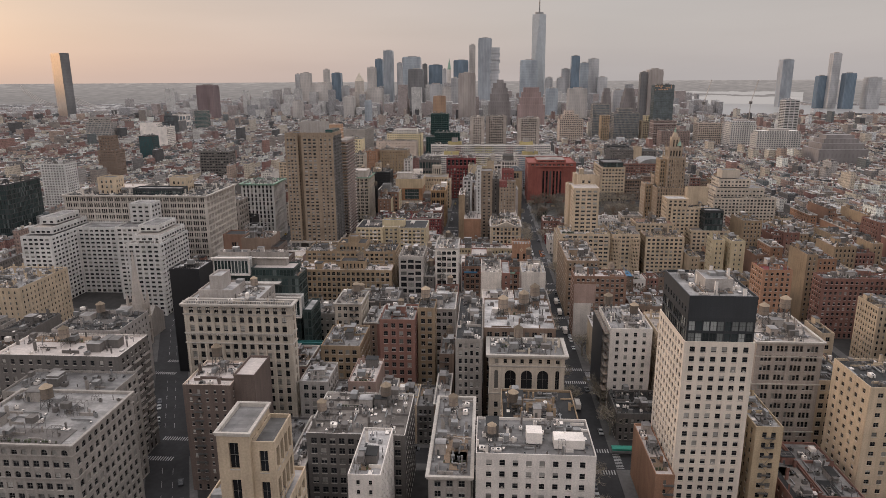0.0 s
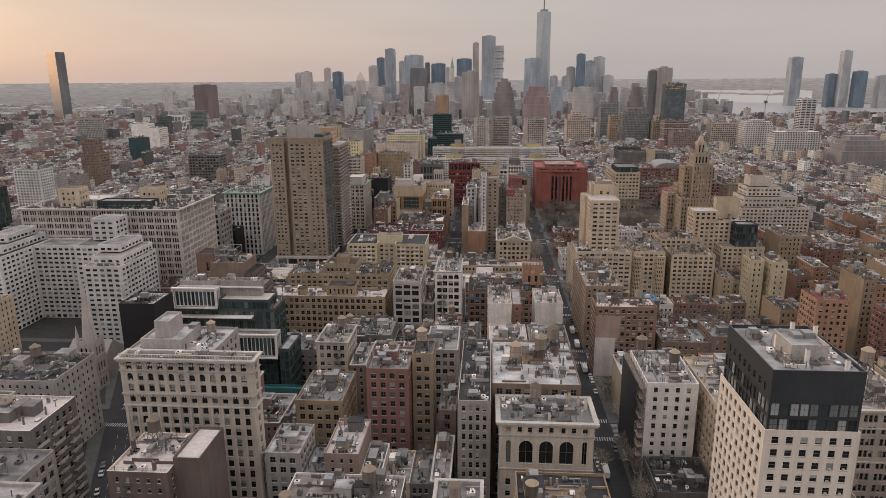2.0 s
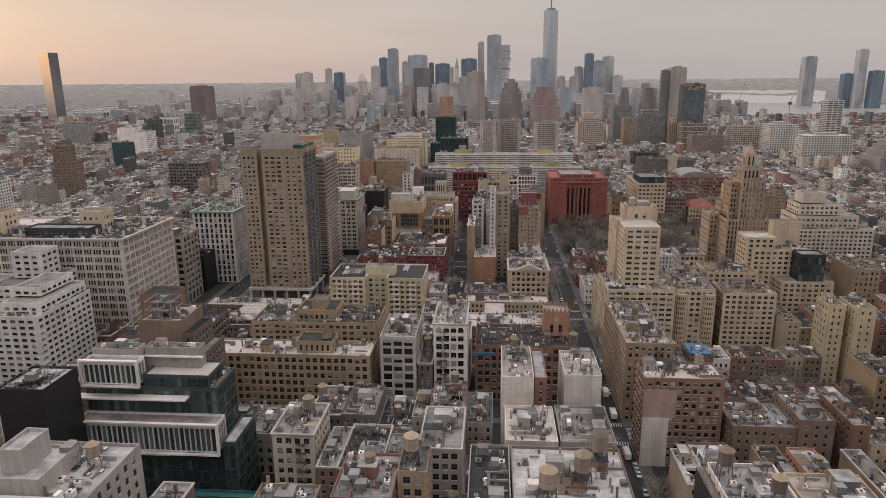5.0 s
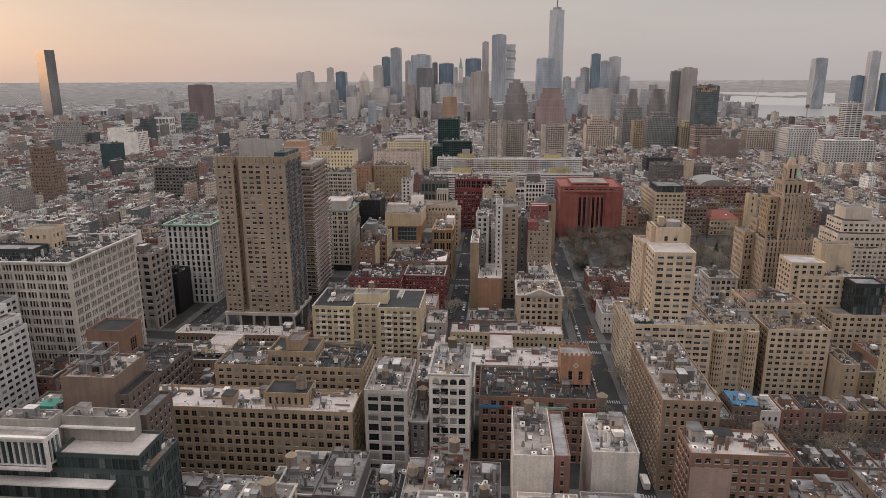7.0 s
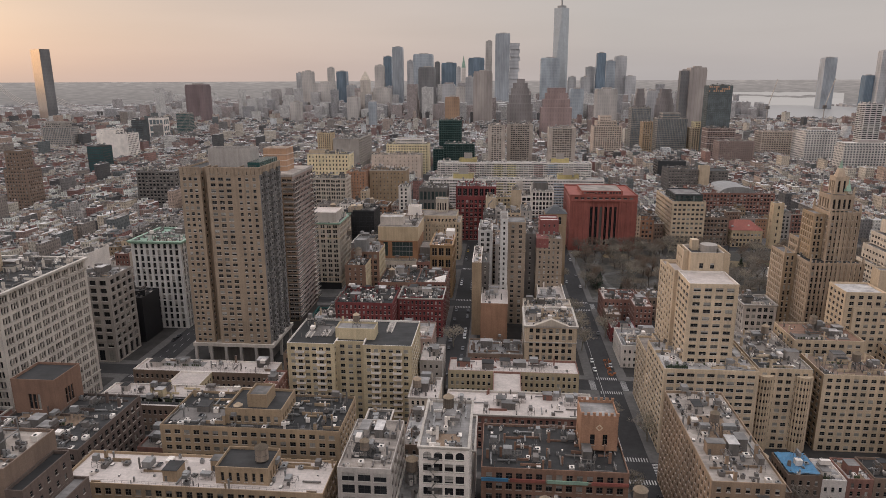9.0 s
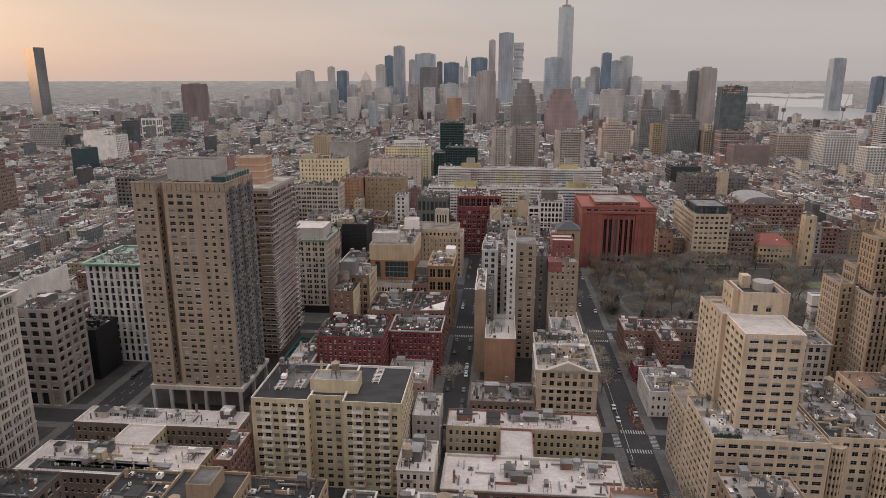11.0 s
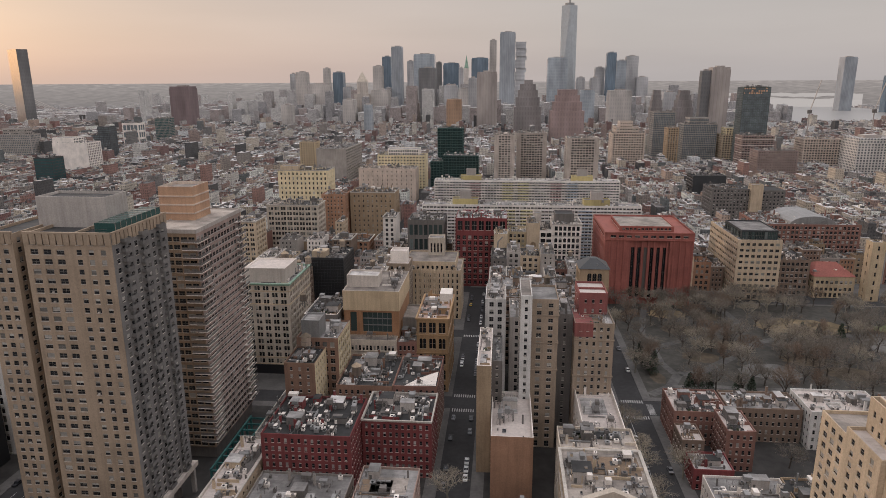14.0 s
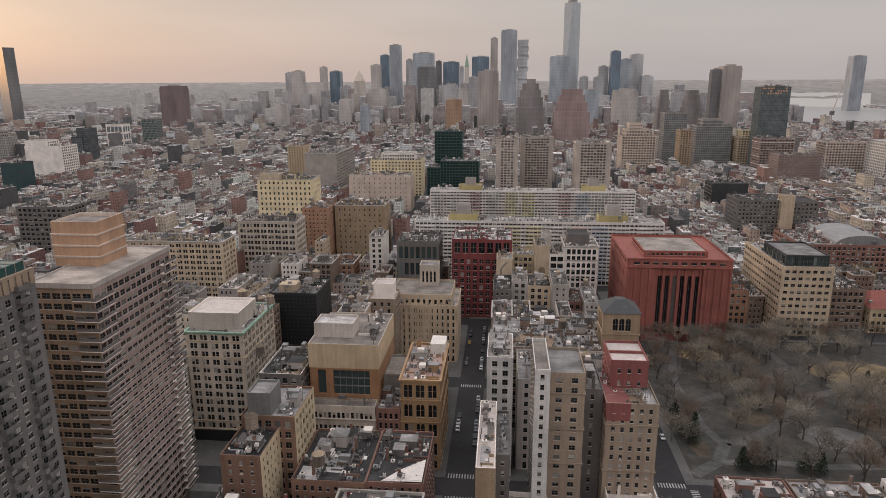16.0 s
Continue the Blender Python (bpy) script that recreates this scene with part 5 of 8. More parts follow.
for cx in (100.5, 116):
    c = Buf()
    c.ring(cx, 507, 3.4, 3.4, 0, 34, 14)
    under(b, part("rounded_bay", c, W["cream"]))
    for k in range(10):
        c = Buf()
        c.ring(cx, 507, 3.43, 3.43, 4.7 + k * 2.95, 5.95 + k * 2.95, 14, cap=False)
        under(b, part("bay_window_band", c, GLASS))
    c = Buf()
    for k in range(9):
        q = math.pi + math.pi * (k + 0.5) / 9
        px, py = cx + 3.44 * math.cos(q), 507 + 3.44 * math.sin(q)
        c.bar((px, py, 0.2), (px, py, 34), 0.36, 0, 4)
    under(b, part("bay_mullion", c, W["cream"], kind="stuff"))
b = building(123.5, 153, 506, 528, 35, "cream", "cream brick apartment house with a brown tiled roof", S_APT, roof=W["brown_brick"], bulk=2, units=8, sides={"E": W["tan_brick"]})
tier(b, 121, 151, 530, 553, 0, 40.5, W["cream"], S_APT, roof=W["red_brown"])
clutter(b, 122, 150, 531, 552, 39.6, random.Random(41), 3, 8, W["cream"], 40)
FOOT.append((121, 151, 530, 553))
b = building(152, 186, 545, 563, 51, "cream", "cream apartment house stepping back in terraces", S_APT, bulk=1)
tier(b, 148.5, 166, 546.5, 563, 0, 58, W["cream"], S_APT, roof=ROOFS[0])
tier(b, 167, 184, 556, 563, 51, 66, W["cream"], S_APT, ground=False, blank="NE")
tier(b, 165, 195, 530, 544.9, 0, 35, W["cream"], S_APT, roof=ROOFS[3])
tier(b, 175.5, 190, 533, 544.9, 34.1, 51, W["dark_panel"], S_GL, glass=CURTAIN, roof=ROOFS[1], ground=False)
FOOT.append((148, 196, 530, 563))
# tall stepped tower with crown
S_DECO = Style(2.3, 1.1, 3.25, 2.3, .5, .8, .45)
b = building(150, 177, 588, 622, 60.5, "deco_brick", "tall tan brick art-deco tower stepping back to a crown", S_DECO, name="apartment_tower", bulk=0, units=3, dense=60)
tier(b, 143.6, 149.99, 604, 622, 0, 61.5, W["deco_brick"], S_DECO, sides={"N": W["tan_brick"]})
tier(b, 152.5, 160, 610, 622, 60, 68.5, W["deco_brick"], S_DECO, ground=False)
tier(b, 159.3, 174.8, 594, 614, 60, 86, W["deco_brick"], S_DECO, ground=False)
tier(b, 153.5, 159.2, 598, 612, 60, 84.5, W["tan_brick"], S_DECO, ground=False)
tier(b, 160.5, 172.3, 598, 611, 86, 94.2, W["deco_brick"], Style(2.6, 1.2, 7, 5, 1, .8, .5), ground=False)
tier(b, 163.3, 169.8, 601, 608, 94.2, 103.5, W["deco_brick"], Style(2.2, 1.1, 8, 6, 1, .6, .5), ground=False)
for px, py, za, zb in ((159.8, 594.6, 86, 90), (174.3, 594.6, 86, 90), (159.8, 613.4, 86, 90), (174.3, 613.4, 86, 90), (161, 598.5, 94, 98.5), (171.8, 598.5, 94, 98.5), (161, 610.5, 94, 98.5), (171.8, 610.5, 94, 98.5), (150.6, 588.6, 60.4, 64), (176.4, 588.6, 60.4, 64), (144.2, 604.6, 61.4, 64.4), (149.4, 604.6, 61.4, 64.4)):
    c = Buf()
    c.ring(px, py, 0.8, 0.35, za - 0.5, zb, 4, phase=math.pi / 4)
    under(b, part("pinnacle", c, [W["deco_brick"]]))
c = Buf()
c.ring(166.5, 604.5, 3.0, 1.6, 103.2, 107.5, 8, 0)
under(b, part("crown", c, [W["deco_brick"]]))
c = Buf()
c.ring(170, 602, 2.2, 0.2, 96, 102.5, 8, 0)
under(b, part("stair_cap", c, [W["green_metal"]]))
c = Buf()
c.ring(166.5, 604.5, 1.1, 0.15, 107.4, 112, 8, 0)
under(b, part("finial", c, [W["green_metal"]]))
for k in range(13):
    xx = 150.4 + k * 2.18
    c = Buf()
    c.box(xx - 0.25, xx + 0.25, 587.4, 587.997, 4, 62.2 if k % 2 else 61.2, base=True)
    under(b, part("pier", c, [W["deco_brick"]]))
for k in range(8):
    xx = 159.7 + k * 2.1
    c = Buf()
    c.box(xx - 0.22, xx + 0.22, 593.5, 593.997, 60.5, 87.5 if k % 2 else 86.6, base=True)
    under(b, part("pier", c, [W["deco_brick"]]))
b = building(124, 141.5, 600, 618, 33, "light_stone", "grey stone town house with a deep cornice", S_LOFT, cornice=0.6, bulk=1, units=4)
b = building(57, 80, 655, 677, 16, "red_brick", "red brick row houses facing the park", S_ROW, roof=PINKROOF, bulk=3, units=14, hero="N", name="row_house")
b = building(81, 112, 660, 677, 16, "brown_brick", "brown brick row houses with grey flat roofs", S_ROW, roof=ROOFS[1], bulk=3, units=14, name="row_house")
b = building(113, 145, 655, 677, 18, "white_glazed", "pale row house with a white roof", S_ROW, roof=PINKROOF, bulk=2, units=8, name="row_house")
b = building(73, 84, 636, 654, 18, "red_brick", "red brick house with a pale roof", S_ROW, roof=PINKROOF, bulk=1, units=4, hero="N", name="house")
b = building(57, 66, 640, 654, 11, "brown_brick", "small brown house beside the avenue", S_ROW, roof=PINKROOF, bulk=0, units=3, name="house", hero="N")
b = building(57, 72, 622, 635, 9, "dark_red", "low painted brick house with round windows", S_ROW, roof=ROOFS[0], name="house")
b = building(57, 84, 585, 612, 13, "white", "white stuccoed house with a grey roof", S_ROW, roof=ROOFS[1], bulk=2, units=8, name="house", hero="N")

b = building(219, 278, 645, 677, 42, "lime", "broad white brick apartment house stepping back at the top", S_APT, name="apartment_building", bulk=0, units=6)
tier(b, 222, 268, 650, 677, 42, 51, W["lime"], S_APT, ground=False)
tier(b, 226, 256, 655, 677, 51, 59, W["lime"], S_APT, ground=False)
tier(b, 230, 247, 660, 675, 59, 67, W["lime"], S_APT, ground=False, blank="NEW")

# beyond the park street
b = building(-25, -15, 695, 720, 51, "white_glazed", "white loft building packed with roof plant", S_LOFT, bulk=2, units=20)
b = building(-13, 34, 700, 730, 40, "concrete", "university building with a roof full of ducts and tanks", S_OFF, bulk=4, units=40, roof=ROOFS[1])
b = building(-24, 24, 732, 772, 40, "brown_brick", "brown university building with crowded roof plant", S_OFF, bulk=4, units=40)
b = building(24, 39.6, 735, 751, 55.7, "tan_brick", "tan brick tower with an arcaded top and low dark hipped roof", Style(3.2, 2.0, 8, 6, .6, 2.2, .5), roof=W["dark_stone"], bulk=0, units=0, dense=900, zones={"N": [(0, 45.5, [], [], ()), (45.5, 55.7, [(4.2, 6.4), (6.9, 9.1), (9.6, 11.8)], [(47.6, 53.2)], ((47.6, 53.2),))]}, belts=(46,))
c = Buf()
c.v = [(23.5, 734.5, 55.6), (40.1, 734.5, 55.6), (40.1, 751.5, 55.6), (23.5, 751.5, 55.6), (30, 741, 60), (33.6, 741, 60), (33.6, 745, 60), (30, 745, 60)]
c.f, c.m = [(0, 1, 5, 4), (1, 2, 6, 5), (2, 3, 7, 6), (3, 0, 4, 7), (4, 5, 6, 7)], [0] * 5
under(b, part("hipped_roof", c, W["dark_panel"]))
S_ARCADE = Style(4.9, 3.3, 8.2, 5.4, 1.6, 0.6, .5, 5, pair=2, frame=COPING)
b = building(-59, -43.3, 697, 735, 39.5, "ochre", "sandstone loft building with tall arched windows and a pink roof", S_ARCADE, arch=(0, 1, 2, 3), belts=(30.5, 21), roof=W["pink"], bulk=2, units=10, cornice=0.6, coping=W["ochre"])
c = Buf()
c.box(-50, -43.6, 724, 734, 38.6, 43.5)
under(b, part("bulkhead", c, W["white"]))
b = building(-69, -59.2, 697, 715, 26.5, "red_brick", "low red brick building with rows of small windows", Style(2.0, 1.1, 4.0, 2.4, .8, .6, .35))
tier(b, -69, -59.2, 715.01, 736, 0, 33, W["grey_stone"], S_OFF, blank="NE", roof=ROOFS[3])
b = building(-97, -68.7, 703, 740, 40.6, W["rust_stone"], "golden yellow sandstone student centre with a large recessed window", Style(9, 6, 14, 8, 3, 3, 1.0, frame=DARKFRAME), bulk=0, units=0, dense=900, glass=CURTAIN, zones={"N": [(0, 27.0, [], [], ()), (27.0, 40.6, [(3.2, 6.6), (9.6, 24.6)], [(29.0, 39.6)], ())]}, parapet=0.1)
tier(b, -97.25, -68.45, 702.7, 740.2, 40.6, 51, W["gold"], S_OFF, ground=False, blank="NESW", roof=ROOFS[3], coping=W["light_stone"])
tier(b, -97, -80.5, 712, 723, 50.1, 56.3, W["light_stone"], S_OFF, ground=False, blank="NESW", roof=ROOFS[0])
clutter(b, -80, -69.5, 704, 738, 50.1, random.Random(51), 1, 8, W["white"], 30)
c = Buf()
for z in (32.4, 35.9):
    c.box(-87.2, -72.5, 703.62, 703.9, z, z + 0.5, base=True)
for k in range(1, 6):
    c.box(-87.3 + k * 2.5, -87.15 + k * 2.5, 703.5, 703.7, 29.1, 39.5, base=True)
under(b, part("mullion", c, METAL, kind="stuff"))
b = building(-97, -69.3, 696, 702.6, 27.5, "lime", "pale stone building with two rows of small windows", Style(1.9, 1.15, 5.2, 2.6, 1, .8, .35), roof=ROOFS[3], bulk=0, units=0, dense=900, belts=(21.5, 15.5))
b = building(-116, -99, 697, 725, 40, "dark_stone", "dark loft building with a white roof edge and arched windows", S_LOFT, roof=ROOFS[2], coping=W["white"], bulk=2, units=6, arch=(-1,))
S_PALE = Style(4.3, 3.0, 3.5, 2.4, .7, .8, .4, 5.4, pair=True)
b = building(-153, -128, 712, 750, 51, "lime", "tall pale stone loft building with a green cornice", S_PALE, cornice=0.9, coping=W["green_metal"], roof=ROOFS[0], bulk=0, units=4, arch=(-1,), sides={"S": W["dark_stone"]})
for z in (46.6, 39.5, 9.5, 5.6):
    under(b, part("belt_course", band(-153, -128, 712, 750, z - 0.3, z + 0.3, 0.3), W["cream"]))
c = Buf()
c.box(-153.2, -127.8, 711.4, 711.997, 0.15, 5.2, base=True)
under(b, part("shop_front", c, W["black"]))
tier(b, -153, -131, 716, 737, 50.1, 58, W["light_stone"], S_OFF, ground=False, blank="NESW", roof=PINKROOF, coping=W["white"])
b = building(-160, -132, 753, 770, 44, "brown_brick", "brown loft building with grey roof and water tanks", S_LOFT, bulk=3, units=14, roof=ROOFS[1])
S_NET = Style(2.0, 1.82, 2.0, 1.84, .08, .2, .1, frame=DARKFRAME)
b = building(-138, -113.3, 772, 800, 49, "dark_panel", "black netted building under scaffolding", S_NET, glass=W["black"], bulk=2, units=12, ground=False, roof=ROOFS[1])
c = Buf()
c.box(-134, -125, 776, 784, 48.1, 52)
under(b, part("plant_room", c, W["cream"]))
b = building(-101, -87.6, 760, 782, 41.5, "cream", "pale loft building with an arcaded top storey", Style(2.4, 1.3, 5.2, 3.8, .8, .8, .4), arch=(-1,), cornice=0.4, bulk=2, units=8, roof=ROOFS[3])
tier(b, -89.2, -75, 784, 801, 0, 43, W["grey_brown"], S_OFF, roof=PINKROOF)
tier(b, -87.5, -77, 790, 800, 42.1, 49.5, W["white"], S_OFF, ground=False, blank="NESW", roof=PINKROOF)
FOOT.append((-89, -75, 783, 800))
S_CASTLE = Style(3.05, 1.5, 3.5, 2.6, .4, .9, .6, 5, frame=DARKFRAME)
b = building(-84.5, -44, 803, 836, 33.5, "cream", "pale castellated office block with vertical piers and a roof tower", S_CASTLE, bulk=0, units=4, dense=60, roof=ROOFS[3])
tier(b, -81, -47.5, 806.5, 836, 32.6, 38.5, W["cream"], S_CASTLE, ground=False, roof=ROOFS[3])
tier(b, -67.4, -56.6, 826, 836, 37.6, 50, W["lime"], Style(2.6, 1.1, 9, 6.5, 2, .9, .5), ground=False)
for k in range(15):
    xx = -84.3 + k * 2.86
    c = Buf()
    c.box(xx - 0.3, xx + 0.5, 802.4, 802.997, 3, 35.2 if k % 2 else 34.3, base=True)
    under(b, part("pier", c, W["cream"]))
b = building(-141, -124, 900, 925, 29, "orange_brick", "orange brick loft building with arched windows", S_LOFT, arch=(-1,), cornice=0.4)
b = building(-89, -61.4, 877, 905, 51.5, "dark_stone", "dark stone and glass building with tall upper windows", Style(3.4, 2.6, 9.0, 8.0, .5, .8, .6, 6, frame=DARKFRAME), glass=CURTAIN, roof=ROOFS[2], bulk=1, units=6)
top7 = [(1.6 + k * 5.3, 5.3 + k * 5.3) for k in range(7)]
low9 = [(1.2 + k * 4.2, 3.6 + k * 4.2) for k in range(9)]
b = building(-52.6, -13.9, 877, 910, 53.5, "dark_red", "deep red facade with tall top windows and square panes", Style(4.4, 3.1, 4.4, 3.2, .6, 1, .6, frame=COPING), bulk=1, units=10, roof=ROOFS[0], zones={"N": [(0, 43, low9, [(2 + k * 4.4, 4.8 + k * 4.4) for k in range(9)], ()), (43, 53.5, top7, [(44.2, 51.2)], ())]})
b = building(-23.5, -13.6, 858, 874, 46, "cream", "cream stone building with a curved gable end", S_SMALL, blank="NE", roof=ROOFS[0])
c = Buf()
c.bar((-20.5, 857.7, 6), (-20.5, 857.7, 40), 0.5, 0, 6)
c.bar((-20.5, 857.7, 40), (-17, 857.7, 44), 0.5, 0, 6)
under(b, part("flue_pipe", c, METAL))
b = building(-13.4, 0.8, 884, 905, 42, "yellow", "yellow brick building with a sloping grey roof", S_LOFT, roof=ROOFS[0], bulk=0)
b = building(0.9, 10.3, 876, 900, 50.5, "cream", "cream stone church tower front with a tall arched recess", Style(9, 4.2, 40, 22, 14, 2.4, .7, 4), arch=(0, 1), blank="EW", bulk=0, glass=W["tan_brick"], ground=False)
tier(b, 5.5, 11.5, 882, 892, 49.6, 57, W["light_stone"], S_OFF, ground=False, blank="NESW")
b = building(10.4, 19.7, 876, 905, 45, "white", "white loft front with a grid of dark windows", Style(4.4, 3.6, 4.0, 3.0, .5, .4, .4, frame=DARKFRAME))
b = building(19.8, 41, 876, 905, 50, "white", "white stone loft building with arched upper windows", Style(3.3, 2.2, 4.2, 3.2, .5, 1.0, .5, frame=DARKFRAME), arch=(-3,), belts=(41, 29), cornice=0.5, bulk=0, units=8)
tier(b, 22, 36, 885, 900, 49.1, 56, W["dark_stone"], S_OFF, ground=False, blank="NESW", roof=ROOFS[2])
b = building(-216.6, -172, 927, 950, 52.7, "lime", "pale office building with a grid of dark windows", Style(5.4, 4.2, 4.0, 2.5, .8, 1, .4, pair=True), bulk=2, roof=ROOFS[2], cornice=0.4)
b = building(-280, -209, 880, 903, 48, "cream", "long pale stone loft building with paired windows", Style(4.6, 3.2, 3.8, 2.2, .8, 1, .4, pair=True), bulk=3, units=16, cornice=0.6, roof=ROOFS[1])
b = building(-161.4, -119, 1000, 1030, 52, "tan_brick", "tan brick block with narrow windows and a dark roof", Style(4.6, 1.0, 4.4, 2.0, .8, 2, .3), roof=ROOFS[2], cornice=0.3)
b = building(-185, -163, 985, 1015, 52, "orange_brick", "brown and orange brick loft building", S_SMALL)
b = building(-205.4, -130.2, 1240, 1270, 43.5, W["tan_stucco"], "broad pinkish tan block with few narrow windows", Style(6.5, 1.0, 5.0, 2.0, 1.5, 3, .3), bulk=3, roof=ROOFS[3])
b = building(-201, -130, 1350, 1380, 49, W["butter"], "long butter-yellow block with a white upper storey", Style(4.6, 2.2, 4.2, 2.0, 1, 1, .3), bulk=0)
tier(b, -186, -140, 1354, 1376, 48.1, 58, W["white"], S_LOFT, ground=False)
S_GREEN = Style(3.4, 2.9, 3.5, 2.6, .5, .5, .25, frame=DARKFRAME)
for x0, x1, y0, h in ((-108.2, -73.2, 1305, 91), (-98, -50.6, 1272, 57.3), (-115, -98.1, 1276, 49)):
    b = building(x0, x1, y0, y0 + 28, h, W["bottle_green"], "dark green glazed office block", S_GREEN, glass=W["green_glass"], bulk=1, units=4, dense=60, roof=ROOFS[1], ground=False, group="green office blocks")
# red library
b = root("library", 83, 874, "massive red sandstone library with tall recessed window slots", "library")
tier(b, 53, 70, 843, 905, 0, 46, W["bobst_red"], Style(5, 1.2, 9, 5, 2, 2, .5), ground=False, blank="N")
tier(b, 70, 97, 844.5, 905, 0, 46, W["bobst_red"], Style(4.5, 2.4, 46, 36, 5, .6, 1.2), ground=False)
tier(b, 97, 113, 843, 905, 0, 46, W["bobst_red"], Style(5, 1.2, 9, 5, 2, 2, .5), ground=False, blank="N")
tier(b, 53, 113, 842.6, 905, 46, 52, W["bobst_red"], Style(5.6, 3.4, 5, 1.6, 2.2, 3, .6), ground=False, roof=W["bobst_red"], parapet=1.4, belts=(46.4, 51.4))
tier(b, 64, 101, 851, 890, 50.6, 54.6, W["bobst_red"], Style(2.6, 1.9, 4, 1.5, 1.3, 1.5, .4), ground=False, roof=ROOFS[3])
for k in range(15):
    xx = 53.3 + k * 4.18
    inset = 70 < xx < 96.5
    c = Buf()
    c.box(xx, xx + 0.9, 843.6 if inset else 842.1, 844.497 if inset else 842.997, 1, 45.9, base=True)
    under(b, part("pilaster", c, W["bobst_red"]))
FOOT.append((50, 116, 840, 908))
b = building(148, 178, 860, 925, 44, "cream", "cream stone student centre with a glass top storey", Style(3.7, 2.5, 4.0, 1.9, 1.0, 1, .4), name="student_centre", bulk=1, roof=ROOFS[1])
tier(b, 151, 176, 864, 900, 43.1, 50, W["dark_panel"], Style(2.2, 1.9, 6, 5, .6, .4, .2), ground=False, glass=CURTAIN, roof=ROOFS[1])
b = building(180, 204, 872, 905, 27, "brown_brick", "brown brick block with small windows", S_LOFT)
b = building(206, 234, 868, 900, 16, "gold", "golden brick church with a red tiled roof", S_LOFT, roof=W["bobst_red"], bulk=0, units=0, name="church")
c = Buf()
c.v = [(205.5, 867.5, 16), (234.5, 867.5, 16), (234.5, 900.5, 16), (205.5, 900.5, 16), (213, 884, 23), (227, 884, 23)]
c.f, c.m = [(0, 1, 5, 4), (1, 2, 5), (2, 3, 4, 5), (3, 0, 4)], [0] * 4
under(b, part("hipped_roof", c, surface("red_roof_tile", (0.25, 0.08, 0.062))))
b = building(239, 248, 862, 871, 43, "gold", "slender golden brick bell tower", Style(4, 1.4, 6, 3, 1.5, 2, .5), name="bell_tower", bulk=0)
b = building(190, 268, 935, 985, 40, "red_brick", "red brick law school with a curved grey roof", S_LOFT, bulk=1)
c = Buf()
n = 10
for yy in (938, 982):
    c.v += [(232 - 18 * math.cos(math.pi * i / n), yy, 39 + 7 * math.sin(math.pi * i / n)) for i in range(n + 1)]
c.f = [(i, i + 1, n + 2 + i, n + 1 + i) for i in range(n)] + [tuple(range(n, -1, -1)), tuple(range(n + 1, 2 * n + 2))]
c.m = [0] * len(c.f)
under(b, part("vaulted_roof", c, METAL))
# long slabs and the three concrete towers
S_SLAB = Style(3.1, 2.5, 2.85, 1.25, .8, .6, .3)
BAYS = [surface("yellow_bay_panel", (0.50, 0.45, 0.25)), surface("red_bay_panel", (0.40, 0.27, 0.255)), surface("blue_bay_panel", (0.33, 0.39, 0.45)), surface("pale_bay_panel", (0.55, 0.53, 0.51))]
for x0, x1, y0, h in ((-87.5, 100, 955, 49.5), (-90.5, 104, 1090, 51)):
    b = building(x0, x1, y0, y0 + 17, h, W["slab_white"], "long white slab block with coloured balcony bays", S_SLAB, bulk=0, units=30, dense=60, roof=ROOFS[0], name="slab_block")
    for q in (0.2, 0.8):
        xc = x0 + (x1 - x0) * q
        tier(b, xc - 11, xc + 11, y0 + 3, y0 + 14, h - .8, h + 4.5, W["signal_yellow"], S_OFF, ground=False, blank="NESW")
        tier(b, xc - 5, xc + 5, y0 + 4, y0 + 12, h + 3.7, h + 11, W["concrete"], S_OFF, ground=False, blank="NESW")
    for k in range(11):
        xa = x0 + 4 + k * (x1 - x0 - 8) / 11
        c = Buf()
        z = 4.2
        while z < h - 3:
            c.box(xa, xa + 11.5, y0 - 1.0, y0 - 0.003, z, z + 0.75, base=True)
            z += 2.87
        under(b, part("balcony_bay", c, BAYS[(3, 3, 1, 3, 0, 0, 3, 1, 2, 3, 3)[k]], kind="stuff"))
for x0, x1, y0 in ((-29, -4, 1215), (-1, 36.5, 1240), (55, 91.5, 1170)):
    b = building(x0, x1, y0, y0 + 30, 89, "taupe", "concrete apartment tower with a deep window grid", Style(3.4, 2.4, 2.9, 1.7, .6, 5.0, .5), name="concrete_tower", bulk=1, units=2)


# buildings that stand out of the low streets further south
S_FARGRID = Style(4.4, 2.8, 3.9, 2.3, .8, 1.2, .4, frame=DARKFRAME)
S_FARSMALL = Style(3.6, 1.6, 3.6, 2.0, .8, 1.2, .3)
S_FARGLASS = Style(3.0, 2.6, 3.9, 3.1, .4, .4, .15, frame=DARKFRAME)
S_STRIPE = Style(9.0, 8.6, 3.7, 1.9, .6, .3, .3, frame=DARKFRAME)
TEALGLASS = surface("teal_mirror_glass", (0.045, 0.105, 0.11), rough=0.25, spread=0.1, streak=0.0, bump=0.0)
GREYGLASS = surface("grey_mirror_glass", (0.155, 0.175, 0.185), rough=0.25, spread=0.25, streak=0.0, bump=0.0)
# copper tone that paints the low glow mirrored in tower glass
GLINT = surface("copper_panel", (0.62, 0.37, 0.22), rough=0.3, streak=0.0, metal=0.6)


def stand(x0, x1, y0, d, h, wall, words, st, **more):
    more = dict(dict(bulk=1, units=5, dense=40), **more)
    return building(x0, x1, y0, y0 + d, h, wall, words, st, **more)


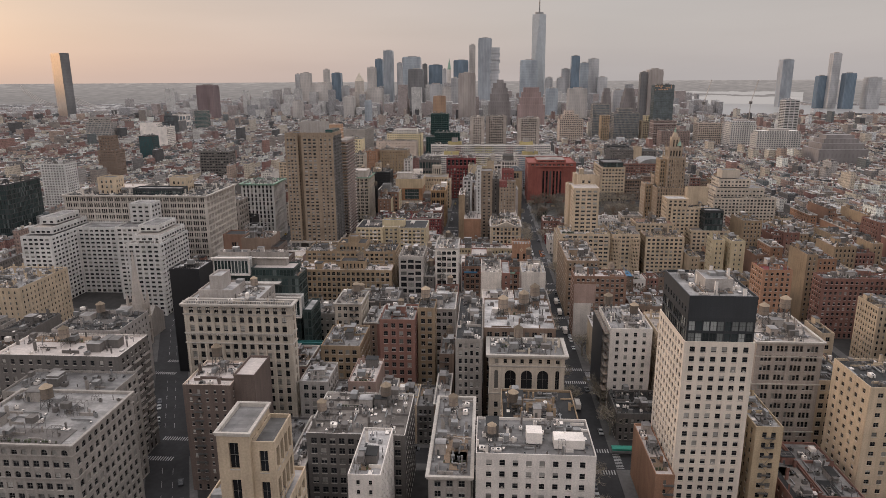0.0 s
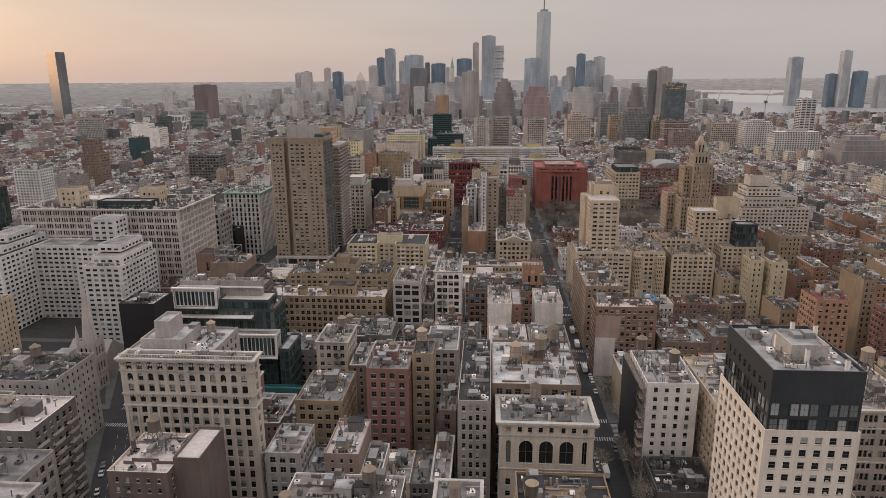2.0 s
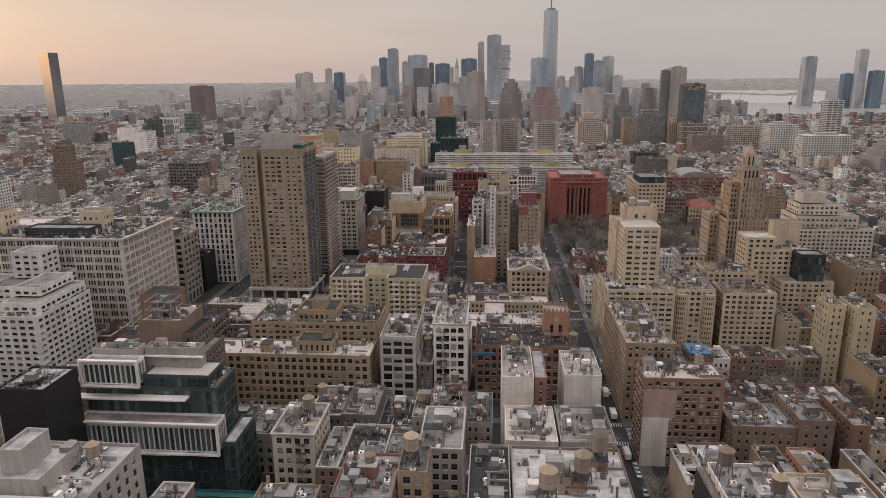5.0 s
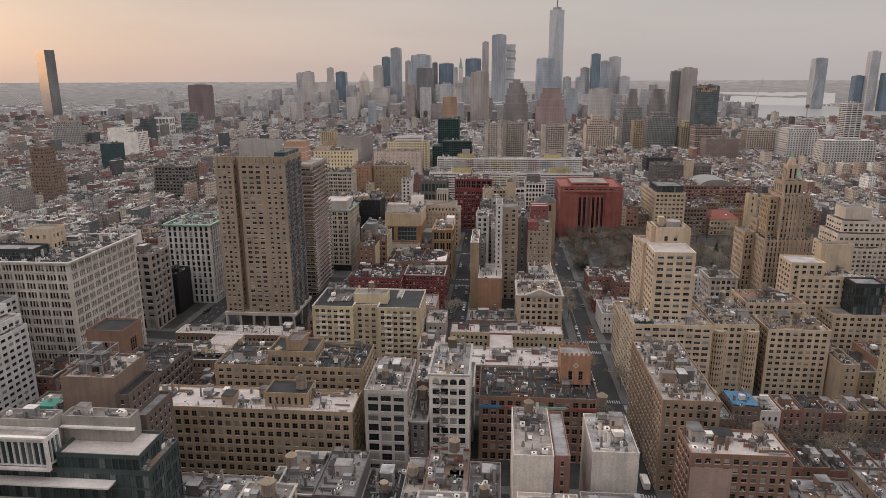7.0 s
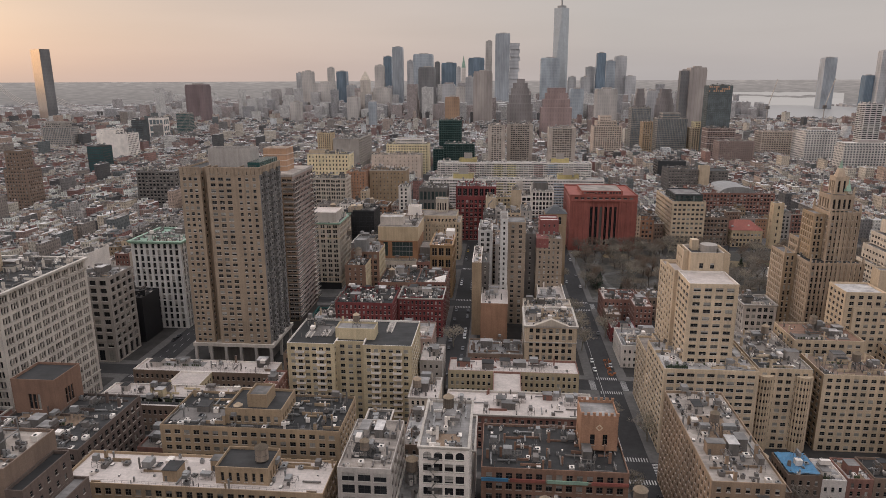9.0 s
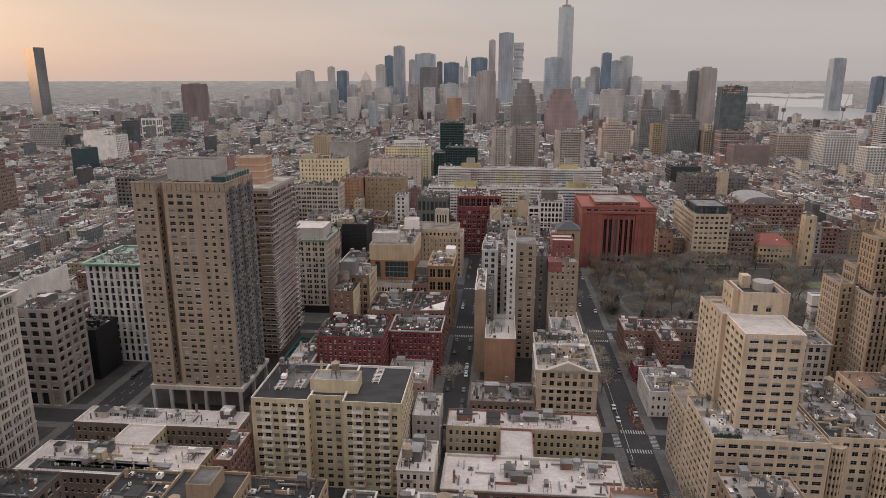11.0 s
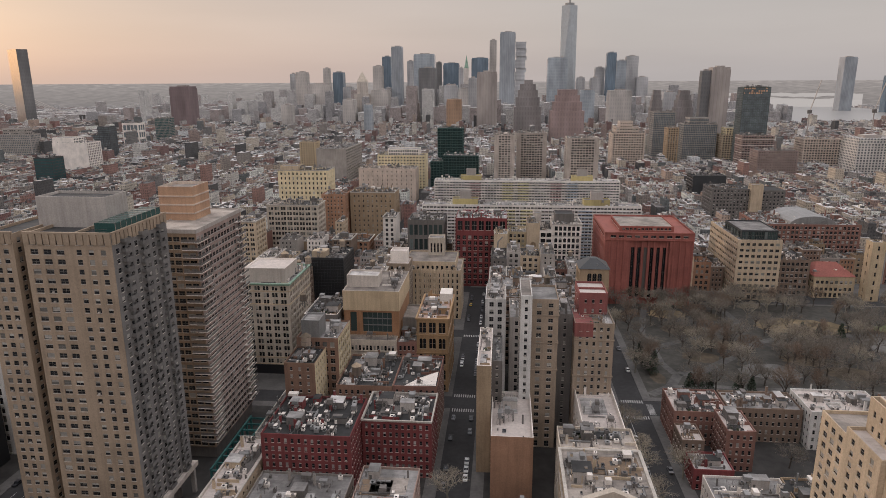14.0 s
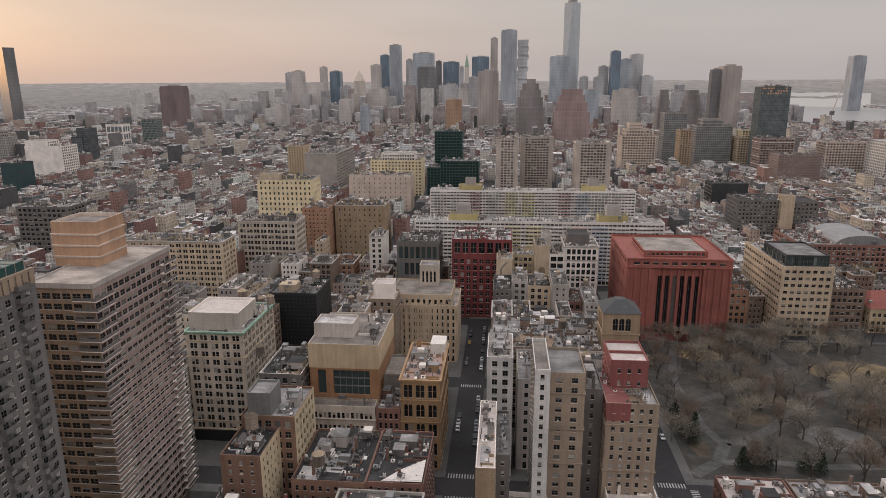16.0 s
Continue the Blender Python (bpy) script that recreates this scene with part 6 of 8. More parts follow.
b = stand(-759, -699, 1430, 40, 58, "white", "large white block with blank walls and a stepped top", S_FARGRID, blank="NE")
tier(b, -759, -722, 1432, 1460, 57.1, 66, W["white"], S_FARGRID, ground=False, blank="NE")
b = stand(-687, -659, 1285, 26, 49.6, "dark_panel", "deep blue-green glass box among low houses", S_FARGLASS, glass=TEALGLASS, ground=False)
b = stand(-796, -775, 1600, 30, 58, "dark_panel", "dark glass building rising in steps to a point", S_FARGLASS, glass=GREYGLASS, ground=False)
tier(b, -786, -763, 1602, 1628, 0, 73, W["dark_panel"], S_FARGLASS, ground=False, glass=GREYGLASS)
b = stand(-877, -839, 1840, 30, 65, "white", "dark glass block in a thick white frame", Style(9, 7.6, 13, 11.4, .8, 1.6, .8, frame=DARKFRAME), glass=GREYGLASS, ground=False)
b = stand(-885, -849, 2000, 30, 68, "grey_stone", "grey office block with a teal glass front", S_FARGLASS, glass=TEALGLASS, ground=False)
b = stand(-987, -922, 1600, 30, 58, "concrete", "grey concrete block with pale vertical piers", Style(3.7, 2.4, 4.2, 2.8, .8, 1.4, .4), glass=GREYGLASS)
tier(b, -980, -935, 1604, 1626, 57.1, 69, W["grey_stone"], S_FARGRID, ground=False)
b = stand(-577, -549.6, 955, 26, 55, "brown_brick", "red-brown brick apartment tower with setbacks", S_FARSMALL)
tier(b, -574, -556, 957, 978, 54.1, 76, W["brown_brick"], S_FARSMALL, ground=False)
b = stand(-433, -387, 980, 26, 51, "dark_stone", "long dark loft building with wide windows", S_FARGRID, roof=ROOFS[1])
b = stand(-332, -307, 1400, 26, 63, "gold", "ochre yellow brick loft tower", S_FARSMALL, roof=ROOFS[2])
b = stand(-258, -203, 1080, 28, 62, "butter", "long pale cream loft building with arched top windows", Style(4.4, 1.6, 5.0, 2.6, .9, 1.4, .4), arch=(-1,), blank="E", cornice=0.5)
tier(b, -256, -236, 1083, 1100, 61.1, 66, W["cream"], S_OFF, ground=False, blank="NESW")
b = stand(-289, -245, 1340, 110, 58.6, "grey_stone", "grey warehouse with a blank front and windowed side", S_FARGRID, blank="NE", cornice=0.6, roof=ROOFS[1])
b = stand(202, 246, 1105, 34, 42, "dark_stone", "dark grey school block with broad windows", S_FARSMALL, roof=ROOFS[2], units=12)
tier(b, 246.01, 278, 1109, 1139, 0, 40, W["dark_stone"], S_FARSMALL, roof=ROOFS[2])
tier(b, 240, 252, 1100, 1110, 0, 47, W["cream"], S_FARSMALL, blank="N")
b = stand(225, 266, 1262, 30, 34, "dark_panel", "low black clad building with a sloping front", S_STRIPE, blank="N", roof=ROOFS[2])
b = stand(474, 534, 1540, 36, 58, "tan_stucco", "broad cream brick office block with small windows", S_FARGRID, roof=ROOFS[1], units=10)
tier(b, 534.01, 551, 1540, 1576, 0, 55, W["dark_panel"], S_FARGLASS, ground=False, glass=GREYGLASS)
b = stand(262, 302, 1690, 34, 95, "grey_stone", "slim grey glass residential tower", S_FARGLASS, glass=GREYGLASS, ground=False)
b = stand(305, 365, 1640, 40, 76, "grey_stone", "broad grey glass tower with a stepped top", S_FARGLASS, glass=GREYGLASS, ground=False)
tier(b, 316, 350, 1644, 1676, 75.1, 87, W["grey_stone"], S_FARGLASS, ground=False, glass=GREYGLASS)
b = stand(166, 220, 1550, 40, 66, "tan_stucco", "peach brick office block stepping back at the top", S_FARGRID)
tier(b, 172, 210, 1554, 1584, 65.1, 76, W["tan_stucco"], S_FARGRID, ground=False)
tier(b, 178, 200, 1558, 1580, 75.1, 85.5, W["tan_stucco"], S_FARSMALL, ground=False)
b = stand(370, 408, 1625, 34, 58, "cream", "cream brick block with stepped upper storeys", S_FARGRID)
tier(b, 376, 402, 1628, 1655, 57.1, 70, W["butter"], S_FARGRID, ground=False)
b = stand(372, 423, 1530, 34, 64, "rose_brick", "red brick block with white banded storeys", S_FARGRID, belts=(12, 24, 36, 48, 58), coping=W["white"])
b = stand(372, 432, 1455, 34, 47, "rose_brick", "pinkish brick apartment block with roof sheds", S_FARSMALL, bulk=4)
b = stand(268, 288, 1600, 24, 72, "tan_brick", "narrow tan brick tower with pale slots", Style(4.2, 2.2, 3.6, 2.2, .7, 1.4, .3))
b = stand(377, 421, 1562, 30, 141, "glass_spandrel", "dark glass hotel tower, painted copper glints at its top", Style(3.4, 3.0, 3.8, 3.3, .3, .6, .15, frame=DARKFRAME), glass=GREYGLASS, ground=False)
# scattered coppery boxes, added as glow reflected in the top storeys
c = Buf()
rng = random.Random(12)
for k in range(11):
    for q in range(3):
        if rng.random() < 0.62 - 0.15 * q:
            c.box(378.3 + k * 3.85, 378.3 + k * 3.85 + rng.uniform(1.4, 3.2), 1561.6, 1561.9, 137.4 - q * 3.8, 139.8 - q * 3.8, base=True)
under(b, part("copper_panel", c, GLINT, kind="stuff"))
b = stand(312, 357, 1668, 30, 36, "cream", "low cream warehouse with rows of windows", S_FARGRID)
b = stand(694, 727, 1625, 30, 105, "white_glazed", "round-cornered tower of white bands and dark glass", S_STRIPE, ground=False)

# ---------------------------------------------------------------- filler lots of the near streets
def free(x0, x1, y0, y1):
    return all(x1 <= a or x0 >= b or y1 <= c or y0 >= d for a, b, c, d in FOOT)


WARM_WALLS = ("red_brick", "red_brown", "tan_brick", "brown_brick", "cream", "red_brick", "orange_brick", "tan_brick", "grey_stone")


def fill(x0, x1, y0, y1, lo, hi, seed, loose=False):
    """Row-house and loft lots back to back in a street block, where nothing stands yet."""
    rng = random.Random(seed)
    half = (y1 - y0) / 2
    for row in (0, 1):
        x = x0
        while x < x1 - 5:
            w = min(rng.uniform(6.5, 15), x1 - x)
            d = min(half - 1.5, rng.uniform(0.62, 0.97) * half)
            a, bb = (y0, y0 + d) if row == 0 else (y1 - d, y1)
            if not free(x, x + w, a, bb):
                w = min(6.5, x1 - x)
            if free(x, x + w, a, bb) and w > 4.5:
                wall = rng.choice(WARM_WALLS if x0 > 50 else LOT_WALLS)
                h = rng.uniform(lo, hi) * (1.35 if rng.random() < 0.14 else 1)
                st = rng.choice((S_ROW, S_LOFT, S_SMALL, S_ROW))
                words = LOT_WORDS[wall] + rng.choice((" walk-up with a flat roof between its neighbours", " loft building with roof bulkheads", " town house with a parapet roof"))
                more = dict(roof=rng.choice((ROOFS[0], ROOFS[1], ROOFS[1], ROOFS[2], ROOFS[2], ROOFS[3], PINKROOF)), blank="EW" if rng.random() < 0.7 else "", cornice=rng.choice((0, 0, 0.35)))
                bulk, units, key = rng.choice((1, 1, 2)) if w > 6 else 0, rng.choice((2, 4, 6)), rng.random()
                if loose:
                    tier(None, x, x + w - 0.05, a, bb, 0, h, W[wall], st, **more)
                    clutter(None, x, x + w - 0.05, a, bb, h - 0.9, random.Random(key), bulk, units, W[wall])
                    FOOT.append((x, x + w, a, bb))
                else:
                    building(x, x + w - 0.05, a, bb, h, wall, words, st, seed=key, bulk=bulk, units=units, name="row_building", **more)
            x += w


for k, (ya, yb) in enumerate(((140, 236), (254, 318), (336, 399), (417, 476), (494, 553))):
    left = max(bway(ya), bway(yb)) + 10
    fill(max(left, -125), 36, ya, yb, 16, 29, 10 + k)
    fill(left, -125, ya, yb, 16, 29, 15 + k, True)
    fill(-330, min(bway(ya), bway(yb)) - 10, ya, yb, 18, 34, 20 + k, True)
    fill(58, 128, ya, yb, 14, 27, 30 + k)
    fill(128, 183, ya, yb, 14, 27, 35 + k, True)
    fill(203, 320, ya, yb, 22, 46 if k < 4 else 34, 40 + k, True)
FOOT.append((-192, -128, 566, 626))
fill(-190, -45, 571, 677, 8, 13, 50)
fill(-26, 36, 571, 677, 14, 22, 51)
fill(58, 183, 571, 677, 9, 14, 52)
fill(203, 330, 571, 677, 18, 34, 53, True)
fill(-330, -212, 571, 677, 18, 34, 54, True)
for k, (ya, yb) in enumerate(((695, 769), (787, 858), (878, 925))):
    if k == 0:
        fill(-190, -136, ya, yb, 20, 36, 60)
        fill(-109, -45, ya, yb, 9, 15, 66)
    else:
        fill(-190, -45, ya, yb, 20, 36, 60 + k, True)
    fill(-330, -212, ya, yb, 18, 32, 70 + k, True)
    if k < 2:
        fill(-25, 36, ya, yb, 26, 40, 80 + k)
fill(116, 146, 878, 925, 18, 30, 90)
fill(205, 330, 905, 930, 16, 26, 91, True)
tagged(part("outer_row_houses", JOINED, JOINED_MATS), "crowded brick and stone row houses of the outer streets", "row houses", "", "stuff")


# ---------------------------------------------------------------- city further off
def city_material(name, palette, roofs, bay, floor):
    """Wall colours differ lot by lot; rows of windows in the walls; pale and dark roofs."""
    m, n, l, p = nodes_of(name)
    geo = n.new("ShaderNodeNewGeometry")
    sep = n.new("ShaderNodeSeparateXYZ")
    l.new(geo.outputs["Position"], sep.inputs[0])
    nor = n.new("ShaderNodeSeparateXYZ")
    l.new(geo.outputs["Normal"], nor.inputs[0])

    def op(kind, a, b=None):
        x = n.new("ShaderNodeMath")
        x.operation = kind
        for i, v in enumerate((a, b)):
            if v is None:
                continue
            if isinstance(v, (int, float)):
                x.inputs[i].default_value = v
            else:
                l.new(v, x.inputs[i])
        return x.outputs[0]

    def ramp(cols, fac):
        c = n.new("ShaderNodeValToRGB")
        c.color_ramp.interpolation = "CONSTANT"
        for i, col in enumerate(cols):
            el = c.color_ramp.elements[i] if i < 2 else c.color_ramp.elements.new(i / len(cols))
            el.position, el.color = i / len(cols), (*col, 1)
        l.new(fac, c.inputs[0])
        return c.outputs[0]
    rnd = geo.outputs["Random Per Island"]
    along = op("ADD", op("MULTIPLY", sep.outputs["X"], op("ABSOLUTE", nor.outputs["Y"])), op("MULTIPLY", sep.outputs["Y"], op("ABSOLUTE", nor.outputs["X"])))
    fu = op("FRACT", op("DIVIDE", along, bay))
    fv = op("FRACT", op("DIVIDE", sep.outputs["Z"], floor))
    mask = op("MULTIPLY", op("LESS_THAN", fu, 0.45), op("LESS_THAN", op("ABSOLUTE", op("SUBTRACT", fv, 0.5)), 0.27))
    wall = ramp(palette, rnd)
    roof = ramp(roofs, op("FRACT", op("MULTIPLY", rnd, 7.31)))
    mix = n.new("ShaderNodeMix")
    mix.data_type = "RGBA"
    l.new(op("MULTIPLY", mask, 0.55), mix.inputs["Factor"])
    l.new(wall, mix.inputs[6])
    mix.inputs[7].default_value = (0.035, 0.036, 0.04, 1)
    mix2 = n.new("ShaderNodeMix")
    mix2.data_type = "RGBA"
    l.new(op("GREATER_THAN", nor.outputs["Z"], 0.5), mix2.inputs["Factor"])
    l.new(mix.outputs[2], mix2.inputs[6])
    l.new(roof, mix2.inputs[7])
    sc = n.new("ShaderNodeVectorMath")
    sc.operation = "SCALE"
    l.new(mix2.outputs[2], sc.inputs[0])
    patchy = ranged(n, l, tex(n, l, geo.outputs["Position"], 0.55, 7), 0.7, 1.42)
    l.new(times(n, l, patchy, ranged(n, l, tex(n, l, geo.outputs["Position"], 0.08, 3), 0.9, 1.2)), sc.inputs["Scale"])
    l.new(sc.outputs[0], p.inputs["Base Color"])
    p.inputs["Roughness"].default_value = 0.8
    return m


# lot colours, lightened somewhat to take in the haze over the low streets
LOWRISE = city_material("lowrise_city", [(0.249, 0.213, 0.188), (0.454, 0.407, 0.341), (0.260, 0.153, 0.129), (0.506, 0.478, 0.441), (0.172, 0.158, 0.152), (0.652, 0.650, 0.603), (0.366, 0.278, 0.226), (0.087, 0.083, 0.083), (0.472, 0.402, 0.322), (0.277, 0.197, 0.169), (0.343, 0.316, 0.297), (0.216, 0.118, 0.104), (0.130, 0.140, 0.140)],
                        [(0.359, 0.346, 0.336), (0.220, 0.211, 0.206), (0.070, 0.067, 0.067), (0.301, 0.282, 0.272), (0.140, 0.130, 0.126), (0.533, 0.509, 0.496), (0.099, 0.094, 0.094), (0.255, 0.240, 0.231), (0.173, 0.158, 0.154)], 2.7, 3.3)
# same lots with greyed colours: downtown haze put into the palette
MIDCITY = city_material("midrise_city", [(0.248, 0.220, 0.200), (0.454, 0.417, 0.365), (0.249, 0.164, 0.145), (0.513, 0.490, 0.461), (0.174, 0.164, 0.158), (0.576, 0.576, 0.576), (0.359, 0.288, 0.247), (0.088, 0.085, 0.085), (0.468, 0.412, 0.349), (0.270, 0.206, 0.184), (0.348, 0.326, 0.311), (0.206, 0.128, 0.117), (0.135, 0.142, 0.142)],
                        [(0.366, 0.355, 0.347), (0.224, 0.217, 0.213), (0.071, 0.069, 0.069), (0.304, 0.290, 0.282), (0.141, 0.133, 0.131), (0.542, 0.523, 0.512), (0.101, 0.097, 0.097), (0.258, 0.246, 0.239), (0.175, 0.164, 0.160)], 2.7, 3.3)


def far_city(name, x0, x1, y0, y1, pitch_x, pitch_y, lot, lo, hi, tall, seed, skip, label, more=2, mat=None):
    """Street blocks of many small houses, too many to count."""
    rng = random.Random(seed)
    b = Buf()
    y = y0
    while y < y1:
        x = x0 + rng.uniform(-8, 8)
        while x < x1:
            bx1, by1 = x + pitch_x - 16, y + pitch_y - 15
            for row in (0, 1):
                ya, yb = (y, (y + by1) / 2 - 1.5) if row == 0 else ((y + by1) / 2 + 1.5, by1)
                u = x
                while u < bx1 - 4:
                    w = min(rng.uniform(0.6, 1.5) * lot, bx1 - u)
                    d = (yb - ya) * rng.uniform(0.65, 1.0)
                    if not skip(u, ya):
                        h = rng.uniform(lo, hi)
                        q = rng.random()
                        if q < tall:
                            h *= rng.uniform(1.3, 2.1)
                        c, e = (ya, ya + d) if row == 0 else (yb - d, yb)
                        b.box(u, u + w, c, e, 0, h)
                        for _ in range(more):
                            s = rng.choice((0.8, 1.2, 1.8, 2.6, 4.0)) * rng.uniform(0.8, 1.2)
                            if w > s + 1.5:
                                px, py = rng.uniform(u + 0.5, u + w - s - 0.5), rng.uniform(c + 0.5, max(c + 0.6, e - s - 0.5))
                                b.box(px, px + s, py, py + s * rng.uniform(0.6, 1.8), h, h + rng.uniform(0.8, 3.4))
                    u += w
            x += pitch_x
        y += pitch_y
    return tagged(part(name, b, mat or LOWRISE), label, "city blocks", "", "stuff")


def taken_near(x, y):
    if x > 40 and -40 < x - 40 < 300 and 670 < y < 870:
        return True
    if -345 < x < 335 and 80 < y < 940:
        return True
    if y < 60 + abs(x) * 0.9 - 120:
        return True
    return not free(x - 2, x + 12, y - 4, y + 30)


HUDSON = [(930, 3600), (1058, 3075), (1113, 2720), (1458, 2860), (1800, 2500), (2900, 2300), (3100, 3300), (2350, 4050), (1900, 4150), (1780, 4850), (1200, 4900), (1080, 4500)]
EAST_RIVER = [(-1150, 4060), (-1500, 4180), (-1700, 4250), (-1780, 4400), (-1780, 4800), (-1250, 4850), (-1150, 4600)]


def inside(x, y, poly):
    hit = False
    for (xa, ya), (xb, yb) in zip(poly, poly[1:] + poly[:1]):
        if (ya > y) != (yb > y) and x < (xb - xa) * (y - ya) / (yb - ya) + xa:
            hit = not hit
    return hit


def river(x, y):
    return any(inside(x + u, y + v, poly) for poly in (HUDSON, EAST_RIVER) for u in (0, 30) for v in (0, 60))


# greyer, paler palette with the haze of distance mixed into it
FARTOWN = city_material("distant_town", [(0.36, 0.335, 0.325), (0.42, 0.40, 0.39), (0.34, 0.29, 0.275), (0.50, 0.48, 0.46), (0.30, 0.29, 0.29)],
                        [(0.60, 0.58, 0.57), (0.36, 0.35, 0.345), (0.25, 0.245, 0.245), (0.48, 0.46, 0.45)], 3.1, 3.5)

# ---------------------------------------------------------------- skyline
def skyscraper_material(name, wall, band, glass_share, rough, wide=6.8, high=11.7, ribs=True, keep=0.34):
    # pale walls, bands faded towards them by keep: painted distance haze
    wall, band = [min(0.7, 1.02 * c) for c in wall], [keep * c + (1 - keep) * d for c, d in zip(band, wall)]
    m, n, l, p = nodes_of(name)
    geo = n.new("ShaderNodeNewGeometry")
    sep = n.new("ShaderNodeSeparateXYZ")
    l.new(geo.outputs["Position"], sep.inputs[0])

    def op(kind, a, b):
        x = n.new("ShaderNodeMath")
        x.operation = kind
        for i, v in enumerate((a, b)):
            if isinstance(v, (int, float)):
                x.inputs[i].default_value = v
            else:
                l.new(v, x.inputs[i])
        return x.outputs[0]
    fu = op("FRACT", op("DIVIDE", op("ADD", sep.outputs["X"], sep.outputs["Y"]), wide), 0)
    fv = op("FRACT", op("DIVIDE", sep.outputs["Z"], high), 0)
    mask = op("LESS_THAN", fu, glass_share) if ribs else op("LESS_THAN", fv, glass_share)
    if ribs == 2:
        mask = op("MULTIPLY", mask, op("LESS_THAN", fv, 0.6))
    mix = n.new("ShaderNodeMix")
    mix.data_type = "RGBA"
    l.new(mask, mix.inputs["Factor"])
    mix.inputs[6].default_value, mix.inputs[7].default_value = (*wall, 1), (*band, 1)
    sc = n.new("ShaderNodeVectorMath")
    sc.operation = "SCALE"
    l.new(mix.outputs[2], sc.inputs[0])
    l.new(ranged(n, l, tex(n, l, geo.outputs["Position"], 0.04, 6, (1, 1, 0.3)), 0.72, 1.22), sc.inputs["Scale"])
    l.new(sc.outputs[0], p.inputs["Base Color"])
    p.inputs["Roughness"].default_value = rough
    return m


SKY = {
    "g": (skyscraper_material("grey_tower_facade", (0.42, 0.41, 0.41), (0.26, 0.27, 0.29), 0.5, 0.5, ribs=2), "grey office tower of the far skyline"),
    "b": (skyscraper_material("beige_tower_facade", (0.48, 0.44, 0.41), (0.29, 0.28, 0.28), 0.42, 0.7, ribs=2), "beige masonry tower of the far skyline"),
    "n": (skyscraper_material("blue_glass_facade", (0.17, 0.22, 0.27), (0.10, 0.14, 0.185), 0.7, 0.25), "dark blue glass tower of the far skyline"),
    "l": (skyscraper_material("pale_glass_facade", (0.37, 0.40, 0.43), (0.27, 0.30, 0.33), 0.6, 0.2, ribs=2), "pale glass tower of the far skyline"),
    "s": (skyscraper_material("steel_tower_facade", (0.35, 0.37, 0.395), (0.25, 0.265, 0.29), 0.5, 0.35), "steel-grey residential tower of the far skyline"),
    "d": (skyscraper_material("dark_tower_facade", (0.17, 0.165, 0.165), (0.11, 0.11, 0.115), 0.5, 0.5, ribs=2), "dark office slab of the far skyline"),
    "p": (skyscraper_material("courthouse_facade", (0.52, 0.46, 0.41), (0.34, 0.31, 0.28), 0.4, 0.8, ribs=2), "beige tower with a pyramid roof"),
    "w": (skyscraper_material("terracotta_facade", (0.54, 0.49, 0.45), (0.34, 0.31, 0.29), 0.4, 0.8, ribs=2), "pale gothic tower with a pointed green roof"),
    "j": (skyscraper_material("stacked_glass_facade", (0.48, 0.48, 0.49), (0.33, 0.34, 0.36), 0.6, 0.3, ribs=False), "tall tower of shifted glass storeys"),
    "t": (skyscraper_material("windowless_facade", (0.37, 0.325, 0.30), (0.27, 0.235, 0.22), 0.25, 0.85, 9.0), "windowless brown concrete tower with shafts"),
    "r": (skyscraper_material("brown_tower_facade", (0.25, 0.225, 0.218), (0.17, 0.15, 0.145), 0.4, 0.8, ribs=2), "brown brick tower with setbacks"),
    "k": (skyscraper_material("pink_brick_facade", (0.32, 0.235, 0.22), (0.22, 0.17, 0.165), 0.4, 0.8, ribs=2), "stepped pink brick office block"),
    "o": (skyscraper_material("orange_tower_facade", (0.36, 0.23, 0.15), (0.15, 0.12, 0.1), 0.4, 0.6, ribs=2), "orange-brown tower of the far skyline"),
    "q": (skyscraper_material("white_grid_facade", (0.58, 0.54, 0.50), (0.10, 0.10, 0.105), 0.55, 0.7, 4.6, 4.0, ribs=2, keep=1.0), "white office block with a grid of dark windows"),
    "m": (skyscraper_material("plum_brick_facade", (0.20, 0.148, 0.148), (0.16, 0.122, 0.122), 0.4, 0.8, ribs=2), "plum-brown brick slab tower of the far skyline"),
}


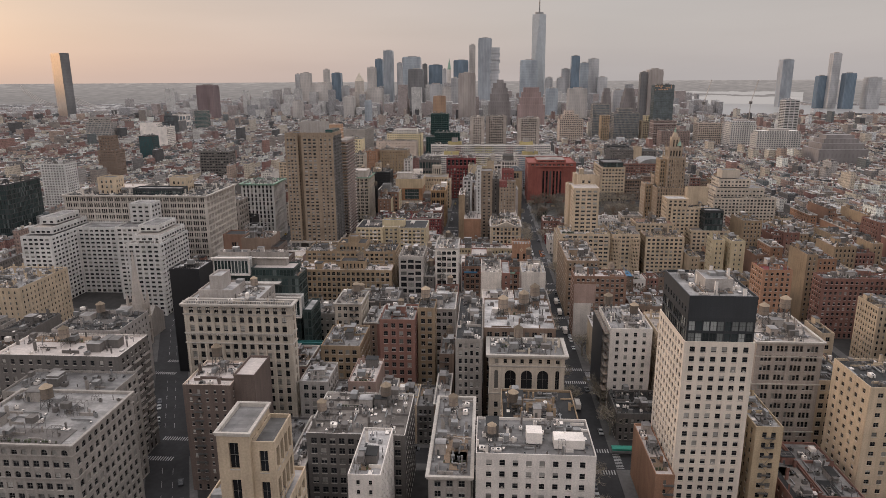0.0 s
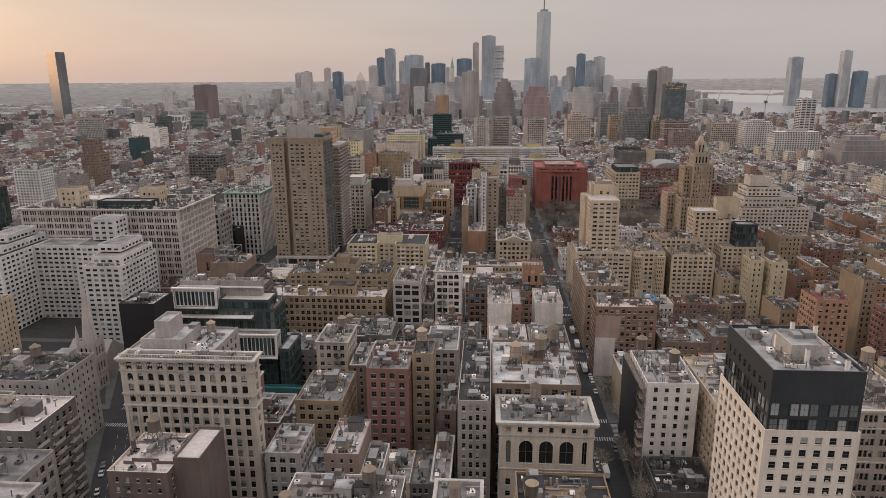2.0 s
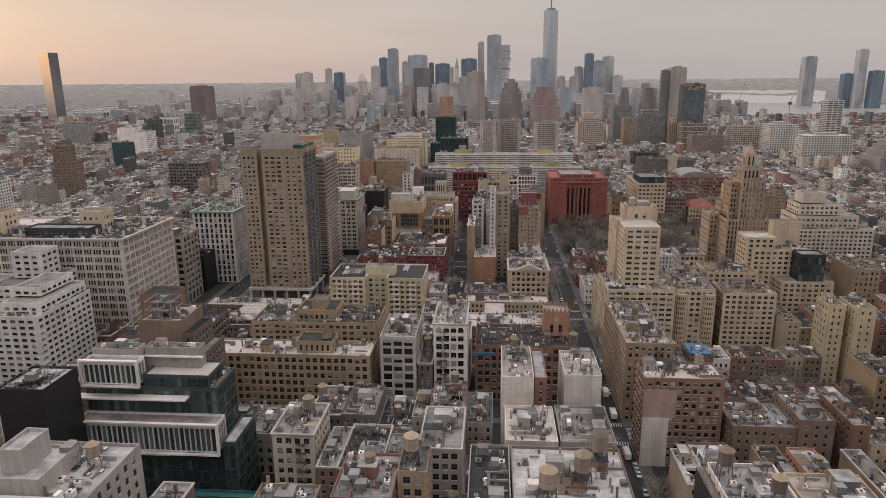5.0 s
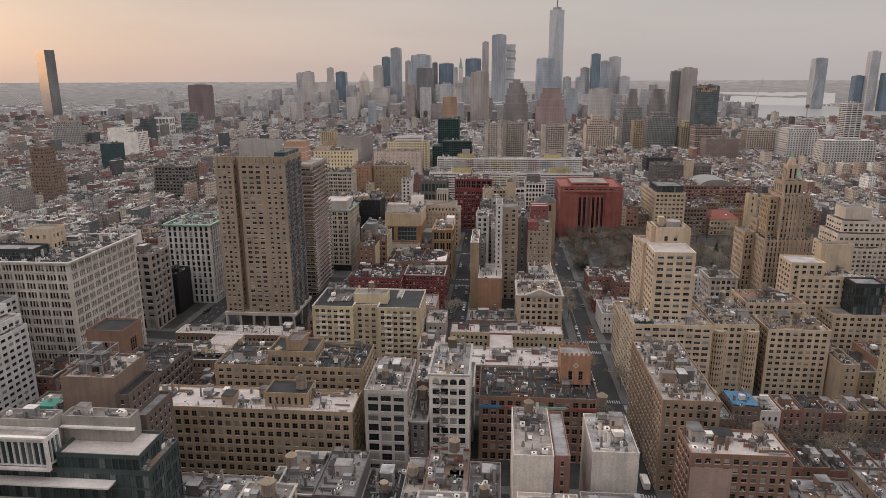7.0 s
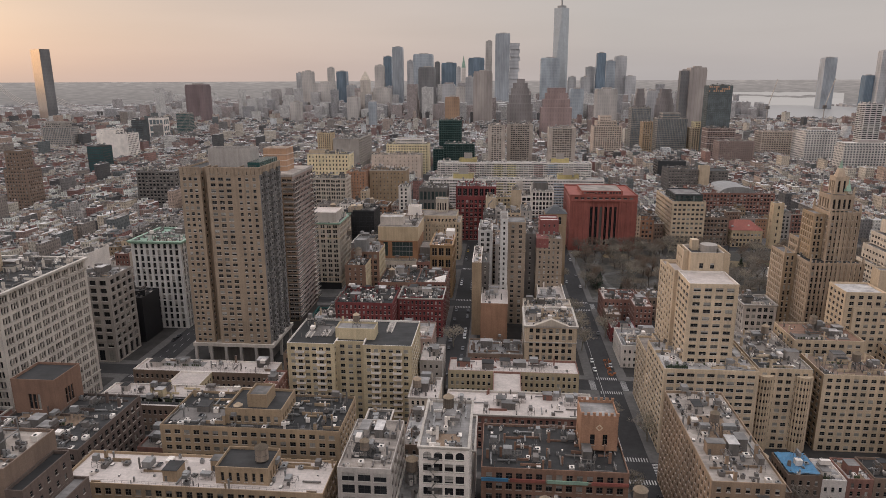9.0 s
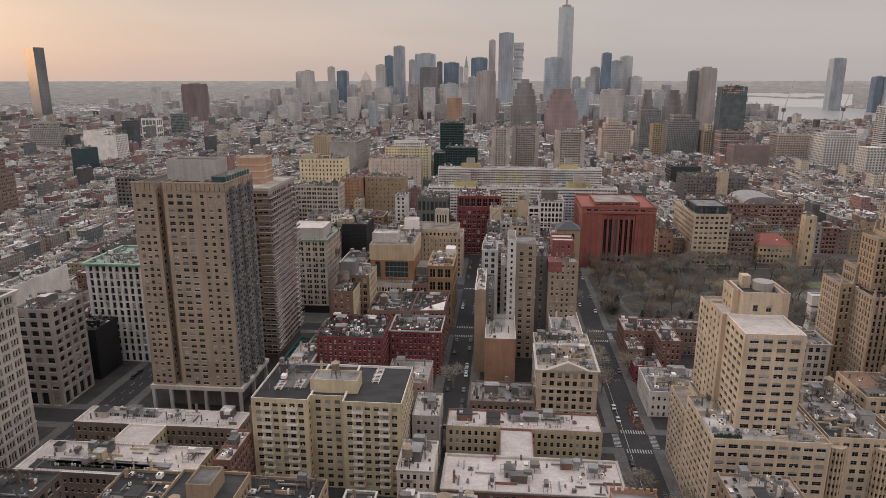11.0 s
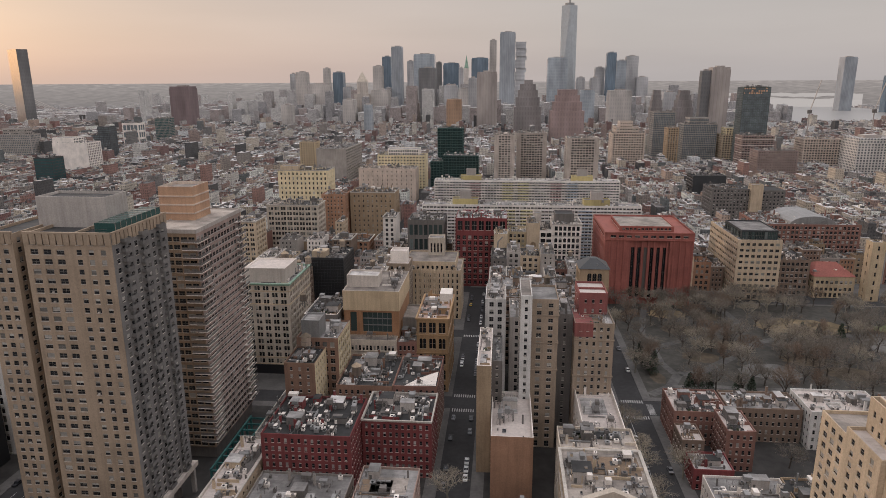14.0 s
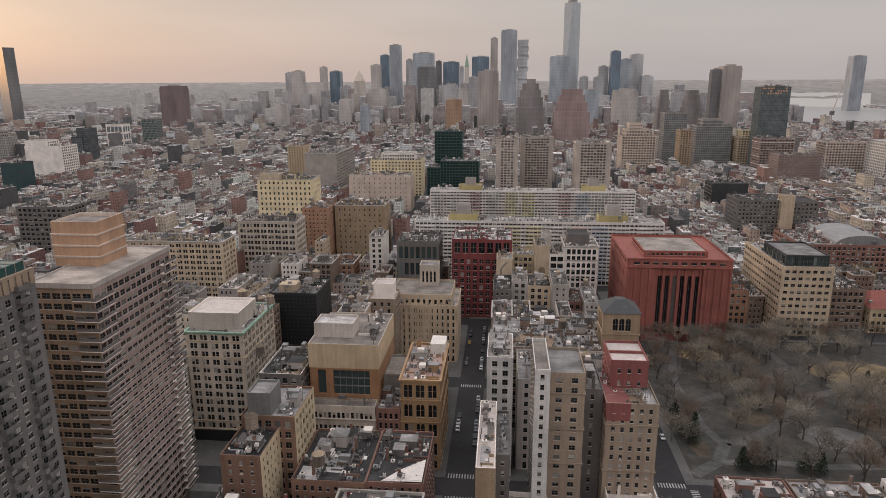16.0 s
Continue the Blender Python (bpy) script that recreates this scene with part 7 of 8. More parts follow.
def tower(x0, x1, y, h, kind, deep=None):
    """A far tower: shaft with a setback top, a pyramid or stacked storeys, by kind."""
    mat, words = SKY[kind]
    w = x1 - x0
    d = deep or min(max(w, 18), 60)
    FOOT.append((x0, x1, y, y + d))
    thing = root("skyscraper", (x0 + x1) / 2, y + d / 2, words, "skyscraper", "skyline towers")

    def piece(name, xa, xb, ya, yb, za, zb, m=mat):
        b = Buf()
        b.box(xa, xb, ya, yb, za, zb, base=True)
        under(thing, part(name, b, [m]))
    if kind == "j":
        rng = random.Random(3)
        z = 0
        while z < h:
            q = rng.uniform(-2.5, 2.5) if z > h * 0.35 else 0
            s = min(12.0, h - z)
            piece("shifted_storey", x0 + q, x1 + q, y + q, y + d + q, z, z + s)
            z += s
    elif kind in "pw":
        piece("shaft", x0, x1, y, y + d, 0, h * 0.62)
        piece("upper_shaft", x0 + w * .18, x1 - w * .18, y + d * .18, y + d * .82, h * 0.62, h * 0.86)
        c = Buf()
        c.ring((x0 + x1) / 2, y + d / 2, w * 0.46, 0.3, h * 0.86, h * 1.06, 4, 0, phase=math.pi / 4)
        under(thing, part("spire_roof", c, [W["green_metal"] if kind == "w" else W["lime"]]))
    elif kind in "rk":
        for k in range(4):
            q = w * 0.07 * k
            piece(("shaft", "upper_tier", "upper_tier", "top_tier")[k], x0 + q, x1 - q, y + q, y + d - q, h * (0, .62, .78, .9)[k], h * (.62, .78, .9, 1)[k])
    else:
        piece("shaft", x0, x1, y, y + d, 0, h - 6)
        piece("top_storey", x0 + w * 0.025, x1 - w * 0.025, y + d * 0.03, y + d * 0.97, h - 6, h)
        piece("plant_room", x0 + w * 0.3, x1 - w * 0.25, y + d * 0.3, y + d * 0.7, h, h + 4, W["concrete"])
    return thing


tower(-833, -812, 2938, 183, "g")
tower(-805, -763, 2918, 188, "b")
tower(-737, -661, 2838, 145, "b")
tower(-744, -718, 3088, 205, "b")
tower(-718, -675, 3138, 190, "n")
tower(-630, -594, 2938, 134, "g")
tower(-553, -501, 2788, 178, "p")
tower(-542, -504, 3088, 213, "b")
tower(-521, -486, 3188, 252, "n")
tower(-466, -424, 3088, 286, "s")
tower(-500.5, -437, 2818, 124, "b")
tower(-425, -400, 3238, 236, "g")
tower(-424, -332, 3438, 270, "l")
tower(-327, -266, 2838, 200, "d")
tower(-313, -290, 3338, 232, "d")
tower(-287, -219, 3388, 229, "n")
tower(-216, -196, 3338, 209, "g")
tower(-176, -151, 2988, 233, "w")
tower(-166, -92, 3438, 252, "n")
tower(-81, -53, 3188, 313, "b")
tower(-39, 21, 3088, 336, "s")
tower(15, 47, 2588, 272, "j")
tower(-142, -113, 2738, 164, "g")
tower(-103, -41, 2488, 180, "t")
tower(6, 74, 2088, 145, "r")
tower(24, 59, 2098, 155, "r")
tower(159, 242, 3288, 246, "l")
tower(94, 174, 2038, 132, "k")
tower(277, 309, 3238, 165, "g")
tower(228, 274, 2638, 122, "l")
tower(326, 364, 3188, 164, "g")
tower(356, 394, 3288, 205, "g")
tower(394, 432, 3238, 262, "n")
tower(441, 481, 3288, 232, "l")
tower(481.5, 529, 3288, 250, "g")
tower(518, 563, 3238, 166, "g")
tower(291, 356, 2438, 124, "b")
tower(392, 424, 2338, 126, "r")
tower(447, 485, 2438, 118, "g")
tower(461, 508, 2338, 125, "r")
tower(-236, -188, 2838, 138, "g")
tower(-176, -142.5, 2738, 126, "b")
tower(-561, -520, 2638, 94, "b")
tower(-405, -383, 2238, 91, "l")
tower(-184, -141, 2338, 102, "o")
tower(-707, -674, 2438, 84, "b")
tower(488, 511, 2210, 176, "d")
tower(511, 556, 2200, 184, "t")
tower(1640, 1700, 3932, 258, "s")
tower(1750, 1795, 3732, 168, "n")
tower(1790, 1832, 3690, 282, "g")
tower(1846, 1898, 3648, 180, "n")
tower(1963, 2028, 3648, 158, "g")
tower(512, 565, 1446, 66.3, "q")
tower(525.5, 610, 1340, 54.8, "q", 30)
tower(560, 640, 1160, 60, "r")
tower(-1064, -1000, 2440, 141, "m")

# tallest tower: square base turning to a rotated square top, with a mast
def tapered_tower(cx, cy, half, z0, z1, mast):
    thing = root("skyscraper", cx, cy, "tallest tower of chamfered pale glass with a mast", "skyscraper", "skyline towers")
    b = Buf()
    lo = [(cx + sx * half, cy + sy * half, z0) for sx, sy in ((-1, -1), (1, -1), (1, 1), (-1, 1))]
    hi = [(cx + sx * half, cy + sy * half, z1) for sx, sy in ((0, -1), (1, 0), (0, 1), (-1, 0))]
    b.v = lo + hi
    b.f = [(0, 1, 4), (1, 5, 4), (1, 2, 5), (2, 6, 5), (2, 3, 6), (3, 7, 6), (3, 0, 7), (0, 4, 7), (4, 5, 6, 7)]
    b.m = [0] * 9
    under(thing, part("shaft", b, [surface("crystal_tower_glass", (0.42, 0.44, 0.455), rough=0.18, spread=0.06, fine=0.05, streak=0.0, bump=0.0)]))
    c = Buf()
    c.box(cx - half, cx + half, cy - half, cy + half, 0, z0)
    under(thing, part("podium", c, [SKY["l"][0]]))
    c = Buf()
    c.ring(cx, cy, half * 0.6, half * 0.6, z1, z1 + 10, 12)
    under(thing, part("ring_deck", c, [METAL]))
    c = Buf()
    c.ring(cx, cy, 3.5, 1.2, z1 + 10, mast, 6)
    under(thing, part("mast", c, [METAL]))


tapered_tower(252, 3420, 33, 60, 462, 600)

# slab tower whose long glass side mirrors the low glow
slab_thing = root("skyscraper", -1645, 2595, "slender tower, one side mirroring the orange glow, one dark", "skyscraper", "skyline towers")
nx, ny = -0.594, -0.804
P0 = Vector((-1642, 2560))
along, deep_way = Vector((ny, -nx)), Vector((-nx, -ny))
q4 = [P0, P0 + along * 90, P0 + along * 90 + deep_way * 34, P0 + deep_way * 34]
GLOWGLASS = surface("mirror_glass", (0.62, 0.56, 0.52), rough=0.3, spread=0.08, streak=0.0, bump=0.0, metal=1.0)
for nm, ia, ib, mt in (("glass_side", 0, 1, GLOWGLASS), ("end_wall", 3, 0, SKY["d"][0]), ("rear_side", 2, 3, SKY["d"][0]), ("far_end_wall", 1, 2, SKY["d"][0])):
    c = Buf()
    for i in (ia, ib):
        c.v += [(q4[i].x, q4[i].y, 0), (q4[i].x, q4[i].y, 264)]
    c.f, c.m = [(0, 2, 3, 1)], [0]
    under(slab_thing, part(nm, c, [mt]))
c = Buf()
c.v, c.f, c.m = [(v.x, v.y, 264) for v in q4], [(0, 1, 2, 3)], [0]
under(slab_thing, part("roof", c, [W["concrete"]]))

# suspension bridge by the east river
bridge = root("suspension_bridge", -1690, 2640, "grey steel suspension bridge with pale cables beside the towers", "bridge")
for dx in (-7, 7):
    c = Buf()
    c.box(-1534.5 + dx, -1529.5 + dx, 2697, 2703, 0, 42, base=True)
    under(bridge, part("pylon_leg", c, STEEL))
c = Buf()
c.box(-1541.5, -1522.5, 2697.6, 2702.4, 37, 41.7, base=True)
under(bridge, part("cross_beam", c, STEEL))
c = Buf()
c.box(-1840, -1500, 2604, 2620, 14, 18, base=True)
under(bridge, part("deck", c, W["grey_stone"]))
for k in range(4):
    lift = 5.5 * k
    for run in ([(-1850 + 16 * i, 2600 + 2 * k, 52 + lift + 78 * (1 - i / 10) ** 2) for i in range(11)], [(-1640, 2600 + 2 * k, 84 + lift), (-1500, 2600 + 2 * k, 22 + lift)]):
        c = Buf()
        for p, q in zip(run, run[1:]):
            c.bar(p, q, 0.7, 0, 4)
        under(bridge, part("cable", c, W["light_stone"], kind="stuff"))

# ---------------------------------------------------------------- low city round the towers
def built(x, y):
    return river(x, y) or not free(x - 2, x + 14, y - 4, y + 32)


far_city("village_blocks", -1000, 1000, 150, 1500, 88, 72, 8.0, 12, 21, 0.05, 5, taken_near, "dense low brick houses with pale and dark flat roofs", 6)
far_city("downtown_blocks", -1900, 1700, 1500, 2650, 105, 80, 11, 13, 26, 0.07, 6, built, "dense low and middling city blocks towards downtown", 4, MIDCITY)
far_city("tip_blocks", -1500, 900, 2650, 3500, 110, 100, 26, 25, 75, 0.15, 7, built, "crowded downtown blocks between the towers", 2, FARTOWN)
far_city("east_blocks", -2600, -1000, 500, 2400, 110, 84, 13, 13, 30, 0.06, 8, lambda x, y: y < -x * 0.8 - 250 or built(x, y), "dense low houses of the east side")
far_city("west_blocks", 1000, 1700, 700, 2300, 110, 84, 13, 15, 34, 0.08, 9, lambda x, y: y < x * 0.8 - 200 or built(x, y), "dense houses and warehouses of the west side")

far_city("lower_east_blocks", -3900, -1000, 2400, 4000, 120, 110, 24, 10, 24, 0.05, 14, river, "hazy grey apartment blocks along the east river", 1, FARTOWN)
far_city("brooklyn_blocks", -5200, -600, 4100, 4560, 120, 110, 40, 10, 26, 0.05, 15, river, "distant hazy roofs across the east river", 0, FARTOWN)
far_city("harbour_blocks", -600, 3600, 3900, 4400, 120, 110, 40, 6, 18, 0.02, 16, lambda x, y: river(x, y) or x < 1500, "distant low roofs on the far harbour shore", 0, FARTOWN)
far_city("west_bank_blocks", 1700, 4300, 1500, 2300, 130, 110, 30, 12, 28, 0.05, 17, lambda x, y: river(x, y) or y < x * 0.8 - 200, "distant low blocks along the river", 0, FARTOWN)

# ---------------------------------------------------------------- water and the far shore
def water_material():
    m, n, l, p = nodes_of("river_water")
    geo = n.new("ShaderNodeNewGeometry")
    # base colour made pale to carry the sky's reflection on the water
    p.inputs["Base Color"].default_value = (0.30, 0.29, 0.28, 1)
    p.inputs["Roughness"].default_value = 0.35
    b = n.new("ShaderNodeBump")
    b.inputs["Strength"].default_value, b.inputs["Distance"].default_value = 0.05, 0.3
    l.new(tex(n, l, geo.outputs["Position"], 0.05, 4), b.inputs["Height"])
    l.new(b.outputs[0], p.inputs["Normal"])
    return m


WATER = water_material()
sheet("water", HUDSON, 0.3, WATER, "pale grey river water between the shores", "water")
sheet("water", EAST_RIVER, 0.3, WATER, "river water catching the warm sky", "water")


def shore_material():
    """Self-lit land and roofs of the far shore; painted haze pales them upwards."""
    m, n, l, p = nodes_of("far_shore")
    geo = n.new("ShaderNodeNewGeometry")
    sep = n.new("ShaderNodeSeparateXYZ")
    l.new(geo.outputs["Position"], sep.inputs[0])
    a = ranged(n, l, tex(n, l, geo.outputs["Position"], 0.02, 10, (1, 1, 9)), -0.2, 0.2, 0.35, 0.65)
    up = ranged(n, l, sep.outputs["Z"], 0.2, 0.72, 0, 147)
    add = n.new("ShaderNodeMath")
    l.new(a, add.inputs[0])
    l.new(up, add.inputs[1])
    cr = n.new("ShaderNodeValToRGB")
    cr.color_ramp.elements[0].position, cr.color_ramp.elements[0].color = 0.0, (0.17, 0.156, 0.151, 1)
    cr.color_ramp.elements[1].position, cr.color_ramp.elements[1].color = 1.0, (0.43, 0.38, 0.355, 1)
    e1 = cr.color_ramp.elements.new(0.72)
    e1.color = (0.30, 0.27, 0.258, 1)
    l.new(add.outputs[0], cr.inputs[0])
    p.inputs["Base Color"].default_value = (0.02, 0.02, 0.02, 1)
    # reaches of the rivers and the bay between the banks
    wave = ranged(n, l, tex(n, l, geo.outputs["Position"], 0.004, 6, (1, 1, 4)), -10, 10)

    def op(kind, a, b):
        x = n.new("ShaderNodeMath")
        x.operation = kind
        for i, v in enumerate((a, b)):
            if isinstance(v, (int, float)):
                x.inputs[i].default_value = v
            else:
                l.new(v, x.inputs[i])
        return x.outputs[0]
    side = op("DIVIDE", sep.outputs["X"], sep.outputs["Y"])
    high = op("ADD", sep.outputs["Z"], wave)
    bay = op("MULTIPLY", op("GREATER_THAN", side, 0.27), op("MULTIPLY", op("LESS_THAN", side, 0.45), op("LESS_THAN", high, 74.0)))
    isle = op("MULTIPLY", op("LESS_THAN", side, 0.43), op("MULTIPLY", op("GREATER_THAN", high, 47.0), op("LESS_THAN", high, 58.0)))
    reach = op("MULTIPLY", op("GREATER_THAN", side, -0.37), op("MULTIPLY", op("LESS_THAN", side, -0.27), op("LESS_THAN", high, 32.0)))
    wet = op("MAXIMUM", op("MULTIPLY", bay, op("SUBTRACT", 1.0, isle)), reach)
    mx = n.new("ShaderNodeMix")
    mx.data_type = "RGBA"
    l.new(wet, mx.inputs["Factor"])
    l.new(cr.outputs[0], mx.inputs[6])
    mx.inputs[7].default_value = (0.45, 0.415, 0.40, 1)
    # the painted shore gives off its own light instead of being lit
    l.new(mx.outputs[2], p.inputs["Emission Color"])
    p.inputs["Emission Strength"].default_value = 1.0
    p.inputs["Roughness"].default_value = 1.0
    return m


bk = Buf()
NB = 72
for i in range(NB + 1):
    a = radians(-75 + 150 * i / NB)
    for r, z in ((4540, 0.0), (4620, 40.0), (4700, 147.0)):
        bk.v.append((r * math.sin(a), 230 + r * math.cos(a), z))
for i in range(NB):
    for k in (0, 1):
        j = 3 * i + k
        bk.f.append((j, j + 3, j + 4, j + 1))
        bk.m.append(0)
tagged(part("backdrop", bk, shore_material()), "self-lit far shore and hills along the horizon, haze painted in", "backdrop", "", "structure")


# ---------------------------------------------------------------- church with a stone spire
church = root("church", -214, 372, "grey gothic stone church with a pinnacled spire", "church")
c = Buf()
c.box(-226, -204, 366, 384, 0.15, 12)
c.v += [(-226, 366, 12), (-204, 366, 12), (-204, 384, 12), (-226, 384, 12), (-226, 375, 19), (-204, 375, 19)]
k = len(c.v) - 6
c.f += [(k, k + 1, k + 5, k + 4), (k + 2, k + 3, k + 4, k + 5), (k + 1, k + 2, k + 5), (k + 3, k, k + 4)]
c.m += [0] * 4
under(church, part("nave", c, W["grey_stone"]))
S_GOTH = Style(2.6, 1.2, 7.0, 4.6, 1.2, 1.0, 0.5)
tier(church, -209, -200, 352, 361, 0.15, 27, W["light_stone"], S_GOTH, ground=False, arch=(0, 1, 2), belts=(9, 18))
c = Buf()
c.ring(-204.5, 356.5, 3.6, 0.25, 26.2, 58, 8)
under(church, part("spire", c, W["light_stone"]))
for sx in (-1, 1):
    for sy in (-1, 1):
        c = Buf()
        c.box(-204.5 + sx * 4 - 0.6, -204.5 + sx * 4 + 0.6, 356.5 + sy * 4 - 0.6, 356.5 + sy * 4 + 0.6, 26, 30)
        c.ring(-204.5 + sx * 4, 356.5 + sy * 4, 0.8, 0.05, 30, 35, 4, phase=math.pi / 4)
        under(church, part("pinnacle", c, W["light_stone"]))


# ---------------------------------------------------------------- roof water tanks
def water_tower():
    thing = root("water_tower", 0, 0, "weathered cedar water tank on a steel stand on a roof", "water tower", "roof water tanks")
    c = Buf()
    k = 36
    for r0, z in ((1.9, 4.0), (1.8, 7.6)):
        for i in range(k):
            a, r = i * 2 * math.pi / k, r0 - (0.05 if i % 2 else 0)
            c.v.append((r * math.cos(a), r * math.sin(a), z))
    c.f = [(i, (i + 1) % k, k + (i + 1) % k, k + i) for i in range(k)] + [tuple(range(k - 1, -1, -1))]
    c.m = [0] * len(c.f)
    drum = part("tank", c, WOOD, thing)
    c = Buf()
    c.ring(0, 0, 2.05, 0.1, 7.6, 9.0, 16)
    part("tank_roof", c, surface("tank_roof", (0.26, 0.20, 0.14), tint=0.6), drum, "conical timber roof")
    for z in (5.6,):
        c = Buf()
        c.ring(0, 0, 1.95, 1.95, z, z + 0.1, 18, cap=False)
        part("hoop", c, STEEL, drum)
    for sx, sy in ((-1, -1), (1, -1), (1, 1), (-1, 1)):
        c = Buf()
        c.bar((sx * 1.7, sy * 1.7, 0), (sx * 1.3, sy * 1.3, 4), 0.14, 0, 4)
        part("leg", c, STEEL, thing)
    c = Buf()
    q = [(-1.6, -1.6), (1.6, -1.6), (1.6, 1.6), (-1.6, 1.6)]
    for i in range(4):
        a, d = q[i], q[(i + 1) % 4]
        c.bar((*a, 0.6), (d[0] * .85, d[1] * .85, 3.6), 0.07)
        c.bar((*d, 0.6), (a[0] * .85, a[1] * .85, 3.6), 0.07)
        c.bar((a[0] * .85, a[1] * .85, 3.8), (d[0] * .85, d[1] * .85, 3.8), 0.12)
    part("brace", c, STEEL, thing, kind="stuff")
    return thing


tank = water_tower()
tank.location = (-103, 228, 47.1)
trng = random.Random(21)
for x, y, z in ((8, 292, 45.1), (18, 300, 45.1), (24, 311, 45.1)):
    copy_thing(tank, pose(x, y, z, 0, 0, trng.uniform(0, 90)) @ Matrix.Scale(1.25, 4))
for x, y, z in ((-104, 276, 61.1), (-38, 228, 32.1), (-12, 224, 31.1), (2, 190, 40.1), (10, 220, 35.1), (14, 268, 41.1), (-42, 308, 41.1), (-30, 310, 44.1), (-74, 356, 32.1), (-50, 420, 41.1), (-26, 440, 45.1),
                (-84, 424, 32.1), (-100, 446, 37.1), (2, 386, 47.1), (26, 392, 46.1), (76, 392, 38.1), (63, 452, 37.6), (86, 466, 12.1), (116, 268, 53.1), (128, 276, 53.1), (70, 300, 41.6), (92, 290, 39.1), (-75, 525, 42.6), (-79, 650, 26.1), (-100, 648, 39.6), (-120, 710, 39.1), (-126, 742, 50.1), (-140, 744, 50.1),
                (-30, 690, 0), (-4, 716, 39.1), (14, 710, 39.1), (8, 750, 39.1), (-147, 758, 43.1), (-138, 762, 43.1), (-118, 790, 48.1), (-96, 775, 40.6), (140, 515, 34.1), (112, 540, 36.1), (135, 545, 39.6), (172, 394, 43.1), (-150, 196, 44.1), (-170, 238, 49.1), (-196, 306, 35.1), (-60, 216, 32.1), (60, 312, 41.6)):
    if z > 1:
        t = copy_thing(tank, pose(x, y, z, 0, 0, trng.uniform(0, 90)) @ Matrix.Scale(trng.uniform(0.75, 1.15), 4))

# tanks on the filler lots of the near streets
lots = sorted((o for o in scene.objects if o.name.startswith("row_building")), key=lambda o: o.name)
for o in lots:
    if trng.random() < 0.24:
        roof_part = [c for c in o.children if c.name.startswith("roof") and "equip" not in c.name]
        if roof_part:
            vs = [v.co for v in roof_part[0].data.vertices]
            x0, x1, y0, y1 = min(v.x for v in vs), max(v.x for v in vs), min(v.y for v in vs), max(v.y for v in vs)
            zz = min(v.z for v in vs)
            if zz > 17 and x1 - x0 > 6 and y1 - y0 > 8:
                copy_thing(tank, pose(x0 + 2.6 + trng.random() * (x1 - x0 - 5.2), y0 + 3 + trng.random() * (y1 - y0 - 6), zz, 0, 0, trng.uniform(0, 90)) @ Matrix.Scale(trng.uniform(0.65, 1.05), 4))


# ---------------------------------------------------------------- fire escapes
def fire_escape(thing, x, y, z0, z1, step, wide=3.4):
    """Platforms, rails and slanting stairs down a street front that faces -y."""
    c = Buf()
    z, flip = z1, 1
    while z > z0:
        c.box(x - wide / 2, x + wide / 2, y - 1.1, y - 0.01, z, z + 0.08, base=True)
        for dz in (0.5, 1.0):
            c.bar((x - wide / 2, y - 1.08, z + dz), (x + wide / 2, y - 1.08, z + dz), 0.04)
        for q in range(7):
            xx = x - wide / 2 + wide * q / 6
            c.bar((xx, y - 1.08, z), (xx, y - 1.08, z + 1.0), 0.025)
        if z - step > z0:
            c.bar((x + flip * wide * .4, y - 0.9, z), (x - flip * wide * .4, y - 0.9, z - step), 0.07)
            c.bar((x + flip * wide * .4, y - 0.4, z), (x - flip * wide * .4, y - 0.4, z - step), 0.07)
        flip = -flip
        z -= step
    under(thing, part("fire_escape", c, STEEL))


erng = random.Random(4)
for o in [q for q in scene.objects if q.parent is None and q.name.startswith(("row_building", "building"))]:
    walls = [c for c in o.children if c.name.startswith("wall")]
    if not walls or not (-130 < o.location.x < 130 and 150 < o.location.y < 700):
        continue
    vs = [v.co for v in walls[0].data.vertices]
    x0, x1, y0, h = min(v.x for v in vs), max(v.x for v in vs), min(v.y for v in vs), max(v.z for v in vs)
    if "blank" not in o.get("label", "") and h < 48 and 5 < x1 - x0 < 30 and erng.random() < 0.35:
        fire_escape(o, x0 + (x1 - x0) * erng.choice((0.3, 0.5, 0.7)), y0, 5, h - 4, 3.5)

# ---------------------------------------------------------------- scaffold on the white building's flank
sc = root("scaffold", 55.8, 302, "steel scaffold with dark netting on a building's flank", "scaffold")
c = Buf()
for yy in range(286, 320, 3):
    for xx in (54.6, 56.6):
        c.bar((xx, yy, 0.15), (xx, yy, 44), 0.07)
for z in range(2, 44, 2):
    for xx in (54.6, 56.6):
        c.bar((xx, 286, z), (xx, 319, z), 0.05)
    for yy in range(286, 320, 3):
        c.bar((54.6, yy, z), (56.6, yy, z), 0.05)
under(sc, part("pole_grid", c, METAL, kind="stuff"))
for z in range(4, 44, 4):
    c = Buf()
    c.box(54.5, 56.7, 286, 319, z, z + 0.1, base=True)
    under(sc, part("plank_deck", c, WOOD))
c = Buf()
c.box(54.3, 54.38, 292, 319, 4, 40, base=True)
under(sc, part("netting", c, W["dark_panel"]))

# ---------------------------------------------------------------- street markings, vehicles, street furniture
def crosswalk(x0, x1, y0, y1, along_x):
    b = Buf()
    if along_x:
        x = x0
        while x < x1:
            b.quad((x, y0, 0.006), (x + 0.5, y0, 0.006), (x + 0.5, y1, 0.006), (x, y1, 0.006))
            x += 1.1
    else:
        y = y0
        while y < y1:
            b.quad((x0, y, 0.006), (x1, y, 0.006), (x1, y + 0.5, 0.006), (x0, y + 0.5, 0.006))
            y += 1.1
    tagged(part("crosswalk", b, MARK), "white ladder-striped crosswalk painted on the asphalt", "crosswalk", "", "structure")


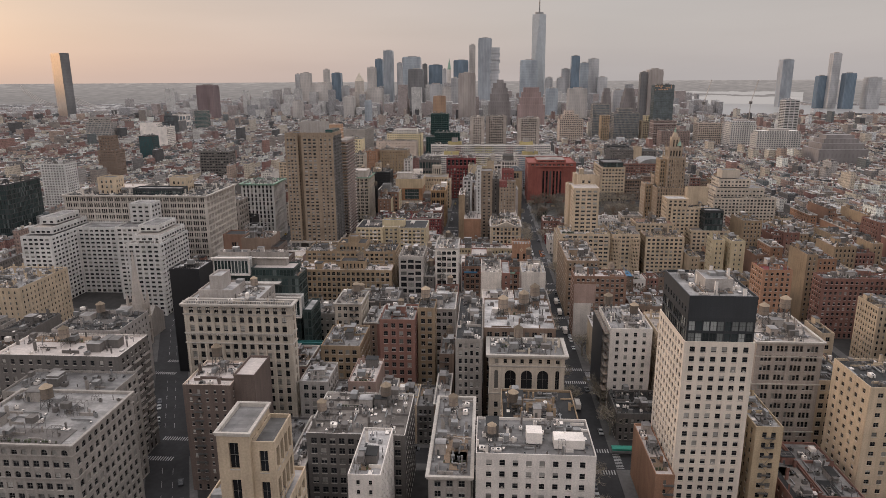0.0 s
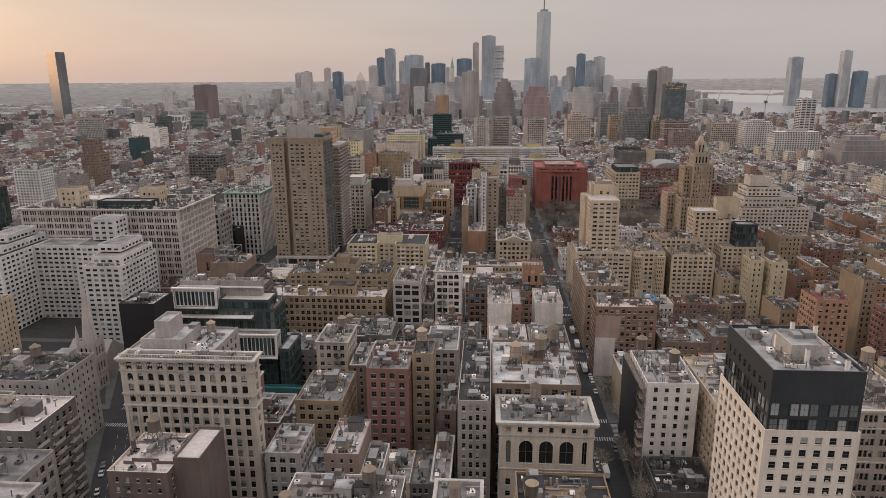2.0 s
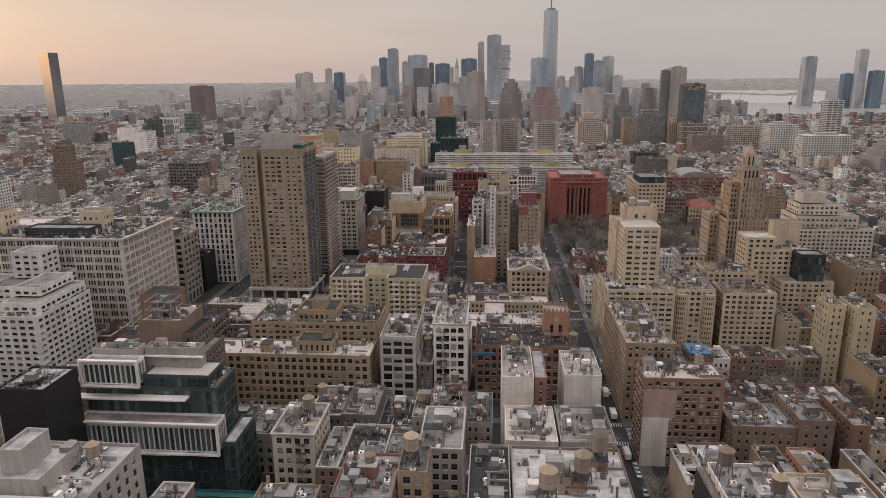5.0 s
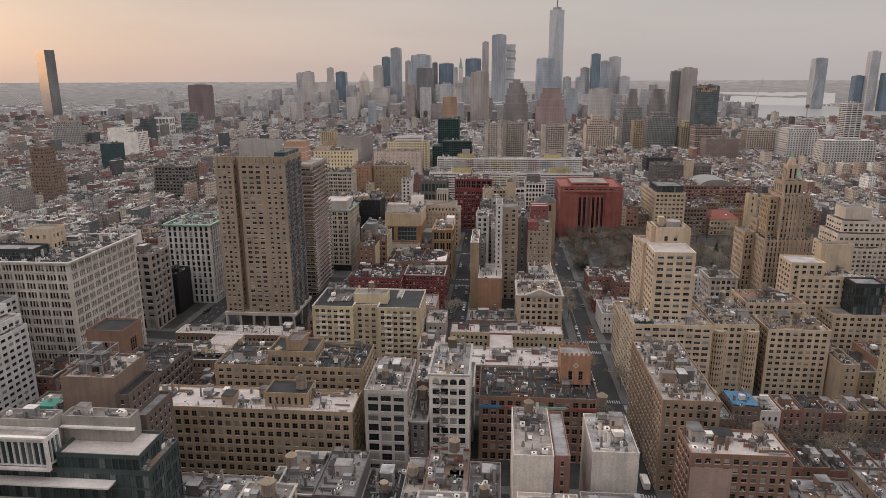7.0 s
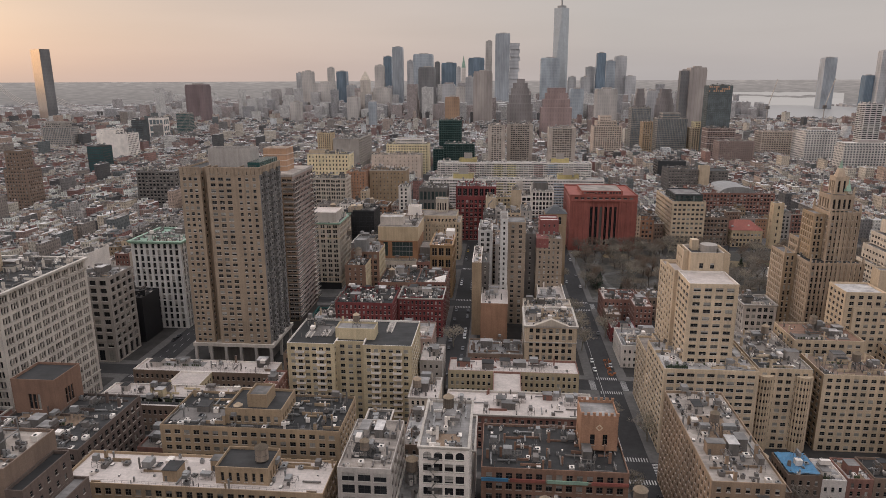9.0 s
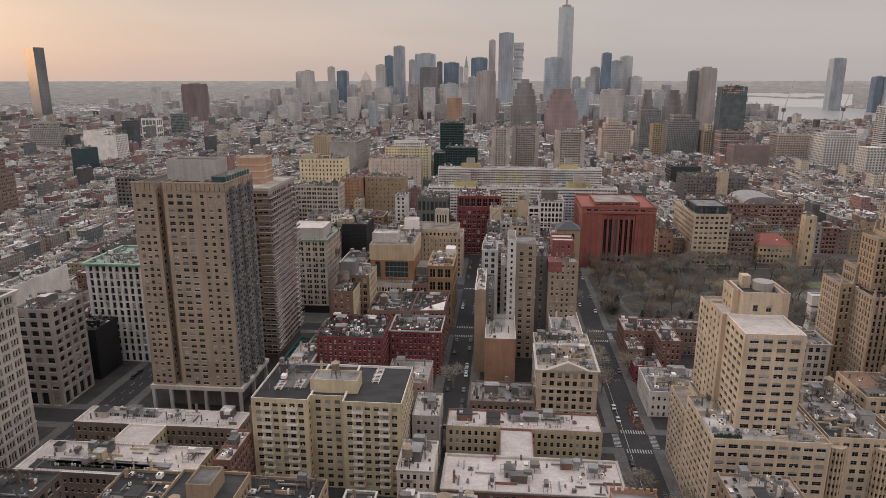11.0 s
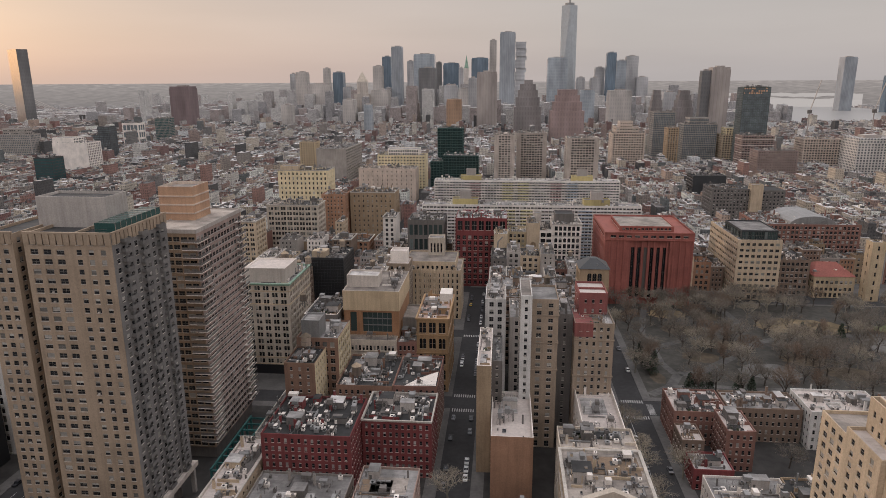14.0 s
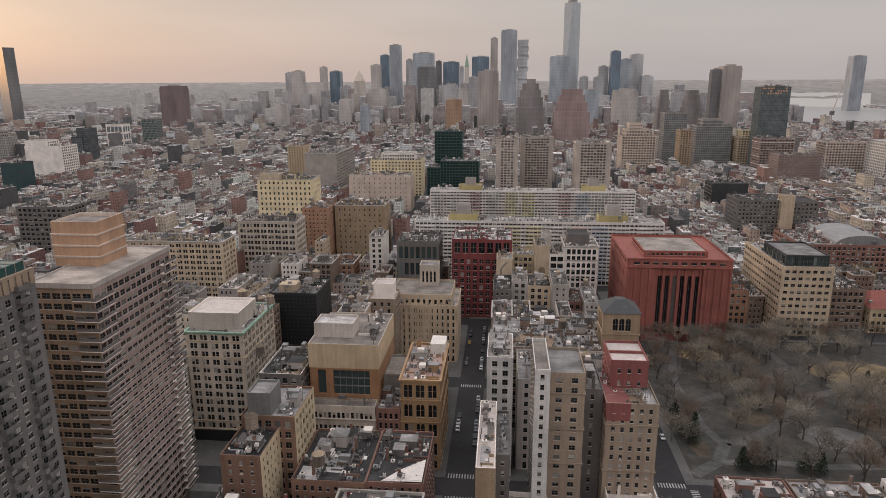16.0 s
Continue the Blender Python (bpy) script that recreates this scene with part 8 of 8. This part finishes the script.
for sy in STREETS + (686.0,):
    for xa, xb in ((42, 52), (bway(sy) - 6, bway(sy) + 6)):
        crosswalk(xa, xb, sy - 9.5, sy - 6.5, True)
        crosswalk(xa, xb, sy + 6.5, sy + 9.5, True)
    crosswalk(37.5, 40.5, sy - 5, sy + 5, False)
    crosswalk(53.5, 56.5, sy - 5, sy + 5, False)
crosswalk(-40, -29, 677, 680, True)
crosswalk(-40, -29, 692, 695, True)
crosswalk(-40, -29, 773, 776, True)
lane = Buf()
for y in range(100, 860, 9):
    if all(abs(y - s) > 14 for s in STREETS + (686.0,)):
        for dx in (-2.2, 2.2):
            x = bway(y)
            lane.quad((x + dx - .07, y, 0.006), (x + dx + .07, y, 0.006), (bway(y + 4) + dx + .07, y + 4, 0.006), (bway(y + 4) + dx - .07, y + 4, 0.006))
lane.quad((43.2, 500, 0.006), (43.4, 500, 0.006), (43.4, 680, 0.006), (43.2, 680, 0.006))
tagged(part("lane_marking", lane, MARK), "worn white lane lines on the asphalt", "road marking", "", "structure")

TYRE = surface("tyre_rubber", (0.02, 0.02, 0.02))
CARGLASS = surface("car_glass", (0.015, 0.017, 0.02), rough=0.1, bump=0.0, streak=0.0)


def car(colour, name, words, ln=4.6, wd=1.85, ht=1.5):
    thing = root("car", 0, 0, words, "car", "parked and waiting cars")
    paint = surface(name, colour, rough=0.3, spread=0.05, streak=0.0, bump=0.02)
    c = Buf()
    prof = [(-ln / 2, 0.35), (-ln / 2, 0.8), (-ln / 2 + 0.9, 0.92), (ln / 2 - 0.6, 0.95), (ln / 2, 0.75), (ln / 2, 0.35)]
    for sx in (-1, 1):
        c.v += [(sx * wd / 2, y, z) for y, z in prof]
    n = len(prof)
    for i in range(n):
        j = (i + 1) % n
        c.f.append((i, j, n + j, n + i))
    c.f += [tuple(range(n)), tuple(range(2 * n - 1, n - 1, -1))]
    c.m = [0] * len(c.f)
    part("body", c, paint, thing)
    c = Buf()
    lo = [(-ln * .26, 0.92), (ln * .34, 0.92)]
    hi = [(-ln * .12, ht), (ln * .22, ht)]
    w0, w1 = wd * 0.47, wd * 0.4
    c.v = [(-w0, lo[0][0], .92), (w0, lo[0][0], .92), (w0, lo[1][0], .92), (-w0, lo[1][0], .92), (-w1, hi[0][0], ht), (w1, hi[0][0], ht), (w1, hi[1][0], ht), (-w1, hi[1][0], ht)]
    c.f = [(0, 1, 5, 4), (1, 2, 6, 5), (2, 3, 7, 6), (3, 0, 4, 7)]
    c.m = [0] * 4
    part("cabin_glass", c, CARGLASS, thing)
    c = Buf()
    c.box(-w1, w1, hi[0][0], hi[1][0], ht, ht + 0.05)
    part("roof_panel", c, paint, thing)
    for sx in (-1, 1):
        for yy in (-ln * .31, ln * .3):
            c = Buf()
            k = [(math.cos(a * math.pi / 4) * 0.33, math.sin(a * math.pi / 4) * 0.33) for a in range(8)]
            c.v = [(sx * (wd / 2 - 0.2), yy + p, 0.34 + q) for p, q in k] + [(sx * (wd / 2 + 0.02), yy + p, 0.34 + q) for p, q in k]
            c.f = [(i, (i + 1) % 8, 8 + (i + 1) % 8, 8 + i) for i in range(8)] + [tuple(range(8, 16))]
            c.m = [0] * 9
            part("wheel", c, TYRE, thing)
    return thing


def truck(x, y, ln=8.5, turn=0.0):
    thing = root("box_truck", 0, 0, "white box truck standing by the kerb", "truck")
    c = Buf()
    c.box(-1.2, 1.2, -ln / 2, ln / 2 - 2.2, 0.9, 3.4, base=True)
    part("cargo_box", c, W["white"], thing)
    c = Buf()
    c.box(-1.1, 1.1, ln / 2 - 2.1, ln / 2, 0.6, 2.3, base=True)
    part("cab", c, W["white"], thing)
    for sx in (-1.0, 1.0):
        for yy in (-ln * .3, ln * .36):
            c = Buf()
            c.box(sx - 0.15, sx + 0.15, yy - 0.45, yy + 0.45, 0, 0.9, base=True)
            part("wheel", c, TYRE, thing)
    thing.matrix_world = pose(x, y, 0, 0, 0, turn)


CARS = [car((0.45, 0.45, 0.45), "car_silver", "silver saloon car parked along the kerb"), car((0.025, 0.025, 0.028), "car_black", "black car parked along the kerb"),
        car((0.62, 0.61, 0.6), "car_white", "white car parked along the kerb"), car((0.13, 0.13, 0.14), "car_grey", "dark grey car parked along the kerb"),
        car((0.52, 0.34, 0.03), "car_yellow", "yellow taxi on the street")]
crng = random.Random(9)
spots = []
for y in range(160, 860, 6):
    if any(abs(y - s) < 13 for s in STREETS + (686.0, 778.0)):
        continue
    for x in (42.4, 51.6):
        if crng.random() < 0.22:
            spots.append((x, y, 0))
    if 580 < y and crng.random() < 0.3:
        spots.append((-38.6, y, 0))
    if 580 < y and crng.random() < 0.62:
        spots.append((-30.4, y, 0))
    if y < 388 and crng.random() < 0.3:
        spots.append((bway(y) + crng.choice((-5.6, 5.6)), y, 24))
    elif y > 400 and crng.random() < 0.25:
        spots.append((-200 + crng.choice((-5.6, 5.6)), y, 0))
for s in STREETS:
    for x in range(-100, 120, 7):
        if not (34 < x < 60) and crng.random() < 0.1:
            spots.append((x, s + crng.choice((-4.4, 4.4)), 90))
for i, (x, y, a) in enumerate(spots):
    o = crng.choice((CARS[0], CARS[1], CARS[2], CARS[3], CARS[3], CARS[1]) if i % 32 else (CARS[4],))
    if i < len(CARS):
        CARS[i].matrix_world = pose(x, y, 0, 0, 0, a)
    else:
        copy_thing(o, pose(x, y, 0, 0, 0, a + crng.uniform(-1.5, 1.5)))
truck(49.6, 446)
truck(49.8, 424)
truck(49.5, 390)
truck(44.4, 292)

shed = Buf()
shed.box(53.2, 69, 249, 252, 2.6, 3.4, base=True)
tagged(part("street_canopy", shed, W["green_paint"]), "green dining shed roof along the pavement", "shed")
shed = Buf()
shed.box(40.6, 43, 256, 273, 0.15, 3.2, base=True)
tagged(part("street_shed", shed, W["green_paint"]), "green plywood shed along the kerb", "shed")
bar0 = root("barrier", 0, 0, "orange plastic road-works barrier on the street", "barrier", "road-works barriers")
c = Buf()
c.box(-0.9, 0.9, -0.2, 0.2, 0, 0.35)
c.box(-0.9, 0.9, -0.1, 0.1, 0.35, 1.0)
part("block", c, W["orange_plastic"], bar0)
bar0.location = (50.5, 574, 0)
for k in range(16):
    copy_thing(bar0, pose(48.8 + crng.random() * 3.6, 575 + k * 1.3, 0, 0, 0, crng.choice((0, 90, 80, 20))))

# ---------------------------------------------------------------- tower cranes near the river
def crane(x, y, z, lean):
    thing = root("tower_crane", x, y, "slender tower crane with a raised jib near the river", "crane", "cranes")
    c = Buf()
    c.bar((x, y, 0), (x, y, z), 0.9, 0, 4)
    under(thing, part("mast", c, W["concrete"]))
    c = Buf()
    c.bar((x, y, z), (x + lean, y, z + 52), 0.8, 0, 4)
    under(thing, part("jib", c, W["light_stone"]))
    c = Buf()
    c.box(x - 3, x + 3, y - 2, y + 2, z - 3, z + 3, base=True)
    under(thing, part("cab", c, W["dark_stone"]))


crane(494, 1580, 100, 13)
crane(599, 1583, 101, 13)

# ---------------------------------------------------------------- marble arch at the park's edge
MARBLE = surface("pale_marble", (0.58, 0.545, 0.50))
arch = root("memorial_arch", 189, 709, "white marble memorial arch at the edge of the park", "arch")
for x0 in (180, 193):
    c = Buf()
    c.box(x0, x0 + 5, 706, 712, 0.15, 15.5)
    under(arch, part("pier", c, MARBLE))
    c = Buf()
    c.box(x0 - 0.3, x0 + 5.3, 705.7, 712.3, 0.15, 2.4)
    under(arch, part("plinth", c, MARBLE))
c = Buf()
n = 12
for yy in (706.0, 712.0):
    c.v += [(189 - 4 * math.cos(math.pi * i / n), yy, 11.5 + 4 * math.sin(math.pi * i / n)) for i in range(n + 1)]
    c.v += [(185 + 8 * i / n, yy, 17.5) for i in range(n + 1)]
m = n + 1
for i in range(n):
    c.f += [(i, i + 1, m + i + 1, m + i), (2 * m + i, 3 * m + i, 3 * m + i + 1, 2 * m + i + 1), (i, 2 * m + i, 2 * m + i + 1, i + 1)]
    c.m += [0, 0, 0]
under(arch, part("arch_ring", c, MARBLE))
c = Buf()
c.box(179.6, 198.4, 705.6, 712.4, 17.5, 22.6, base=True)
under(arch, part("attic", c, MARBLE))
for za, o in ((16.6, 0.8), (22.6, 0.7)):
    under(arch, part("cornice", band(180, 198, 706, 712, za, za + 0.9, o), MARBLE))

# ---------------------------------------------------------------- park
sheet("park_soil", [(57, 699), (326, 699), (326, 849), (57, 849)], 0.16, PARKSOIL, "bare winter soil and leaf litter of the park", "ground")


def strip(pts, half, z, mat, words):
    b = Buf()
    for (x0, y0), (x1, y1) in zip(pts, pts[1:]):
        d = Vector((x1 - x0, y1 - y0)).normalized() * half
        b.quad((x0 + d.y, y0 - d.x, z), (x1 + d.y, y1 - d.x, z), (x1 - d.y, y1 + d.x, z), (x0 - d.y, y0 + d.x, z))
    tagged(part("park_path", b, mat), words, "path", "", "structure")


PATHS = [
    ([(58, 702), (70, 712), (78, 728), (88, 730), (101, 741), (118, 757), (133, 775), (150, 784), (190, 792), (300, 800)], 2.6, 0.168, "curving grey park path"),
    ([(76, 728), (72, 742), (72, 761), (70, 786), (74, 806), (84, 847)], 2.0, 0.172, "grey park path between the trees"),
    ([(72, 764), (84, 771), (113, 789), (136, 812), (132, 847)], 2.2, 0.176, "grey park path towards the library"),
    ([(72, 712), (91, 714), (112, 712), (136, 714), (180, 712), (300, 712)], 2.0, 0.18, "park path behind the row houses"),
]
for pts, half, z, words in PATHS:
    strip(pts, half, z, PATHSTONE, words)


def near_path(x, y, gap):
    p = Vector((x, y))
    for pts, half, _, _ in PATHS:
        for a, b in zip(pts, pts[1:]):
            a, b = Vector(a), Vector(b)
            t = max(0, min(1, (p - a).dot(b - a) / (b - a).length_squared))
            if (p - a - (b - a) * t).length < half + gap:
                return True
    return False


def patch(cx, cy, rx, ry, z, mat, name, words, cat, seed):
    rng = random.Random(seed)
    pts = [(cx + rx * (0.85 + 0.25 * rng.random()) * math.cos(a * math.pi / 14), cy + ry * (0.85 + 0.25 * rng.random()) * math.sin(a * math.pi / 14)) for a in range(28)]
    sheet(name, pts, z, mat, words, cat)


patch(172, 806, 30, 15, 0.19, LAWN, "lawn", "dry yellowish winter lawn in the park", "lawn", 1)
patch(94, 824, 13, 9, 0.19, LAWN, "lawn", "worn yellow-brown lawn under plane trees", "lawn", 6)
patch(240, 806, 27, 9, 0.19, GREENLAWN, "lawn", "green winter lawn in the park", "lawn", 2)
patch(128, 735, 16, 11, 0.19, PLAZASTONE, "play_ground", "paved play corner in the park", "paving", 3)
patch(226, 776, 30, 17, 0.175, PLAZASTONE, "fountain_plaza", "grey round paved plaza in the park", "paving", 4)
for x, y, rx, ry, seed in ((96, 752, 11, 8, 7), (112, 772, 9, 8, 8), (95, 795, 12, 9, 9), (152, 752, 12, 9, 10), (118, 822, 9, 10, 11), (66, 722, 4, 7, 12), (170, 735, 14, 9, 13)):
    patch(x, y, rx, ry, 0.164, LITTER, "planting_bed", "brown leaf litter on a park planting bed", "ground", seed)


def bare_tree(seed, height, bark, twig, words):
    """A winter tree: tapered trunk, limbs and a wide crown of twigs with gaps."""
    rng = random.Random(seed)
    trunk, crown = Buf(), Buf()

    def grow(p, d, ln, r, level):
        q = p + d * ln
        if level < 4:
            (trunk if level < 2 else crown).bar(p, q, r, 0, 5 if level == 0 else 3)
        else:
            s = d.cross(Vector((rng.gauss(0, 1), rng.gauss(0, 1), rng.gauss(0, 1)))).normalized() * r * 1.3
            k = len(crown.v)
            crown.v += (tuple(p - s), tuple(p + s), tuple(q))
            crown.f.append((k, k + 1, k + 2))
            crown.m.append(0)
        if level == 5:
            return
        for _ in range((4, 4, 4, 4, 5)[level]):
            s = Vector((rng.gauss(0, 1), rng.gauss(0, 1), rng.gauss(0.25, 0.55)))
            e = (d + s.normalized() * (0.95 if level < 3 else 1.15)).normalized()
            if e.z < -0.1:
                e.z = 0.1
            grow(p + d * ln * rng.uniform(0.6, 1.0), e, ln * rng.uniform(0.62, 0.85), r * 0.6, level + 1)
    grow(Vector((0, 0, 0)), Vector((rng.gauss(0, .05), rng.gauss(0, .05), 1)).normalized(), height * 0.3, 0.36, 0)
    thing = root("tree", 0, 0, words, "tree", "park trees")
    part("trunk", trunk, bark, thing)
    part("crown", crown, twig, thing)
    return thing


def evergreen(seed):
    rng = random.Random(seed)
    thing = root("evergreen", 0, 0, "dark evergreen tree with ragged leafy boughs", "tree", "park trees")
    c = Buf()
    c.bar((0, 0, 0), (0, 0, 9), 0.25, 0, 5)
    part("trunk", c, BARK, thing)
    c = Buf()
    for _ in range(900):
        z = rng.uniform(1.0, 10)
        r = (1 - z / 11) * 3.6 * math.sqrt(rng.random())
        a = rng.uniform(0, 6.28)
        p = Vector((r * math.cos(a), r * math.sin(a), z))
        u = Vector((rng.gauss(0, 1), rng.gauss(0, 1), rng.gauss(0, .4))).normalized() * rng.uniform(0.2, 0.5)
        w = Vector((rng.gauss(0, 1), rng.gauss(0, 1), rng.gauss(0, .4))).normalized() * rng.uniform(0.1, 0.3)
        c.quad(tuple(p - u - w), tuple(p + u - w), tuple(p + u + w), tuple(p - u + w))
    part("crown", c, EVERGREEN, thing)
    return thing


GREYTREE = "bare winter tree with spreading grey-brown twigs"
TREES = [bare_tree(1, 18, BARK, TWIG, GREYTREE), bare_tree(2, 20, BARK, BROWNTWIG, "bare winter tree with fine reddish-brown twigs"), bare_tree(3, 19, PALEBARK, PALETWIG, "bare plane tree with pale mottled limbs"), bare_tree(5, 19, BARK, TWIG, GREYTREE)]
GREENS = [evergreen(3), evergreen(8)]
prng = random.Random(12)
placed = [(60, 760), (62, 790), (96, 817), (90, 830), (141, 766), (158, 764), (147, 858), (160, 857), (176, 742)]
while len(placed) < 215:
    x, y = prng.uniform(59, 320), prng.uniform(701, 848)
    if ((x - 172) / 26) ** 2 + ((y - 806) / 12) ** 2 < 1 or ((x - 228) / 22) ** 2 + ((y - 750) / 16) ** 2 < 1 or ((x - 128) / 14) ** 2 + ((y - 735) / 9) ** 2 < 1 or near_path(x, y, 1.2):
        continue
    open_ground = any(((x - cx) / rx) ** 2 + ((y - cy) / ry) ** 2 < 0.8 for cx, cy, rx, ry in ((172, 806, 30, 15), (240, 806, 27, 9), (226, 776, 30, 17)))
    if not open_ground and all((x - a) ** 2 + (y - b) ** 2 > 21 for a, b in placed):
        placed.append((x, y))
for i, (x, y) in enumerate(placed):
    src = TREES[i] if i < 4 else TREES[2] if i < 9 or i % 9 == 4 else TREES[(0, 1, 3)[i % 3]]
    if i < 4:
        src.matrix_world = pose(x, y, 0.16)
    else:
        copy_thing(src, pose(x, y, 0.16, 0, 0, prng.uniform(0, 360)))
for i, (x, y) in enumerate(((62, 733), (67, 738), (64, 727), (78, 708), (83, 709.5), (88, 709), (102, 708), (108, 707), (61, 748), (165, 787), (174, 785), (188, 787))):
    if i < 2:
        GREENS[i].matrix_world = pose(x, y, 0.16)
    else:
        copy_thing(GREENS[i % 2], pose(x, y, 0.16, 0, 0, prng.uniform(0, 360)))
# street trees
for y in range(200, 860, 11):
    if any(abs(y - s) < 14 for s in STREETS + (686.0, 778.0)):
        continue
    for x in (38.6, 55.2):
        if prng.random() < 0.3:
            copy_thing(TREES[2], pose(x, y, 0.15, 0, 0, prng.uniform(0, 360)))
for x, y in ((96, 612), (110, 600), (120, 628), (100, 640), (128, 610), (90, 598), (84, 440), (90, 447), (105, 446), (126, 440), (138, 438), (146, 446), (152, 439), (112, 440), (120, 452), (132, 446), (100, 438), (96, 455), (140, 455), (-36, 606), (-60, 590), (-20, 268), (-40, 270), (-70, 330), (-56, 380), (-20, 396), (-90, 396), (-40, 470), (60, 330), (70, 345), (80, 350), (100, 345), (-150, 620), (-80, 600), (72, 846), (84, 838), (96, 840), (106, 838), (62, 838), (118, 846), (150, 850), (140, 846)):
    copy_thing(TREES[int(x * 7 + y) % 4], pose(x, y, 0.15, 0, 0, prng.uniform(0, 360)))
